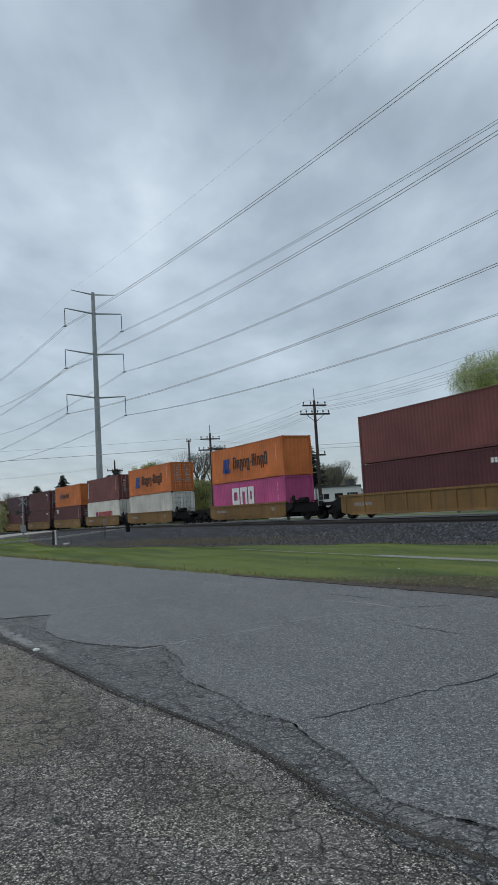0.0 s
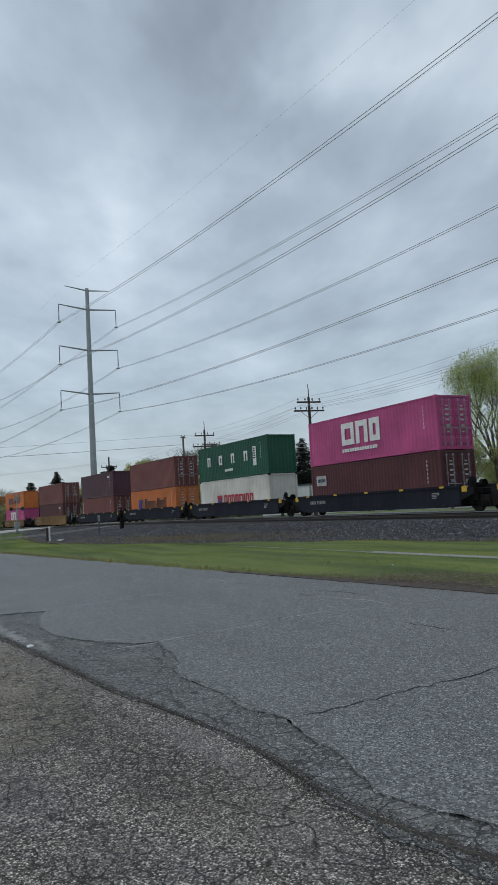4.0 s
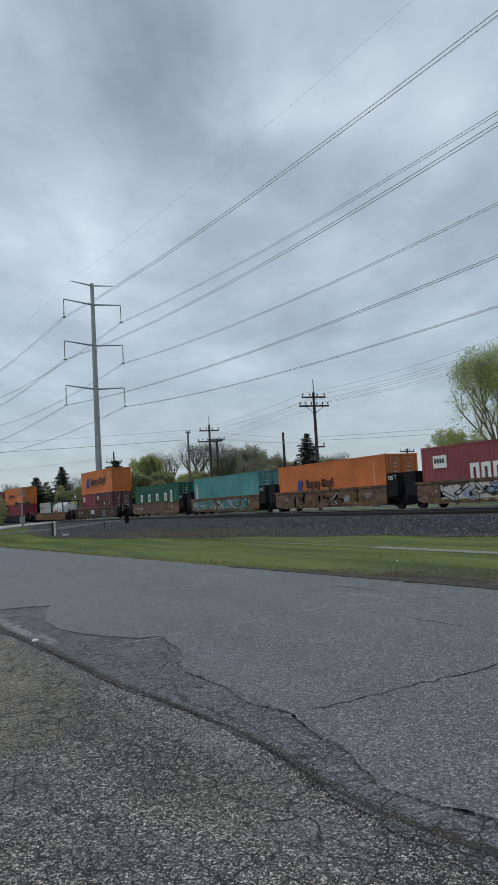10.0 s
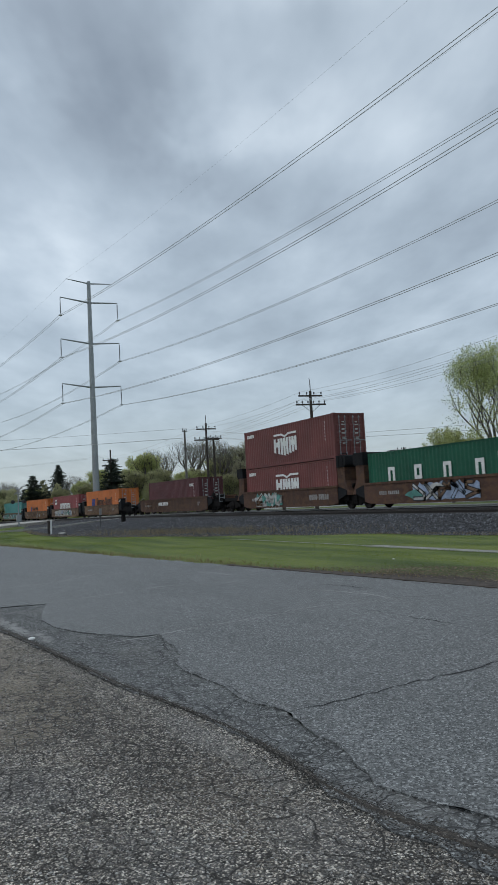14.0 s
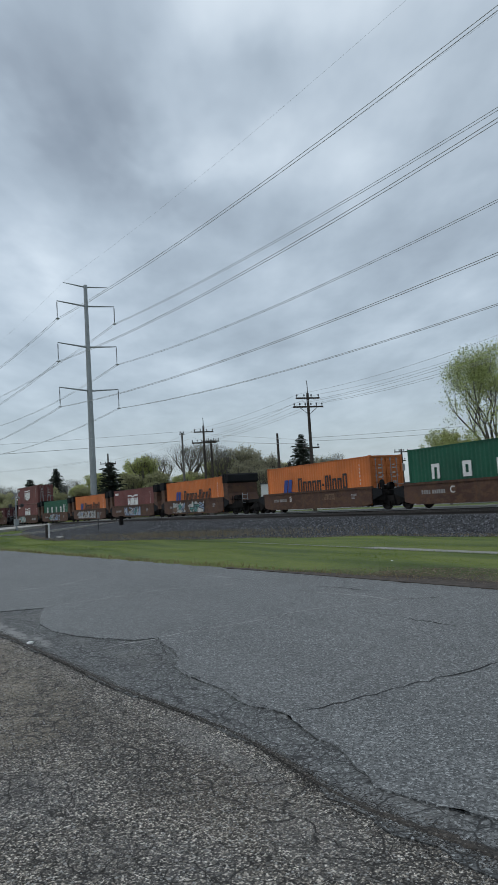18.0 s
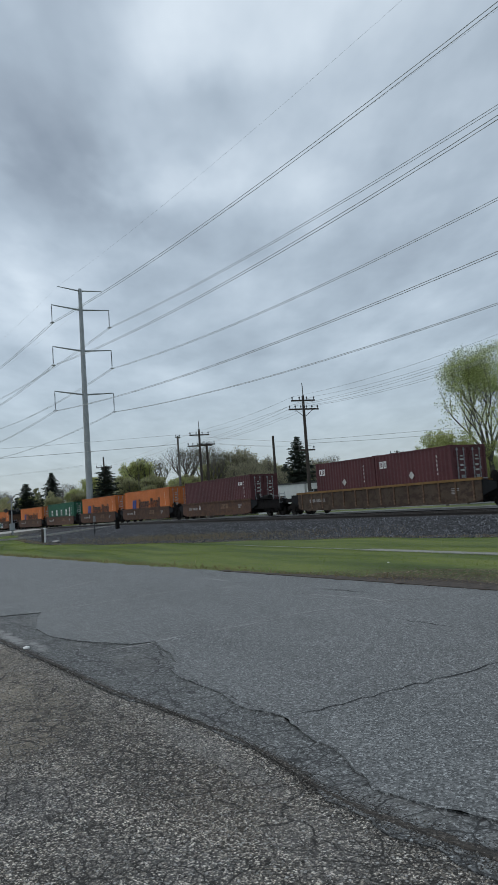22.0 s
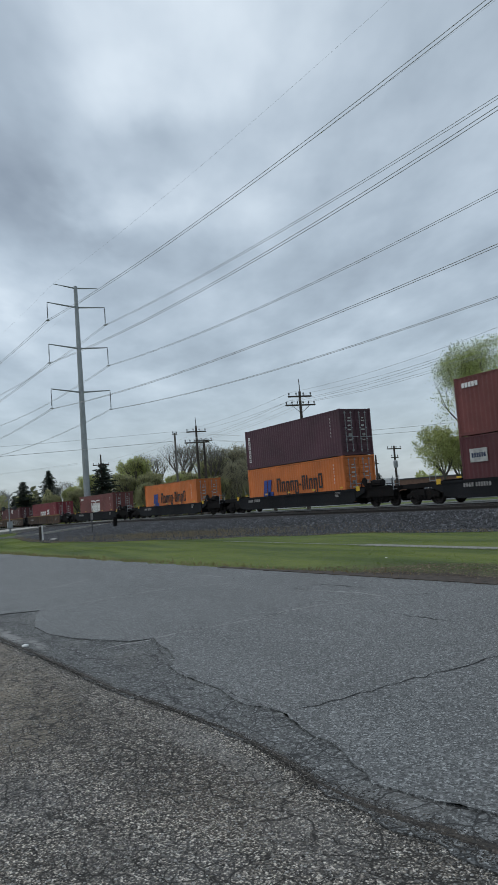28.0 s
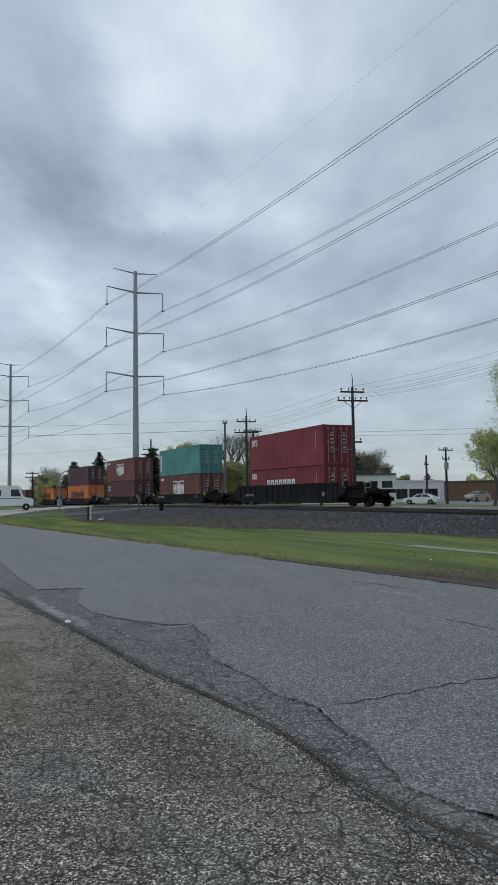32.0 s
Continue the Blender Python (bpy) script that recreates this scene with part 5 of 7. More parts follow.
def graffiti(car, x0, x1, z0, z1, seed, fill, line=GRAF_DARK):
    """A sprayed piece: a ragged colour field, swollen shapes and slanted strokes."""
    r = random.Random(seed)
    n = 26
    top = [(x0 + (x1 - x0) * i / n, z1 - r.uniform(0, 0.28) * (z1 - z0)) for i in range(n + 1)]
    low = [(x, z0 + r.uniform(0, 0.1) * (z1 - z0)) for x, _ in reversed(top)]
    field = part("graffiti", Shape().prism(low[::-1] + top[::-1], -1.488, -1.484), fill, car, "ragged sprayed colour field")
    others = [m for m in (GRAF_BLUE, GRAF_TEAL, GRAF_WHITE, RUSTTAN) if m is not fill] if fill is not RUSTTAN else [TAN, RUSTTAN, FADED_INK]
    hh = z1 - z0
    for i in range(int((x1 - x0) / 1.6)):
        a, b, w = x0 + 1.6 * i + r.uniform(0, 0.6), z0 + r.uniform(0.05, 0.4) * hh, r.uniform(0.4, 1.0)
        pts = [(a + w * math.cos(k * 0.785) * r.uniform(0.5, 1.0), b + 0.25 * hh + 0.35 * hh * math.sin(k * 0.785) * r.uniform(0.5, 1.0)) for k in range(8)]
        part("graffiti_cloud", Shape().prism(pts, -1.490, -1.4885), r.choice(others), field)
    n = max(2, int((x1 - x0) / 0.95))
    cell = (x1 - x0) / n
    for i in range(n):
        a = x0 + cell * (i + 0.08)
        spots = [(r.choice((0.0, 0.4, 0.8)), k / 3 if r.random() < 0.7 else 1 - k / 3) for k in range(4)]
        spots.insert(r.randint(1, 3), (r.choice((0.0, 0.8)), r.choice((0.0, 0.5, 1.0))))
        tint = r.choice([fill, fill if fill is RUSTTAN else GRAF_WHITE, *others])
        for mat, half, y in ((line, 0.12, -1.4925), (tint, 0.062, -1.496)):
            s = Shape()
            for (xa, za), (xb, zb) in zip(spots, spots[1:]):
                p, q = Vector((a + xa * cell, z0 + hh * (0.12 + 0.72 * za))), Vector((a + xb * cell, z0 + hh * (0.12 + 0.72 * zb)))
                d = (q - p).normalized() * half
                if d.length:
                    o = Vector((-d.y, d.x))
                    s.prism([tuple(p - d - o), tuple(q + d - o), tuple(q + d + o), tuple(p - d + o)], y - 0.002, y)
            part("graffiti_stroke", s, mat, field)


def well_unit(style, word, pitch_l, pitch_r, join_l, join_r, unit_text=""):
    """One well of a container car. join: 'link' shares a truck with the next unit, 'couple' ends in its own truck and a coupler."""
    mat, top, length, ribs = style["mat"], style["top"] + RAIL_Z, style["well"], style.get("ribs", 0)
    low = 0.27 + RAIL_Z
    car = thing("well_car", f"{word} intermodal well car with containers in its well", "rail car", "cars of the container train")
    h = length / 2
    for sgn in (-1, 1):
        def sheet():
            s = Shape().prism([(-h, low + 0.14), (-h + 0.5, low + 0.02), (h - 0.5, low + 0.02), (h, low + 0.14), (h, top - 0.06), (-h, top - 0.06)], -0.02, 0.02)
            return s
        side = part("side_sheet", cached(("side_sheet", length, top), sheet, mat), mat, car, m=pose(0, sgn * 1.42, 0))
        chord = style.get("chord", mat)
        part("top_chord", cached(("top_chord", length, top), lambda: Shape().box(-h - 0.1, h + 0.1, -0.065, 0.065, top - 0.12, top), chord), chord, side)
        part("bottom_chord", cached(("bottom_chord", length), lambda: Shape().box(-h + 0.95, h - 0.95, -0.06, 0.06, low - 0.03, low + 0.1), mat), mat, side)
        if ribs:
            rib = cached(("rib", top), lambda: Shape().prism([(-0.05, low + 0.1), (0.05, low + 0.1), (0.05, top - 0.12), (-0.05, top - 0.12)], -0.062, -0.02), style.get("ribmat", mat))
            for i in range(ribs):
                part("rib", rib, mat, side, m=pose(-h + 0.5 + (length - 1.0) * i / (ribs - 1), 0, 0, 0, 0, 0 if sgn < 0 else 180))
        elif style.get("stake"):
            stake = cached(("ledge", length), lambda: Shape().box(-h + 1.1, h - 1.1, -0.075, -0.02, low + 0.14, low + 0.19), style["stake"])
            part("ledge", stake, mat, side, m=pose(0, 0, 0, 0, 0, 0 if sgn < 0 else 180))
        if style.get("yellow"):
            mk = cached(("reflector",), lambda: Shape().box(-0.16, 0.16, -0.072, -0.066, top - 0.11, top - 0.01), YELLOW)
            for i in range(5):
                part("reflector", mk, YELLOW, side, "yellow reflector plate", m=pose(-h + 1.2 + (length - 2.4) * i / 4, 0, 0, 0, 0, 0 if sgn < 0 else 180))
    def cross():
        s = Shape()
        for i in range(7):
            x = -h + 1.2 + (length - 2.4) * i / 6
            s.box(x - 0.15, x + 0.15, -1.4, 1.4, low - 0.02, low + 0.05)
        return s
    part("cross_members", cached(("cross_members", length), cross, mat), mat, car)
    for sgn, pitch, join in ((-1, pitch_l, join_l), (1, pitch_r, join_r)):
        e = new("end_platform")
        e.parent = car
        run = pitch - h  # from the well's end to the joint
        def deck():
            s = Shape().prism([(h - 0.05, low + 0.35), (h + 0.35, low + 0.62), (h + run - 0.25, low + 0.62), (h + run - 0.25, low + 0.86), (h + 0.1, low + 0.9), (h - 0.05, low + 0.8)], -1.05, 1.05)
            s.box(h - 0.04, h + 0.03, -1.37, 1.37, low, low + 0.95)
            return s
        part("deck", cached(("deck", round(run, 1), length), deck, DARKSTEEL), DARKSTEEL, e, "grimy black end deck", m=pose(0, 0, 0, 0, 0, 0 if sgn > 0 else 180))
        def gusset():
            return Shape().prism([(h - 0.05, low + 0.3), (h + 0.9, low + 0.62), (h + 0.9, low + 0.9), (h - 0.05, top - 0.04)], -0.02, 0.02)
        for y in (-1.38, 1.38):
            part("gusset", cached(("gusset", length, top), gusset, BLACK), BLACK, e, m=pose(0, y, 0, 0, 0, 0 if sgn > 0 else 180))
        if style.get("tall"):
            ht = RAIL_Z + 3.35
            def stem():
                return Shape().prism([(h + 0.02, low + 0.6), (h + 1.3, low + 0.6), (h + 1.05, low + 0.95), (h + 0.8, low + 1.5), (h + 0.8, ht - 0.75), (h + 0.02, ht - 0.75)], -1.36, 1.36)
            part("bulkhead", cached(("bulkhead", length), stem, mat), mat, e, "tall grimy end bulkhead", m=pose(0, 0, 0, 0, 0, 0 if sgn > 0 else 180))
            def head():
                s = Shape().prism([(h + 0.02, ht - 0.75), (h + 0.85, ht - 0.75), (h + 0.98, ht - 0.62), (h + 0.98, ht - 0.1), (h + 0.88, ht), (h + 0.02, ht)], -1.42, 1.42)
                for x in (h + 0.3, h + 0.7):
                    s.box(x - 0.03, x + 0.03, -1.46, -1.42, ht - 0.7, ht - 0.05)
                return s.tube((h + 0.1, -1.2, ht + 0.1), (h + 0.9, -1.2, ht + 0.1), 0.025, n=5).tube((h + 0.1, -1.2, ht), (h + 0.1, -1.2, ht + 0.1), 0.025, n=5).tube((h + 0.9, -1.2, ht), (h + 0.9, -1.2, ht + 0.1), 0.025, n=5)
            part("bulkhead_box", cached(("bulkhead_box", length), head, BLACK), BLACK, e, "black box on top of the end bulkhead", m=pose(0, 0, 0, 0, 0, 0 if sgn > 0 else 180))
        elif style.get("post"):
            part("end_box", cached(("end_box", length), lambda: Shape().box(h + 0.1, h + 1.0, -1.42, -0.9, low + 0.5, RAIL_Z + 2.05), BLACK), BLACK, e, "black end box", m=pose(0, 0, 0, 0, 0, 0) if sgn > 0 else pose(-2 * h - 1.1, 0, 0))
        if style.get("yellow"):
            plate = cached(("end_reflector",), lambda: Shape().box(-0.17, 0.17, -0.012, 0.012, top - 0.34, top - 0.06), YELLOW)
            part("reflector", plate, YELLOW, e, "yellow reflector plate", m=pose(sgn * (h + 0.3), -1.415, 0))
        if join == "couple":
            truck_parts(car, sgn * (h + run - 1.75))
            part("coupler", cached(("coupler", round(run, 1), length), lambda: Shape().box(h + run - 0.6, h + run + 0.12, -0.12, 0.12, RAIL_Z + 0.72, RAIL_Z + 0.98).box(h + run - 0.05, h + run + 0.16, -0.2, 0.2, RAIL_Z + 0.68, RAIL_Z + 1.02), DARKSTEEL), DARKSTEEL, e, m=pose(0, 0, 0, 0, 0, 0 if sgn > 0 else 180))
            def grab():
                s = Shape()
                for z in (0.95, 1.25, 1.55):
                    s.tube((h + run - 0.32, -1.3, RAIL_Z + z), (h + run - 0.32, -0.85, RAIL_Z + z), 0.018, n=5)
                s.tube((h + run - 0.32, -1.3, RAIL_Z + 0.9), (h + run - 0.32, -1.3, RAIL_Z + 1.7), 0.02, n=5)
                s.tube((h + run - 0.32, -0.85, RAIL_Z + 0.9), (h + run - 0.32, -0.85, RAIL_Z + 1.7), 0.02, n=5)
                return s
            part("ladder", cached(("ladder", round(run, 1), length), grab, GALV), GALV, e, "bare steel grab irons", m=pose(0, 0, 0, 0, 0, 0 if sgn > 0 else 180))
        elif sgn > 0:
            truck_parts(car, h + run)
        def hose():
            s = Shape().tube((h + 0.5, -1.0, low + 0.9), (h + 0.5, -1.0, low + 1.3), 0.03, n=6).turned([(0.05, 0), (0.24, 0.01), (0.24, 0.05), (0.05, 0.06)], 12, (h + 0.5, -1.06, low + 1.25), "y")
            s.box(h + 0.15, h + run - 0.4, -1.25, -0.95, low + 0.3, low + 0.72)
            for x in np.linspace(h + 0.4, h + run - 0.5, 4):
                s.tube((x, -1.2, low + 0.7), (x, -1.2, low + 1.28), 0.028, n=5)
            s.tube((h + 0.4, -1.2, low + 1.0), (h + run - 0.5, -1.2, low + 1.0), 0.022, n=5)
            s.turned([(0.02, h + 1.0), (0.19, h + 1.02), (0.21, h + 1.1), (0.21, h + min(1.9, run - 0.5)), (0.02, h + min(1.95, run - 0.45))], 10, (0, -0.8, low + 1.1), "x")
            return s.box(h + 0.3, h + 0.8, -0.9, -0.4, low + 0.9, low + 1.15)
        if sgn > 0:
            part("brake_gear", cached(("brake_gear", round(run, 1), length), hose, DARKSTEEL), DARKSTEEL, e)
    # stencilled numbers as bars, unit letters as text
    tagged(part("stencil", cached(("stencil", length, top), lambda: letters([(0.6, 1, 0)] * 4 + [(0.2, 0, 0)] + [(0.55, 1, 0)] * 6, -h + 1.4, low + 0.5, 0.2, 0.28, -1.448), FADED_INK), FADED_INK, car, "worn white stencil as bars"), kind="stuff")
    tagged(part("stencil", cached(("data_stencil", length, top), lambda: dashes(h - 2.0, low + 0.75, 0.55, 0.045, 4, 2, -1.446), FADED_INK), FADED_INK, car, "small faded stencil as bars"), kind="stuff")
    if unit_text:
        cu = bpy.data.curves.new("unit_letter", "FONT")
        cu.body, cu.size, cu.extrude, cu.align_x = unit_text, 0.5 if len(unit_text) == 1 else 0.32, 0.003, "CENTER"
        cu.materials.append(WHITE)
        tx = new("unit_letter", cu)
        tx.parent = car
        tx.matrix_basis = pose(-h * 0.42, -1.452, low + 0.5, 90, 0, 0) if len(unit_text) == 1 else pose(h + 0.55, -1.425, RAIL_Z + 1.68, 90, 0, 0)
        tagged(tx, "white stencilled unit letter")
    return car


S_TAN = dict(mat=TAN, top=1.38, well=12.7, stake=TAN)
S_TANRIB = dict(mat=TAN, top=1.48, well=16.3, ribs=9)
S_NAVY = dict(mat=NAVY, top=1.34, well=15.0, yellow=True)
S_BROWN = dict(mat=BROWN, top=1.31, well=16.3)
S_GREY = dict(mat=RUSTDARK, top=1.46, well=16.3, ribs=11, chord=RUSTTAN)
S_RUST = dict(mat=RUSTTAN, top=1.42, well=12.7, stake=TAN, post=True)
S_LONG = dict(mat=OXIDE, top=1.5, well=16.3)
S_HIGH = dict(mat=OXIDE, top=1.5, well=12.7, tall=True)
S_OX = dict(mat=OXIDE, top=1.40, well=12.7)
S_RIB = dict(mat=RUSTDARK, top=1.46, well=16.3, ribs=14, chord=TAN, ribmat=RUSTTAN)
S_BLACK = dict(mat=BLACK, top=1.14, well=14.6, yellow=True)
S_GON = dict(mat=BLACK, top=1.66, well=16.3, ribs=16)

HC, STD = 2.896, 2.591
# well by well from the front of the train: x of the container's far end at mid-clip, style, words, joined to the next by a shared truck, boxes from the bottom up
TRAIN = [
    (-497.6, S_TAN, "tan", False, [(ORANGE, "orange", "wide", 1), (PINK, "magenta", "three", 1)]),
    (-476.2, S_TAN, "tan", False, [(ORANGE, "orange", "wide", 1), (PINK, "magenta", "three", 1)]),
    (-454.8, S_TAN, "tan", True, [(MAROON, "maroon", "tiny", 1), (PLUM, "plum", "tiny", 1)]),
    (-439.4, S_TAN, "tan", True, [(MAROON, "maroon", "tiny", 1), (MAROON, "maroon", "tiny", 1)]),
    (-424.0, S_TAN, "tan", True, [(MAROON, "maroon", "corner", 1), (ORANGE, "orange", "small", 0)]),
    (-408.8, S_TAN, "tan", True, [(PALE, "dirty white", "red", 1), (BROWNRED, "brown-red", "upright", 1)]),
    (-393.1, S_TAN, "tan", False, [(PALE, "dirty white", "", 1), (ORANGE, "orange", "wide", 1)]),
    (-371.55, S_TAN, "tan", False, [(PINK, "magenta", "three", 0), (ORANGE, "orange", "wide", 0)]),
    (-350.14, S_TANRIB, "tan ribbed", False, [(MAROON, "maroon", "tiny", 1), (BROWNRED, "brown-red", "", 1)]),
    (-329.26, S_NAVY, "navy-black", True, [(BROWNRED, "brown-red", "upright", 1), (PLUM, "plum", "tiny", 0)]),
    (-311.25, S_NAVY, "navy-black", True, [(ORANGE, "orange", "wide", 1), (BROWNRED, "brown-red", "", 1)]),
    (-293.5, S_NAVY, "navy-black", True, [(PALE, "off-white", "red", 0), (GREEN, "dark green", "four", 0)]),
    (-275.58, S_NAVY, "navy-black", True, [(MAROON, "maroon", "label", 1), (PINK, "magenta", "three", 1)]),
    (-257.7, S_NAVY, "navy-black", False, [(CRIMSON, "crimson", "corner", 0), (ORANGE, "orange", "small", 0)]),
    (-234.87, S_BROWN, "rusty brown", False, "tank"),
    (-213.35, S_GREY, "rusty grey ribbed", False, "twenties_orange"),
    (-193.47, S_RUST, "rusty tan", True, [(GREEN, "dark green", "four", 1)]),
    (-177.78, S_RUST, "rusty tan", True, [(TEAL, "teal", "column", 1)]),
    (-162.46, S_RUST, "rusty tan", True, [(ORANGE, "orange", "small", 1)]),
    (-147.13, S_RUST, "rusty tan", True, [(FADED, "faded red", "faded", 1)]),
    (-131.62, S_RUST, "rusty tan", False, [(ORANGE, "orange", "wide", 1)]),
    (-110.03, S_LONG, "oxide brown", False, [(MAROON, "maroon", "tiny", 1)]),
    (-88.7, S_HIGH, "oxide brown high-ended", True, [(BROWNRED, "brown-red", "crest", 1), (BROWNRED, "brown-red", "crest", 1)]),
    (-73.23, S_HIGH, "oxide brown high-ended", True, [(GREEN, "dark green", "four", 1)]),
    (-57.62, S_HIGH, "oxide brown high-ended", True, [(ORANGE, "orange", "wide", 1)]),
    (-42.5, S_HIGH, "oxide brown high-ended", True, [(BROWNRED, "brown-red", "crest", 1)]),
    (-26.93, S_HIGH, "oxide brown high-ended", False, [(ORANGE, "orange", "wide", 1)]),
    (-7.29, S_OX, "oxide brown", True, [(ORANGE, "orange", "wide", 1)]),
    (8.28, S_OX, "oxide brown", True, [(GREEN, "dark green", "four", 1)]),
    (24.08, S_OX, "oxide brown", True, [(ORANGE, "orange", "wide", 1)]),
    (39.41, S_OX, "oxide brown", True, [(ORANGE, "orange", "wide", 1)]),
    (55.4, S_OX, "oxide brown", False, [(MAROON, "maroon", "tiny", 1)]),
    (76.67, S_RIB, "rusty ribbed", True, "twenties"),
    (95.75, S_RIB, "rusty ribbed", True, "twenties_print"),
    (115.19, S_RIB, "rusty ribbed", False, [(CRIMSON, "crimson", "flag", 1)]),
    (137.98, S_BLACK, "black", False, [(BROWNRED, "brown-red", "crest", 1)]),
    (159.97, S_BLACK, "black", False, [(ORANGE, "orange", "wide", 1)]),
    (181.67, S_BLACK, "black", False, [(ORANGE, "orange", "wide", 1), (PLUM, "plum", "upright", 1)]),
    (203.63, S_BLACK, "black", False, [(MAROON, "maroon", "label", 1), (BROWNRED, "brown-red", "crest", 1)]),
    (225.13, S_BLACK, "black", False, [(BROWNRED, "brown-red", "crest", 1), (TEAL, "teal", "column", 1)]),
    (248.78, S_GON, "black ribbed", False, [(CRIMSON, "crimson", "corner_word", 1, STD), (CRIMSON, "crimson", "corner", 1)]),
]
FLOOR = RAIL_Z + 0.33
for i, (sx, style, word, linked, boxes) in enumerate(TRAIN):
    mid = sx + 6.095
    left = (mid - (TRAIN[i - 1][0] + 6.095)) / 2 if i else 10.7
    right = (TRAIN[i + 1][0] + 6.095 - mid) / 2 if i + 1 < len(TRAIN) else 11.6
    before = TRAIN[i - 1][3] if i else False
    text = ""
    if style is S_OX:
        text = "BCDEA"[(i - 27) % 5]
    elif style is S_RUST:
        text = "125 T"
    car = well_unit(style, word, left, right, "link" if before else "couple", "link" if linked else "couple", text)
    MOVERS.append((car, mid, 0.0))
    if style is S_HIGH:
        graffiti(car, -2.0 if i % 2 else -4.2, 2.8 if i != 22 else -0.4, RAIL_Z + 0.35, RAIL_Z + 1.35, i, {22: GRAF_TEAL, 23: GRAF_BLUE, 25: GRAF_BLUE}.get(i, GRAF_WHITE), GRAF_WHITE if i == 22 else GRAF_DARK)
    if style is S_RUST and i in (17, 18, 19):
        graffiti(car, -5.4 if i == 17 else -4.5, 4.6 if i == 17 else 3.6, RAIL_Z + 0.36, RAIL_Z + 1.28, i, {17: GRAF_TEAL, 18: RUSTTAN}.get(i, GRAF_WHITE), RUSTDARK if i == 18 else GRAF_DARK)
    if i == 22:
        lettering([(0.5, 1, 0)] * 4 + [(0.3, 0.6, -0.35)] + [(0.5, 1, 0)] * 5, 3.1, RAIL_Z + 0.65, 0.36, 0.16, FADED_INK, car, "faded pale lettering as plain blocks", -1.448, 0.09)
    if i in (21, 33):
        sx0 = 2.0 if i == 33 else -6.6
        for k, strokes in enumerate(([(0, 0, 0.1, 1), (0.1, 0.45, 0.5, 1), (0.1, 0.45, 0.5, 0)], [(0, 0.1, 0, 1), (0, 0.08, 0.45, 0.02), (0.45, 0, 0.5, 1)], [(0, 0.05, 0.5, 0.4), (0.5, 0.4, 0.05, 0.65), (0.05, 0.65, 0.5, 1)], [(0, 1, 0.6, 0.95), (0.6, 0.95, 0.1, 0.5), (0.1, 0.5, 0.6, 0)])):
            s = Shape()
            for xa, za, xb, zb in strokes:
                s.prism([(sx0 + k + xa, RAIL_Z + 0.45 + 0.75 * za), (sx0 + 0.16 + k + xa, RAIL_Z + 0.45 + 0.75 * za), (sx0 + 0.16 + k + xb, RAIL_Z + 0.47 + 0.75 * zb), (sx0 + k + xb, RAIL_Z + 0.47 + 0.75 * zb)], -1.5, -1.486)
            part("graffiti_stroke", s, GRAF_WHITE if i == 33 else RUSTTAN, car, "angular silver spray strokes" if i == 33 else "angular faded spray strokes")
    if i == 15:
        lettering([(0.8, 1, 0)] * 3, -1.5, RAIL_Z + 0.62, 0.5, 0.16, WHITE, car, "worn white blocks of lettering", -1.5, 0.14)
    if i == 21:
        lettering([(0.55, 1, 0)] * 4 + [(0.2, 0.1, 0)] + [(0.55, 1, 0)] * 6, -2.9, RAIL_Z + 0.85, 0.31, 0.2, WHITE, car, "worn white number as plain blocks", -1.5, 0.07)
    if style is S_OX:
        lettering([(0.8, 1, 0)] * 4, 1.2, RAIL_Z + 0.75, 0.38, 0.15, RUSTTAN, car, "faded blocks of lettering", -1.448, 0.1)
    if boxes == "tank":
        b = container(GREYBOX, "light grey", "", True, 6.06, STD, "beside a tank container")
        lettering([(0.5, 1, 0)] * 4, -2.2, 1.6, 0.4, 0.2, RED, b, "small red lettering as blocks")
        MOVERS.append((b, mid - 3.1, FLOOR))
        MOVERS.append((tank_container(), mid + 3.1, FLOOR))
    elif isinstance(boxes, str):
        two = CRIMSON if boxes == "twenties_orange" else MAROON
        kinds = {"twenties": ("diamond", "diamond"), "twenties_print": ("diamond", "corner"), "twenties_orange": ("corner", "diamond")}[boxes]
        for sgn, st, col in ((-1, kinds[0], two), (1, kinds[1], MAROON)):
            MOVERS.append((container(col, "maroon short" if col is MAROON else "crimson short", st, True, 6.06, HC if boxes != "twenties_orange" else HC), mid + 3.07 * sgn, FLOOR))
        if boxes == "twenties_orange":
            MOVERS.append((container(ORANGE, "orange", "wide", False, about="stacked on two short containers"), mid, FLOOR + HC))
    else:
        z = FLOOR
        for j, b in enumerate(boxes):
            H = b[4] if len(b) > 4 else HC
            about = "stacked on another container" if j else ("under a second container" if len(boxes) > 1 else "alone in a well car")
            MOVERS.append((container(b[0], b[1], b[2], bool(b[3]), 12.19, H, about), mid, z))
            z += H + 0.012


# ---- transmission line ----
LINE_A = Vector((-115.3, 33.2, 0))
LINE_D = Vector((94.4, 8.9, 0))
LINE_N = Vector((-0.0939, 0.9956, 0))
ARMS = ((20.2, 5.05, 3.1), (27.5, 5.05, 3.0), (34.4, 4.95, 2.9))
SAG = {20.2: 1.5, 27.5: 1.75, 34.4: 1.35}
TOP = 37.7


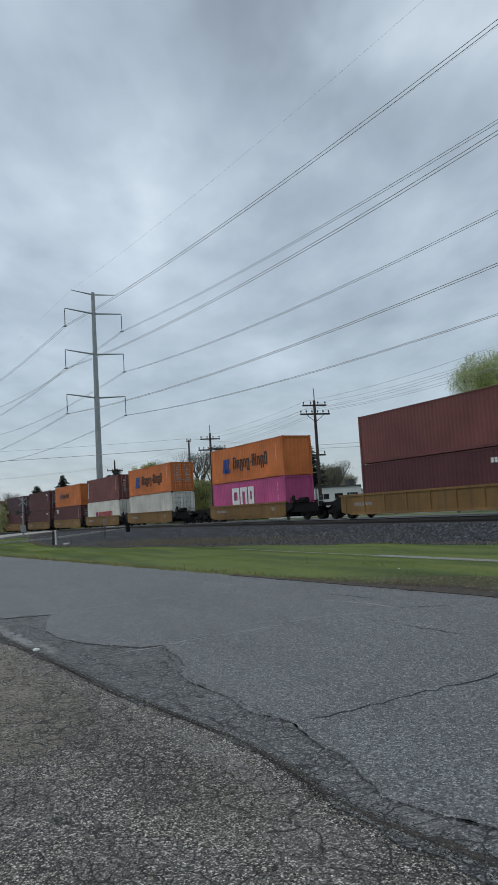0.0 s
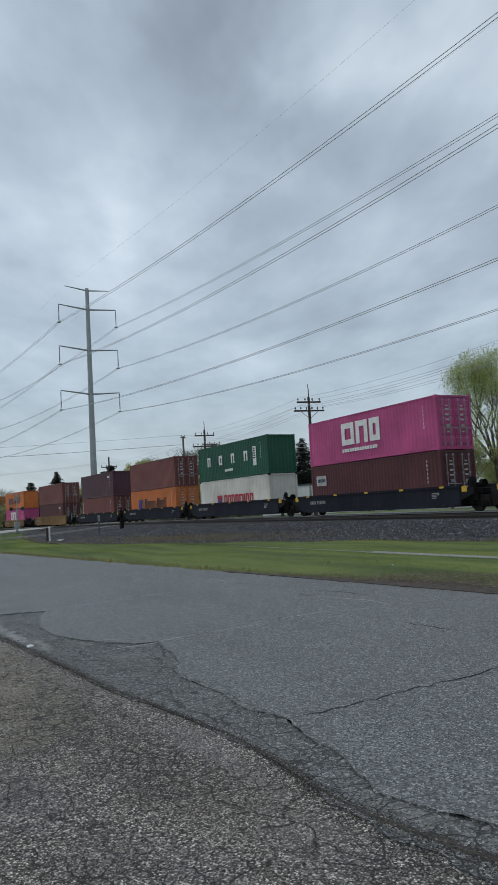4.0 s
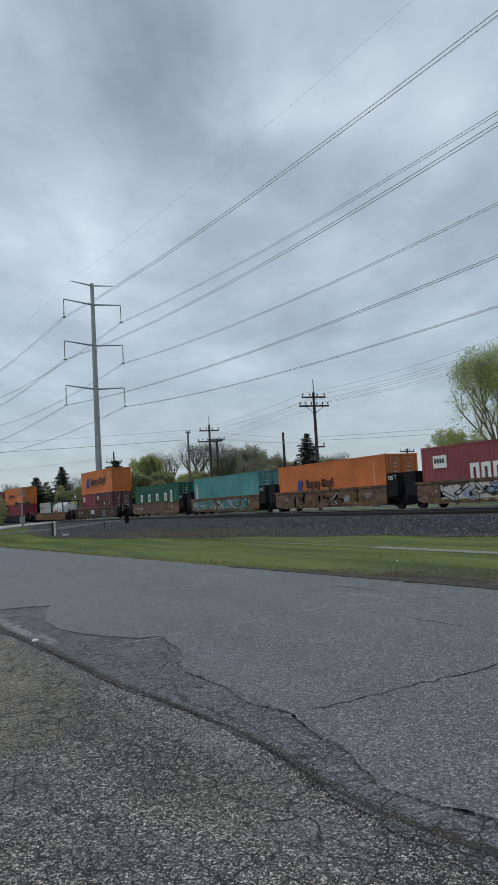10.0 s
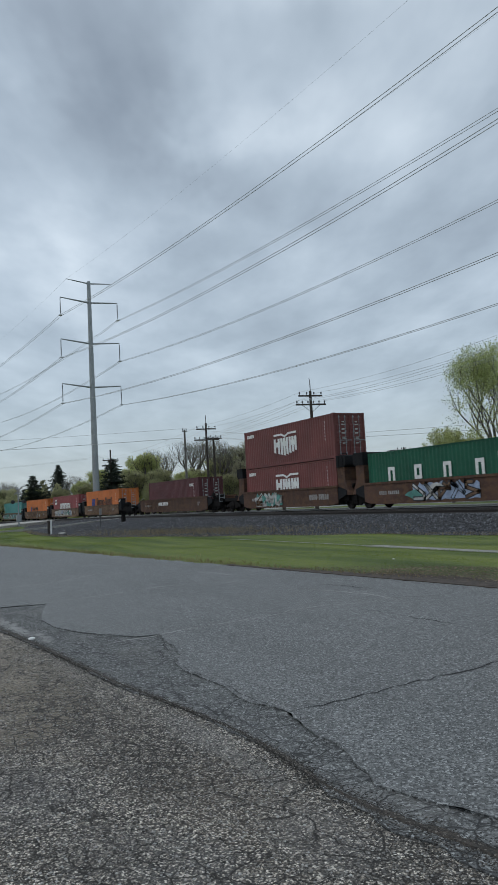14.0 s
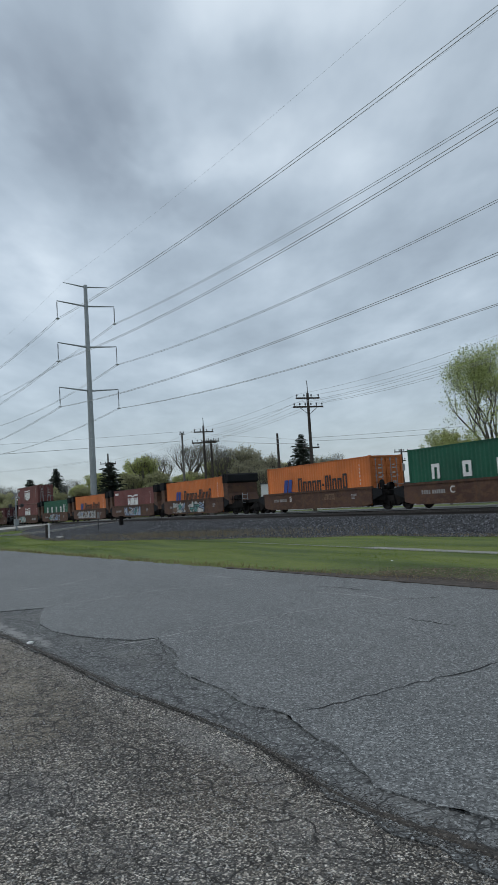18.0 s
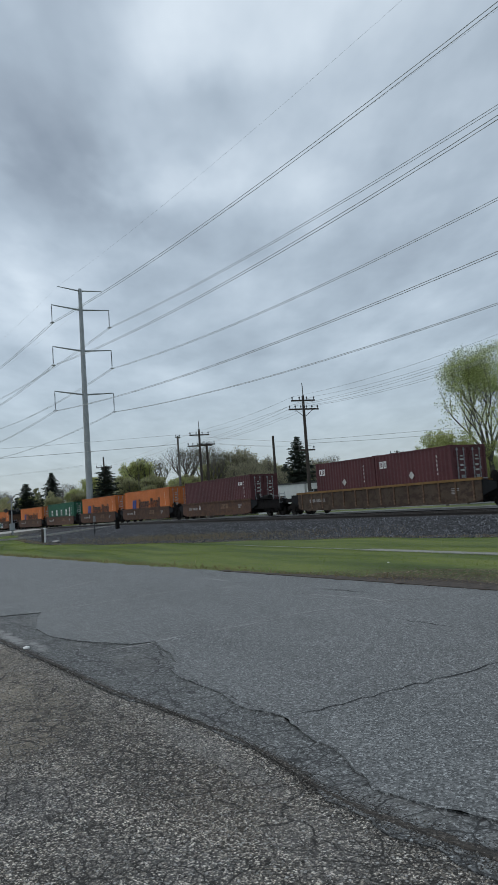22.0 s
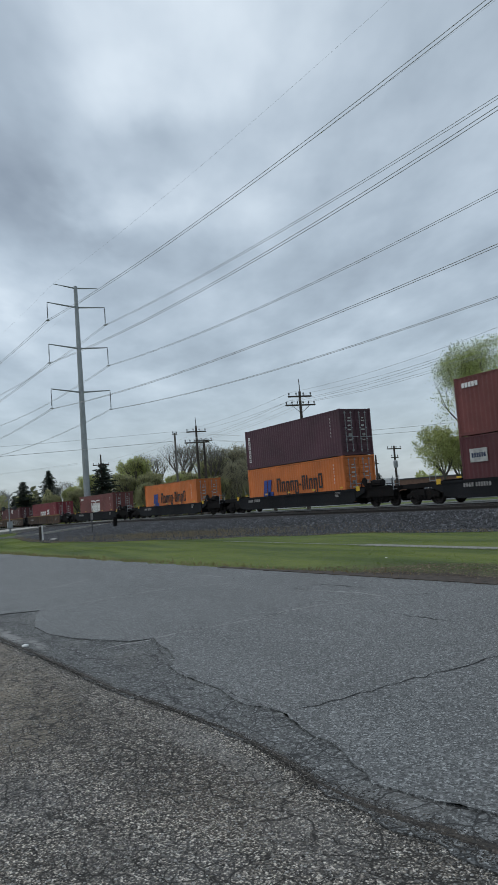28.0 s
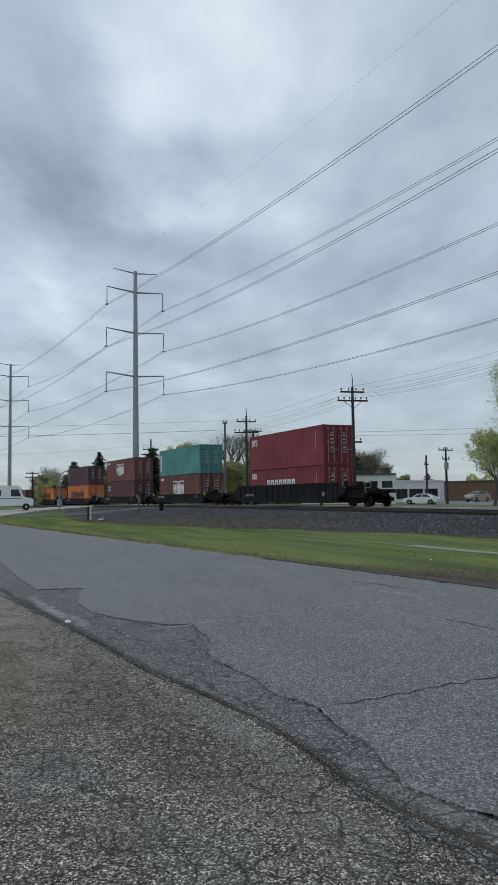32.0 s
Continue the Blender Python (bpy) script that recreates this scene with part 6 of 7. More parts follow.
def pylon(base):
    t = thing("transmission_pole", "tall grey galvanised steel power pole with three pairs of arms", "power pole", "transmission poles", m=pose(base.x, base.y, 0, 0, 0, math.degrees(math.atan2(LINE_D.y, LINE_D.x))))
    part("shaft", Shape().turned([(0.7, -0.1), (0.7, 0.3), (0.58, 0.32), (0.30, EYE + TOP - 0.3), (0.28, EYE + TOP)], 12), GALV, t)
    for h, w, drop in ARMS:
        z = EYE + h
        for sgn in (-1, 1):
            a = part("arm", Shape().tube((0, sgn * 0.3, z - 0.3), (0, sgn * w, z + 0.12), 0.15, 0.085, 8), GALV, t)
            s = Shape()
            for i in range(14):
                zz = z - 0.1 - (drop - 0.5) * i / 14
                s.turned([(0.03, 0), (0.1, 0.02), (0.1, 0.06), (0.03, 0.14)], 8, (0, sgn * w, zz - 0.14))
            s.tube((0, sgn * w, z + 0.1), (0, sgn * w, z - drop + 0.3), 0.03, n=6)
            part("insulator", s, INSUL, a, "dark insulator string")
            part("clamp", Shape().box(-0.3, 0.3, sgn * w - 0.25, sgn * w + 0.25, z - drop - 0.02, z - drop + 0.08).tube((0, sgn * w, z - drop + 0.35), (0, sgn * w - 0.22, z - drop), 0.03, n=5).tube((0, sgn * w, z - drop + 0.35), (0, sgn * w + 0.22, z - drop), 0.03, n=5), GALV, a)
    for sgn in (-1, 1):
        part("arm", Shape().tube((0, sgn * 0.25, EYE + TOP - 0.35), (0, sgn * 3.8, EYE + TOP), 0.13, 0.06, 8), GALV, t, "slim shield-wire arm")
    return t


def wire(points, r, n=5):
    """A thin tube through points."""
    s = Shape()
    for i, p in enumerate(points):
        d = (Vector(points[min(i + 1, len(points) - 1)]) - Vector(points[max(i - 1, 0)])).normalized()
        a = d.cross(Vector((0, 0, 1))).normalized()
        b = d.cross(a)
        for j in range(n):
            t = 2 * math.pi * j / n
            q = Vector(p) + r * (math.cos(t) * a + math.sin(t) * b)
            s.v.append(tuple(q))
    s.f = [(n * i + j, n * i + (j + 1) % n, n * i + n + (j + 1) % n, n * i + n + j) for i in range(len(points) - 1) for j in range(n)]
    return s


def span(a, b, sag, n=14):
    a, b = Vector(a), Vector(b)
    return [a.lerp(b, i / n) - Vector((0, 0, sag * 4 * (i / n) * (1 - i / n))) for i in range(n + 1)]


pylons = [LINE_A + LINE_D * k for k in (-2, -1, 0, 1, 2)]
for b in pylons:
    pylon(b)
for k in range(4):
    a, b = pylons[k], pylons[k + 1]
    for h, w, drop in ARMS:
        for sgn in (-1, 1):
            z = Vector((0, 0, EYE + h - drop))
            cable = thing("power_line", "twin grey aluminium conductor between steel poles", "power line", "transmission conductors")
            for o in (-0.2, 0.2):
                end = z - Vector((0, 0, 1.8 if h < 21 and k == 2 else 0.5 if k == 2 else 0))
                begin = z - Vector((0, 0, 1.8 if h < 21 and k == 3 else 0.5 if k == 3 else 0))
                part("conductor", wire(span(a + LINE_N * (sgn * w + o) + begin, b + LINE_N * (sgn * w + o) + end, SAG[h]), 0.027), WIRE, cable)
    for sgn in (-1, 1):
        z = Vector((0, 0, EYE + TOP))
        tagged(new("shield_wire", wire(span(a + LINE_N * sgn * 3.8 + z, b + LINE_N * sgn * 3.8 + z, 1.2), 0.007).mesh("shield_wire", THINWIRE)), "thin grey shield wire high above the tracks", "power line", "shield wires")


# ---- wooden pole lines ----
def utility_pole(x, y, h, arms, mat=WOODPOLE, spike=0.0, turn=0.0, tilt=0.0, label="dark weathered wooden utility pole with crossarms"):
    t = thing("utility_pole", label, "utility pole", "utility poles", m=pose(x, y, 0, tilt, 0, turn))
    part("pole", Shape().tube((0, 0, -0.1), (0, 0, h), 0.19, 0.12, 10), mat, t)
    if spike:
        part("spike", Shape().tube((0.06, 0, h - 0.6), (0.04, 0, h + spike * 0.7), 0.045, 0.04, 6).tube((0.04, 0, h + spike * 0.7), (-0.08, 0, h + spike), 0.04, 0.03, 6), mat, t)
    for z, w, pins, brace in arms:
        a = part("crossarm", Shape().box(-0.06, 0.06, -w, w, z - 0.07, z + 0.07), mat, t)
        for i in range(pins):
            yy = -w + 0.1 + (2 * w - 0.2) * i / max(1, pins - 1)
            part("insulator", Shape().turned([(0.03, 0), (0.03, 0.1), (0.07, 0.12), (0.08, 0.2), (0.05, 0.28), (0.0, 0.3)], 8, (0, yy, z + 0.07)), INSUL, a)
        if brace:
            s = Shape()
            for sgn in (-1, 1):
                s.tube((0.07, sgn * w * 0.6, z - 0.05), (0.1, 0, z - 0.75), 0.025, n=5)
            part("brace", s, mat, t)
    return t


POLE_Y = 36.0
P1, P2, P3, P0 = (-54.8, POLE_Y), (-77.8, POLE_Y), (-116.0, POLE_Y), (-29.8, POLE_Y)
utility_pole(*P1, 11.2, ((10.75, 1.15, 4, False), (9.95, 1.45, 6, True), (6.2, 0.8, 3, False)), spike=1.2, turn=-12)
utility_pole(*P2, 11.0, ((10.3, 1.2, 4, False), (9.0, 1.5, 6, False)), spike=1.0, turn=-12)
utility_pole(*P3, 11.1, ((9.4, 1.3, 4, False),), turn=-12)
utility_pole(*P0, 11.2, ((10.75, 1.15, 4, False), (9.95, 1.45, 6, True)), spike=1.0, turn=-12)
utility_pole(-87.4, 37.3, 11.3, ((11.1, 0.35, 2, False), (8.6, 0.3, 2, False)), PALEPOLE, label="grey wooden utility pole with two pin insulators")
utility_pole(-78.0, 37.0, 9.4, ((9.2, 1.1, 4, False),), label="short dark wooden utility pole beside a taller one")
utility_pole(-67.4, 40.0, 8.9, (), label="plain dark wooden pole with nothing on it")
utility_pole(-76.3, 64.7, 7.6, ((7.2, 1.2, 4, False), (6.0, 0.6, 2, False)), label="far wooden utility pole with crossarms and a transformer")
utility_pole(-83.0, 66.8, 6.9, ((5.6, 0.4, 1, False),), label="far plain wooden street pole")
utility_pole(-148.0, 21.5, 6.8, ((6.4, 1.2, 4, False), (5.6, 1.4, 4, False)), label="far wooden utility pole beyond the crossing")
tr = thing("transformer", "grey can transformer on a wooden pole", "transformer", m=pose(-75.9, 64.4, 4.6))
part("tank", Shape().turned([(0.28, 0), (0.3, 0.05), (0.3, 0.85), (0.25, 0.95), (0.05, 1.0)], 12), GALV, tr)
part("bushing", Shape().tube((0.1, 0, 0.95), (0.1, 0, 1.2), 0.04, n=6), INSUL, tr)


def lines(a, b, za, zb, offs, sag, r=0.011):
    for o in offs:
        tagged(new("overhead_wire", wire(span((a[0], a[1] + o, za), (b[0], b[1] + o, zb), sag, 10), r).mesh("overhead_wire", WIRE)), "thin dark overhead wire between wooden poles", "overhead wire", "overhead wires")


lines(P1, P2, 11.1, 10.6, (-1.0, 1.0), 0.3)
lines(P1, P2, 10.3, 9.3, (-1.3, -0.6, 0.6, 1.3), 0.3)
lines(P1, P0, 11.1, 11.1, (-1.0, 1.0), 0.4)
lines(P1, P0, 10.3, 10.3, (-1.3, -0.6, 0.6, 1.3), 0.4)
lines(P2, P3, 10.6, 9.7, (-1.0, 1.0), 0.5)
lines(P3, (-152, 8), 10.2, 10.2, (-0.9, 0.9), 0.5)
lines((-87.4, 37.3), (-112, -6), 11.45, 11.5, (0.0,), 0.25, 0.016)
lines((-87.4, 37.3), (-112, -6), 10.2, 10.2, (0.0,), 0.25, 0.03)
lines((-87.4, 37.3), P1, 11.45, 6.9, (0.0,), 0.1, 0.014)
lines(P1, (-38, 54), 7.1, 7.2, (0.0,), 0.15, 0.016)
lines(P1, (-38, 54), 6.8, 6.7, (0.3,), 0.2, 0.016)
lines((-78.0, 37), P1, 9.4, 6.6, (-0.5, 0.5), 0.2, 0.012)


# ---- trees ----
def limb_tree(seed, h, spread, leaf_n, leaf_size, crown_from=0.28, forks=5, depth=4, thick=0.02, up=0.55, loose=0.05, crown=(0.58, 0.36), clumps=70, girth=0.0):
    """Trunk mesh and a leaf mesh: forking limbs, leaves in loose clumps at the twigs."""
    r = random.Random(seed)
    s = Shape()
    tips = []

    def grow(p, d, length, rad, level):
        segs = 3 if level < 2 else 2
        for k in range(segs):
            d = (d + Vector((r.gauss(0, 0.13), r.gauss(0, 0.13), r.gauss(0.06, 0.07)))).normalized()
            q = p + d * (length / segs)
            s.tube(p, q, rad * (1 - 0.3 * k / segs), rad * (1 - 0.3 * (k + 1) / segs), 7 if level < 2 else 4, False)
            p = q
            if level >= 3:
                tips.append(p)
        rad *= 0.68
        if level >= depth:
            tips.append(p)
            return
        n = r.randint(2, 3) if level else forks
        a0 = r.uniform(0, 6.28)
        for i in range(n):
            a = a0 + 6.283 * i / n + r.uniform(-0.4, 0.4)
            side = Vector((math.cos(a), math.sin(a), 0))
            k = r.uniform(0.45, 0.85) * spread
            nd = (d * up + side * k + Vector((0, 0, 0.35))).normalized()
            grow(p, nd, length * r.uniform(0.62, 0.85), rad * r.uniform(0.65, 0.85), level + 1)
    grow(Vector((0, 0, -0.1)), Vector((0, 0, 1)), h * crown_from, h * thick, 0)
    top = max(p.z for p in tips)
    k = h / top
    s.v = [(x * k, y * k, z * k) for x, y, z in s.v]
    tips = [p * k for p in tips]
    if girth:
        # limbs stay inside an egg-shaped crown
        def inside(p):
            u = (p[2] - crown[0] * h) / (crown[1] * h)
            far = girth * math.sqrt(max(0.06, 1 - u * u)) if u > 0 else girth * max(0.3, 1 + 0.45 * u)
            f = min(1.0, far / max(0.01, math.hypot(p[0], p[1])))
            return Vector((p[0] * f, p[1] * f, p[2]))
        s.v = [tuple(inside(p)) for p in s.v]
        tips = [inside(p) for p in tips]
    v, f = [], []
    rr = np.random.default_rng(seed)
    if leaf_n:
        t = np.array([tuple(p) for p in tips])
        # loose clumps: on the twigs and through an uneven egg-shaped crown
        reach = girth or np.percentile(np.hypot(t[:, 0], t[:, 1]), 85)
        knots = rr.normal(size=(clumps, 3))
        knots /= np.linalg.norm(knots, axis=1)[:, None]
        knots = knots * rr.uniform(0.5, 1.0, (clumps, 1)) * (reach * 0.95, reach * 0.95, crown[1] * h) + (0, 0, crown[0] * h)
        n1 = int(leaf_n * 0.5)
        seat = np.concatenate([t[rr.integers(0, len(t), n1)], knots[rr.integers(0, clumps, leaf_n - n1)]])
        wide = np.concatenate([np.full(n1, 0.026), np.full(leaf_n - n1, loose)])[:, None] * h
        c = seat + np.clip(rr.normal(0, 1, (leaf_n, 3)), -1.7, 1.7) * wide * (1, 1, 0.75)
        size = leaf_size * rr.uniform(0.5, 1.2, leaf_n)
        a, b = rr.normal(size=(leaf_n, 3)), rr.normal(size=(leaf_n, 3))
        a /= np.linalg.norm(a, axis=1)[:, None]
        b -= a * (a * b).sum(1)[:, None]
        b /= np.linalg.norm(b, axis=1)[:, None]
        a, b = a * size[:, None], b * size[:, None] * 0.6
        v = np.stack([c - a, c + b, c + a, c - b], 1).reshape(-1, 3)
        f = np.arange(4 * leaf_n).reshape(-1, 4)
    return s, v, f


def deciduous(seed, h, spread, leaf_n, leaf_size, leaf_mat, label, m, **kw):
    s, v, f = limb_tree(seed, h, spread, leaf_n, leaf_size, **kw)
    t = thing("tree", label, "tree", "trees behind the tracks", m=m)
    part("trunk", s, BARK, t, "dark bare limbs")
    if leaf_n:
        part("crown", bulk("crown", v, f, leaf_mat), leaf_mat, t, "loose spring foliage")
    return t


def conifer(seed, h, width, label, m, taper=0.8):
    """Whorls of drooping boughs with hanging sprays of needles."""
    r = random.Random(seed)
    t = thing("conifer_tree", label, "conifer", "trees behind the tracks", m=m)
    s = Shape().tube((0, 0, -0.1), (0, 0, h * 0.98), h * 0.018, 0.02, 7)
    v, f = [], []
    levels = int(h * 3.6)
    for i in range(levels):
        z = h * (0.06 + 0.93 * i / levels)
        reach = width * (1 - i / levels) ** taper * (0.86 + 0.2 * math.sin(i * 1.9) + r.uniform(-0.12, 0.12)) + 0.15
        n = 8 if reach > 1 else 5
        for j in range(n):
            a = 6.283 * j / n + r.uniform(-0.4, 0.4)
            L = reach * r.uniform(0.55, 1.1)
            d = Vector((math.cos(a), math.sin(a), 0))
            across = Vector((-d.y, d.x, 0))
            q = d * L + Vector((0, 0, z - L * 0.12))
            s.tube((0, 0, z), q, 0.03, 0.01, 3, False)
            for k in range(int(8 + 13 * L)):
                u = r.uniform(0.12, 1.03)
                c = d * (L * u) + Vector((0, 0, z - L * 0.12 * u + 0.12 * (u - 0.6) ** 2 * L)) + across * r.gauss(0, 0.13 * L * (1.1 - u) + 0.05)
                e = (d * r.uniform(0.3, 1.0) + across * r.gauss(0, 0.5) + Vector((0, 0, r.uniform(-0.5, 0.15)))).normalized() * r.uniform(0.2, 0.42)
                w = e.cross(Vector((r.gauss(0, 0.4), r.gauss(0, 0.4), 1))).normalized() * r.uniform(0.09, 0.18)
                o = len(v)
                v += [c - e, c + w, c + e, c - w]
                f.append((o, o + 1, o + 2, o + 3))
    part("trunk", s, BARK, t)
    part("crown", bulk("crown", np.array([tuple(p) for p in v]), np.array(f), NEEDLE), NEEDLE, t, "dark green needled boughs")
    return t


def at(az, d, z=0.0, turn=0.0):
    a = radians(az)
    return pose(-d * math.cos(a), d * math.sin(a), z, 0, 0, turn)


big = deciduous(11, 18.9, 0.72, 32000, 0.1, LEAF_FRESH, "big vase-shaped tree with sparse new olive-green leaves", at(47.6, 88), crown_from=0.16, forks=7, depth=6, thick=0.012, up=1.0, loose=0.032, crown=(0.60, 0.39), clumps=130, girth=6.4)
bush = deciduous(21, 8.4, 0.95, 11000, 0.105, LEAF_SPRING, "low spreading tree in fresh yellow-green leaf", at(43.7, 84), crown_from=0.26, forks=7, depth=4, up=0.8, crown=(0.68, 0.26))
bare = deciduous(31, 13.8, 0.78, 3600, 0.08, LEAF_DARK, "dark half-bare tree with budding twigs", at(23.0, 135), crown_from=0.14, depth=6, forks=6, thick=0.026, up=0.9)
spring = deciduous(41, 11.5, 0.62, 8000, 0.17, LEAF_SPRING, "light green tree in fresh spring leaf", at(20.3, 140), crown_from=0.1, depth=4, forks=7, up=0.95)
pale = deciduous(51, 13.0, 0.55, 6000, 0.15, LEAF_BLOOM, "pale budding tree behind the tracks", at(27.7, 140), crown_from=0.12, depth=4, forks=7, up=1.0)
olive = deciduous(61, 10.0, 0.7, 8000, 0.17, LEAF_OLIVE, "olive-green tree in young leaf", at(26.0, 130), crown_from=0.08, depth=4, forks=7, up=0.85)
fir = conifer(71, 13.4, 5.2, "tall dark fir behind the tracks", at(32.55, 128), 0.75)
spruce = conifer(72, 9.9, 4.6, "dark broad spruce behind the tracks", at(17.35, 122), 0.62)
for src, az, d, k in (
        (bare, 24.6, 140, 1.02), (bare, 14.3, 152, 0.62), (bare, 34.1, 135, 0.72), (bare, 21.9, 150, 0.95), (bare, 25.4, 128, 0.85), (bare, 10.0, 158, 0.6),
        (spring, 16.1, 138, 0.78), (spring, 19.4, 150, 0.95), (spring, 26.6, 150, 0.95), (spring, 29.6, 145, 0.85), (spring, 31.3, 150, 0.82), (spring, 11.2, 145, 0.55), (spring, 14.7, 146, 0.62), (spring, 18.9, 132, 0.72), (spring, 22.8, 126, 0.62), (spring, 24.2, 124, 0.6),
        (pale, 29.0, 150, 0.8), (pale, 34.7, 140, 0.72), (pale, 25.9, 150, 0.88), (pale, 35.4, 148, 0.62), (pale, 30.8, 140, 0.72), (pale, 33.6, 150, 0.8), (pale, 31.9, 138, 0.62), (pale, 28.3, 138, 0.9),
        (pale, 28.7, 128, 0.75), (olive, 19.0, 130, 0.8), (olive, 24.0, 126, 0.75), (pale, 30.2, 130, 0.78), (olive, 12.0, 150, 0.6), (pale, 27.3, 124, 0.68), (olive, 21.4, 128, 0.8), (olive, 25.2, 120, 0.6), (pale, 29.5, 122, 0.6), (pale, 31.0, 122, 0.55), (olive, 33.0, 128, 0.5),
        (olive, 37.0, 160, 0.55), (olive, 36.0, 165, 0.5), (olive, 15.6, 130, 0.6), (olive, 13.6, 140, 0.55), (olive, 20.4, 122, 0.6), (olive, 22.4, 122, 0.6), (olive, 26.2, 122, 0.6), (pale, 28.0, 122, 0.55),
        (bush, 45.3, 88, 0.85), (bush, 49.5, 84, 0.95), (olive, 52, 95, 0.9), (olive, 9.6, 150, 0.62), (olive, 8.6, 165, 0.6), (bush, 47.0, 94, 0.7),
        (fir, 31.5, 132, 0.66), (fir, 13.25, 146, 0.80), (spruce, 11.35, 140, 0.86), (spruce, 10.7, 150, 0.62), (spruce, 38.9, 150, 0.55), (fir, 33.3, 150, 0.7)):
    a = radians(az)
    c = copy_thing(src, Matrix.Identity(4))
    c.matrix_basis = pose(-d * math.cos(a), d * math.sin(a), 0, 0, 0, rng.uniform(0, 360)) @ Matrix.Scale(k, 4)


for seed, mat, n, az0, az1, d0, d1, hmax, word in ((81, LEAF_OLIVE, 26000, 8.5, 36.5, 140, 156, 6.8, "olive-green"), (82, LEAF_SPRING, 16000, 14.0, 35.0, 128, 150, 6.0, "yellow-green"), (83, LEAF_DARK, 16000, 8.5, 34.0, 146, 162, 7.5, "dark"), (84, LEAF_BLOOM, 9000, 25.0, 36.0, 140, 152, 7.0, "pale budding"), (85, LEAF_SPRING, 7000, 39.5, 56.0, 152, 164, 6.5, "green")):
    r1 = np.random.default_rng(seed)
    az = np.radians(az0 + (az1 - az0) * r1.random(n))
    dd = d0 + (d1 - d0) * r1.random(n)
    top = hmax * (0.55 + 0.28 * np.sin(az * 90 + seed) + 0.2 * np.sin(az * 233 + 2 * seed))
    c = np.stack([-dd * np.cos(az), dd * np.sin(az), np.maximum(0.2, top) * r1.random(n) ** 0.8], -1)
    a, b = r1.normal(size=(n, 3)) * 0.22, r1.normal(size=(n, 3)) * 0.15
    tagged(new("thicket", bulk("thicket", np.stack([c - a, c + b, c + a, c - b], 1).reshape(-1, 3), np.arange(4 * n).reshape(-1, 4), mat)), f"dense {word} thicket of shrubs and saplings behind the tracks", "shrubs", kind="stuff")


# ---- buildings ----
def building(name, label, c, w, d, h, wall, windows, turn=0.0, roof=TRIM):
    """A low flat-roofed block; c is the middle of the front, which looks towards -y."""
    b = thing(name, label, "building", m=pose(c[0], c[1], 0, 0, 0, turn))
    x = -w / 2
    cuts = sorted(windows)
    s = Shape()
    t = 0.25
    zs = sorted({0.0, h} | {q for win in cuts for q in win[2:4]})
    for z0, z1 in zip(zs, zs[1:]):
        x = -w / 2
        for x0, x1, a, b2 in cuts:
            if a <= z0 and z1 <= b2:
                s.box(x, x0, 0, t, z0, z1)
                x = x1
        s.box(x, w / 2, 0, t, z0, z1)
    part("front_wall", s, wall, b)
    part("side_wall", Shape().box(-w / 2, -w / 2 + t, t, d, 0, h), wall, b)
    part("side_wall", Shape().box(w / 2 - t, w / 2, t, d, 0, h), wall, b)
    part("back_wall", Shape().box(-w / 2 + t, w / 2 - t, d - t, d, 0, h), wall, b)
    part("roof", Shape().box(-w / 2 - 0.12, w / 2 + 0.12, -0.12, d + 0.12, h, h + 0.22), roof, b)
    for x0, x1, a, b2 in cuts:
        wi = part("window", Shape().box(x0, x1, 0.14, 0.16, a, b2), GLASSDARK, b, "dark glass")
        part("window_frame", Shape().ring(x0, x1, a, b2, 0.07, 0.08, 0.14).box((x0 + x1) / 2 - 0.03, (x0 + x1) / 2 + 0.03, 0.09, 0.13, a + 0.07, b2 - 0.07), TRIM, wi)
    return b


def facing(az, d):
    a = radians(az)
    return (-d * math.cos(a), d * math.sin(a))


building("white_building", "low white painted flat-roofed building behind the tracks", facing(34.75, 105), 6.2, 9, 4.15, WALLWHITE, [(-2.6, -1.4, 2.5, 3.3), (-0.6, 0.6, 2.5, 3.3), (1.2, 2.7, 2.3, 3.3)], turn=53)
building("shop_building", "low shop with a wide window band and pale fascia", facing(38.0, 122), 7.4, 9, 3.4, WALLWHITE, [(-3.45, -1.4, 0.53, 2.2), (-1.15, 1.1, 0.53, 2.2), (1.35, 3.45, 0.53, 2.2)], turn=45, roof=WALLWHITE)
brick_b = building("brick_building", "long low brown brick building beside a parking yard", facing(43.9, 138), 20.6, 9, 3.4, BRICK, [], turn=44)
building("white_building", "far low white house behind the trees", facing(31.0, 112), 7.5, 8, 4.3, WALLWHITE, [(-3, -1.8, 1.2, 2.6), (-0.6, 0.7, 1.2, 2.6), (1.6, 2.8, 1.2, 2.6)], turn=48)
ac = thing("rooftop_unit", "small dark rooftop vent unit", "vent unit", m=pose(-88.6, 63.6, 4.45))
part("body", Shape().box(-0.5, 0.5, -0.5, 0.5, 0, 0.8).box(-0.56, 0.56, -0.56, 0.56, 0.8, 0.86), TRIM, ac)


# ---- vehicles ----
def wheel_at(car, x, y, r=0.33, w=0.2):
    k = part("wheel", Shape().turned([(r * 0.62, -w / 2), (r * 0.95, -w / 2), (r, -w / 3), (r, w / 3), (r * 0.95, w / 2), (r * 0.62, w / 2)], 18, axis="y"), RUBBER, car, "black tyre", m=pose(x, y, r))
    part("rim", Shape().turned([(0.03, -w / 2 - 0.01), (r * 0.6, -w / 2 + 0.01), (r * 0.62, w / 2 - 0.01), (0.03, w / 2 + 0.01)], 12, axis="y"), CHROME, k)


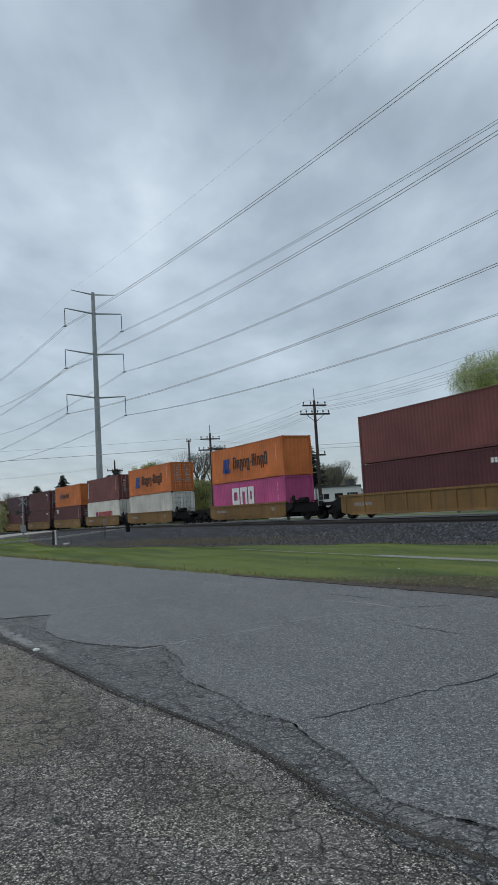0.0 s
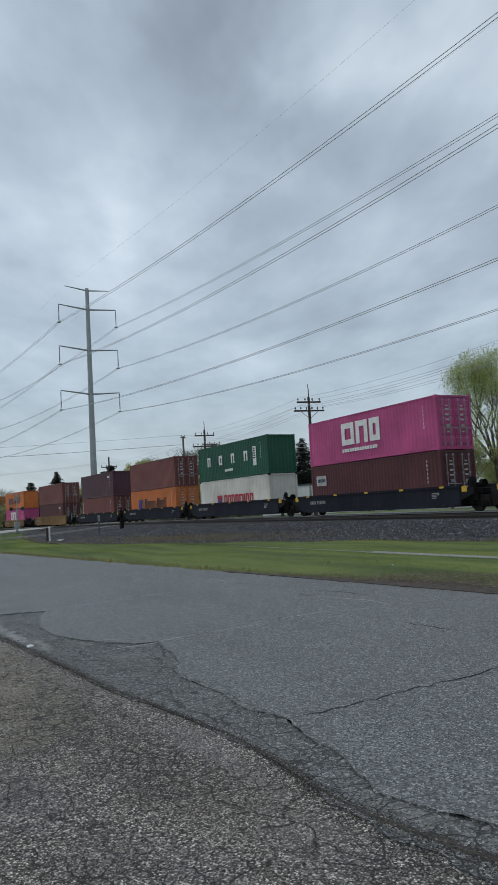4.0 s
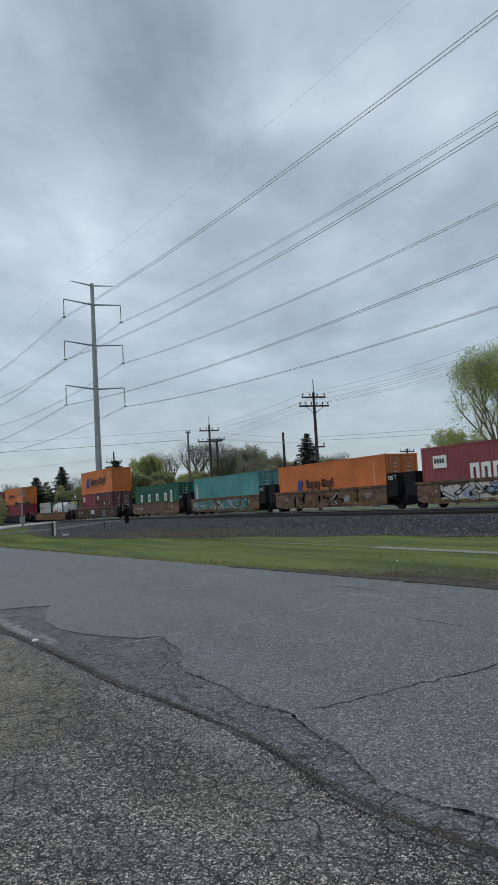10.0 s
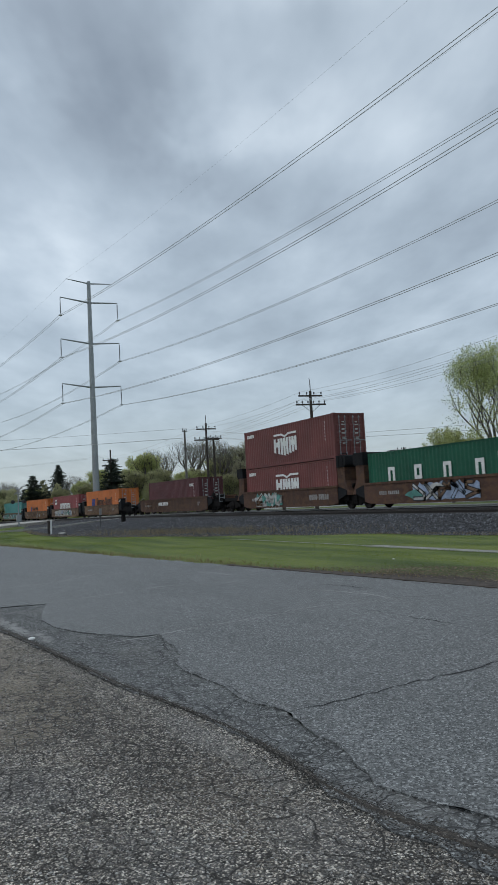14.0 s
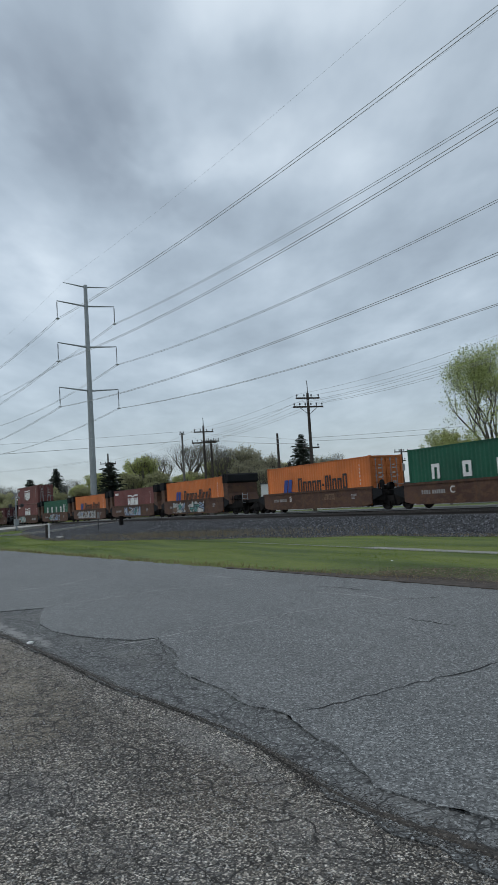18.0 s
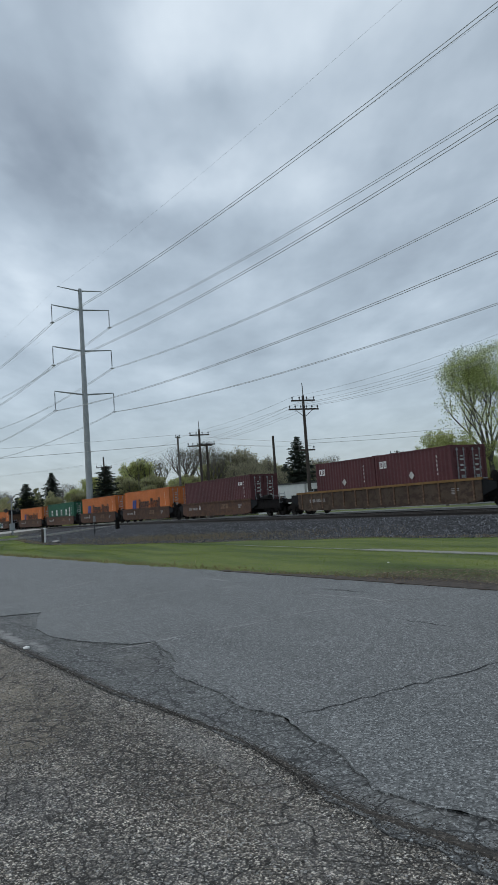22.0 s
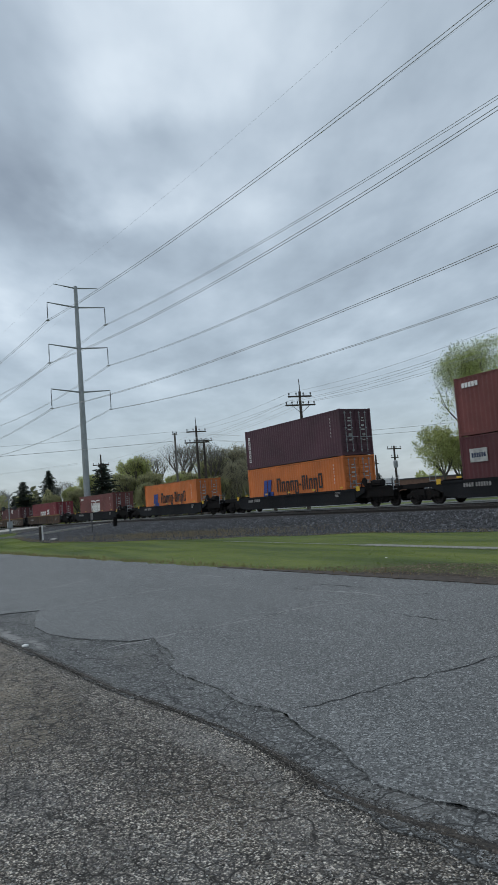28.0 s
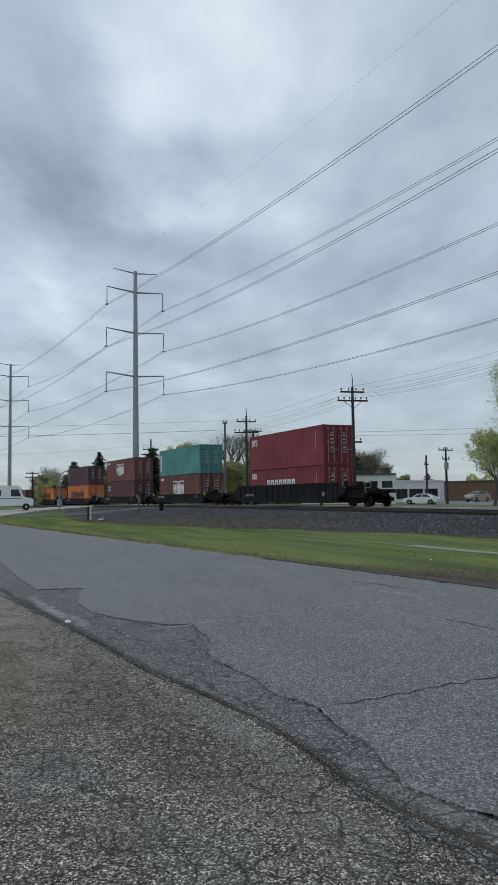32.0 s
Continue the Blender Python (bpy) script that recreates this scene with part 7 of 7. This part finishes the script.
def saloon(label, m, paint_mat, tall=0.0):
    c = thing("car", label, "car", "parked cars", m=m)
    h = 0.62 + tall
    body = [(-2.35, 0.35), (-2.38, 0.62), (-2.2, 0.86 + tall * 0.7), (-1.2, 0.95 + tall), (1.3, 0.98 + tall), (2.2, 0.95 + tall), (2.38, 0.7), (2.35, 0.32), (1.85, 0.25), (1.75, 0.55), (1.45, 0.68), (1.1, 0.55), (1.0, 0.22), (-1.0, 0.22), (-1.1, 0.55), (-1.42, 0.68), (-1.75, 0.55), (-1.85, 0.25)]
    part("body", Shape().prism(body, -0.88, 0.88), paint_mat, c)
    top = 1.42 + tall * 1.25
    part("cabin", Shape().prism([(-1.1, 0.94 + tall), (-0.35, top - 0.03), (0.2, top), (0.95 + tall, top - 0.04), (1.95, 0.96 + tall)], -0.8, 0.8).pinch(0.94 + tall, top, 0.24), paint_mat, c)
    for y in (-0.735, 0.735):
        part("side_window", Shape().prism([(-0.85, 0.99 + tall), (-0.28, top - 0.1), (0.25, top - 0.07), (0.25, 0.99 + tall)], y * 1.09 - 0.012, y * 1.09 + 0.012).pinch(0.94 + tall, top, 0.24), GLASSDARK, c)
        part("side_window", Shape().prism([(0.33, 0.99 + tall), (0.33, top - 0.07), (0.9 + tall, top - 0.11), (1.45, 0.99 + tall)], y * 1.09 - 0.012, y * 1.09 + 0.012).pinch(0.94 + tall, top, 0.24), GLASSDARK, c)
    part("windscreen", Shape().prism([(-1.03, 0.99 + tall), (-0.42, top - 0.08), (-0.45, top - 0.07), (-1.08, 0.985 + tall)], -0.7, 0.7).pinch(0.94 + tall, top, 0.2), GLASSDARK, c)
    part("rear_window", Shape().prism([(1.82, 1.0 + tall), (1.02 + tall, top - 0.06), (1.05 + tall, top - 0.05), (1.88, 1.0 + tall)], -0.68, 0.68).pinch(0.94 + tall, top, 0.2), GLASSDARK, c)
    for x in (-1.42, 1.42):
        for y in (-0.8, 0.8):
            wheel_at(c, x, y, 0.33 + tall * 0.2)
    for y in (-0.62, 0.62):
        part("headlight", Shape().box(-2.36, -2.24, y - 0.18, y + 0.18, 0.66, 0.78), GLASSDARK, c)
        part("taillight", Shape().box(2.3, 2.37, y - 0.18, y + 0.18, 0.74, 0.86), BULB, c)
    part("bumper", Shape().box(-2.42, -2.3, -0.8, 0.8, 0.3, 0.5), TRIM if tall else paint_mat, c)
    return c


saloon("white saloon car parked on the far street", at(38.4, 99, 0, 34), CARWHITE)
saloon("tan estate car parked by the brick building", at(42.5, 121, 0, 102), CARTAN, 0.24)


def van(m):
    v = thing("delivery_van", "white boxy delivery van on the crossing street", "van", m=m)
    part("body", Shape().prism([(-3.0, 0.5), (1.2, 0.5), (1.2, 1.35), (1.45, 1.4), (1.05, 2.45), (0.9, 2.55), (-2.9, 2.6), (-3.0, 2.5)], -1.0, 1.0), CARWHITE, v)
    part("bonnet", Shape().prism([(1.2, 0.45), (2.35, 0.45), (2.4, 1.05), (2.2, 1.22), (1.43, 1.38), (1.2, 1.35)], -0.92, 0.92), CARWHITE, v)
    for y in (-1.0, 1.0):
        part("cab_window", Shape().prism([(0.15, 1.45), (1.15, 1.45), (0.88, 2.15), (0.15, 2.15)], y - 0.015, y + 0.015), GLASSDARK, v)
        part("side_window", Shape().prism([(-1.6, 1.5), (-0.8, 1.5), (-0.8, 2.1), (-1.6, 2.1)], y - 0.015, y + 0.015), GLASSDARK, v)
        part("stripe", Shape().box(-2.98, 1.2, y - 0.008 if y < 0 else y - 0.004, y + 0.004 if y < 0 else y + 0.008, 1.2, 1.26), BLUE, v, "thin blue stripe")
    part("windscreen", Shape().prism([(1.44, 1.45), (1.1, 2.38), (1.12, 2.4), (1.47, 1.46)], -0.85, 0.85), GLASSDARK, v)
    for x in (-1.9, 1.65):
        for y in (-0.88, 0.88):
            wheel_at(v, x, y, 0.36, 0.22)
    part("bumper", Shape().box(2.38, 2.5, -0.95, 0.95, 0.4, 0.62), TRIM, v)
    for y in (-0.65, 0.65):
        part("headlight", Shape().turned([(0.02, 0), (0.12, 0.01), (0.13, 0.05)], 10, (2.36, y, 0.85), "x"), CHROME, v)
    part("mirror", Shape().tube((1.2, -1.0, 1.7), (1.35, -1.25, 1.75), 0.02, n=5).box(1.3, 1.36, -1.38, -1.18, 1.6, 1.95), TRIM, v)
    return v


van(pose(-78.2, 9.05, 0.3, 0, 0, 84))

# ---- level crossing and lineside ----
sig = thing("crossing_signal", "railway crossing signal with white crossbuck and lamp pair", "crossing signal", m=pose(-81.7, 14.8, 0.1))
part("mast", Shape().tube((0, 0, 0), (0, 0, 4.3), 0.07, n=8).tube((0, 0, 0), (0, 0, 0.4), 0.16, 0.1, 8), GALV, sig)
for tilt in (45, -45):
    part("crossbuck_blade", Shape().box(-0.02, 0.02, -0.6, 0.6, -0.075, 0.075), FADED_INK, sig, "dirty white crossbuck blade", m=pose(0.09 + 0.03 * (tilt > 0), 0, 3.85, tilt, 0, 0))
part("lamp_bar", Shape().box(0.0, 0.06, -0.75, 0.75, 2.62, 2.7), TRIM, sig)
for y in (-0.6, 0.6):
    part("lamp_hood", Shape().turned([(0.02, 0.04), (0.22, 0.05), (0.22, 0.08), (0.15, 0.1), (0.15, 0.3), (0.13, 0.3), (0.12, 0.12), (0.02, 0.12)], 12, (0.05, y, 2.66), "x"), TRIM, sig, "black round lamp board")
part("gate_box", Shape().box(-0.2, 0.25, -0.25, 0.25, 0.5, 1.25), GALV, sig)
cab = thing("relay_post", "short white and dark marker post at the ballast foot", "marker post", m=pose(-48.2, 10.68, 0))
part("white_face", Shape().box(-0.06, 0.06, 0.02, 0.13, -0.1, 1.0), WHITE, cab)
part("dark_face", Shape().box(-0.08, 0.04, -0.13, 0.018, -0.1, 0.93), WOODPOLE, cab)
st = thing("lineside_marker", "short white lineside marker on a dark post", "marker post", m=pose(-52.0, 15.2, 0.15))
part("post", Shape().box(-0.04, 0.04, -0.04, 0.04, 0, 0.9), TRIM, st)
part("plate", Shape().box(0.04, 0.06, -0.09, 0.09, 0.95, 1.4), FADED_INK, st)
bl = thing("lineside_box", "dark weathered post stub beside the track", "post stub", m=pose(-58.0, 18.9, 0.1))
part("stub", Shape().box(-0.14, 0.14, -0.14, 0.14, -0.1, 0.95).box(-0.18, 0.18, -0.18, 0.18, 0.95, 1.0), DARKSTEEL, bl)


def lump(name, x, y, z, sx, sy, sz, mat, label, seed):
    r = random.Random(seed)
    bm = bmesh.new()
    bmesh.ops.create_icosphere(bm, subdivisions=2, radius=1)
    for v2 in bm.verts:
        k = 1 + r.uniform(-0.16, 0.16)
        v2.co = Vector((v2.co.x * sx * k, v2.co.y * sy * k, v2.co.z * sz * k))
    me = bpy.data.meshes.new(name)
    bm.to_mesh(me)
    bm.free()
    me.materials.append(mat)
    ob = tagged(new(name, me), label, name.replace("_", " "))
    ob.matrix_basis = pose(x, y, z)
    return ob


lump("stone_slab", -45.8, 10.9, 0.1, 0.5, 0.26, 0.1, PATHSLAB, "pale flat stone lying by the marker post", 1)
lump("litter", -9.3, 1.80, -0.005, 0.035, 0.045, 0.02, WHITE, "scrap of white litter at the road edge", 2)
lump("litter", -12.75, 10.3, 0.07, 0.03, 0.03, 0.025, WHITE, "scrap of white litter in the grass", 3)
lump("litter", -8.4, 9.3, -0.01, 0.05, 0.04, 0.02, WHITE, "scrap of pale litter on bare soil", 4)
lump("dropped_tie", -47.5, 17.4, 0.17, 0.9, 0.15, 0.09, TIE, "old dark tie lying on the ballast slope", 5)
tw = Shape()
for i in range(6):
    tw.tube((0.055 * i, 0.006 * math.sin(i * 1.7), 0.006), (0.055 * (i + 1), 0.006 * math.sin((i + 1) * 1.7), 0.006), 0.006 - 0.0006 * i, n=5)
tw.tube((0.15, 0, 0.006), (0.2, 0.03, 0.01), 0.003, n=4)
twig = tagged(new("twig", tw.mesh("twig", BARK)), "thin brown twig lying on the gravel apron", "twig")
twig.matrix_basis = pose(-3.75, 1.85, -0.026, 0, 0, 75)


# ---- what moves ----
def motions():
    times = [i * 2.0 for i in range(17)]
    for ob, x0, z in MOVERS:
        rows = []
        for t in times:
            x = x0 + travel(t)
            rows.append((t, pose(x, line_y(x), z + line_z(x), 0, 0, math.degrees(line_turn(x)))))
        walk(ob, rows)
    walk(cloud_layer, [(t, pose(-15.7 * (t - 16), -2.6 * (t - 16), 0)) for t in (0.0, 16.0, 32.0)])


motions()
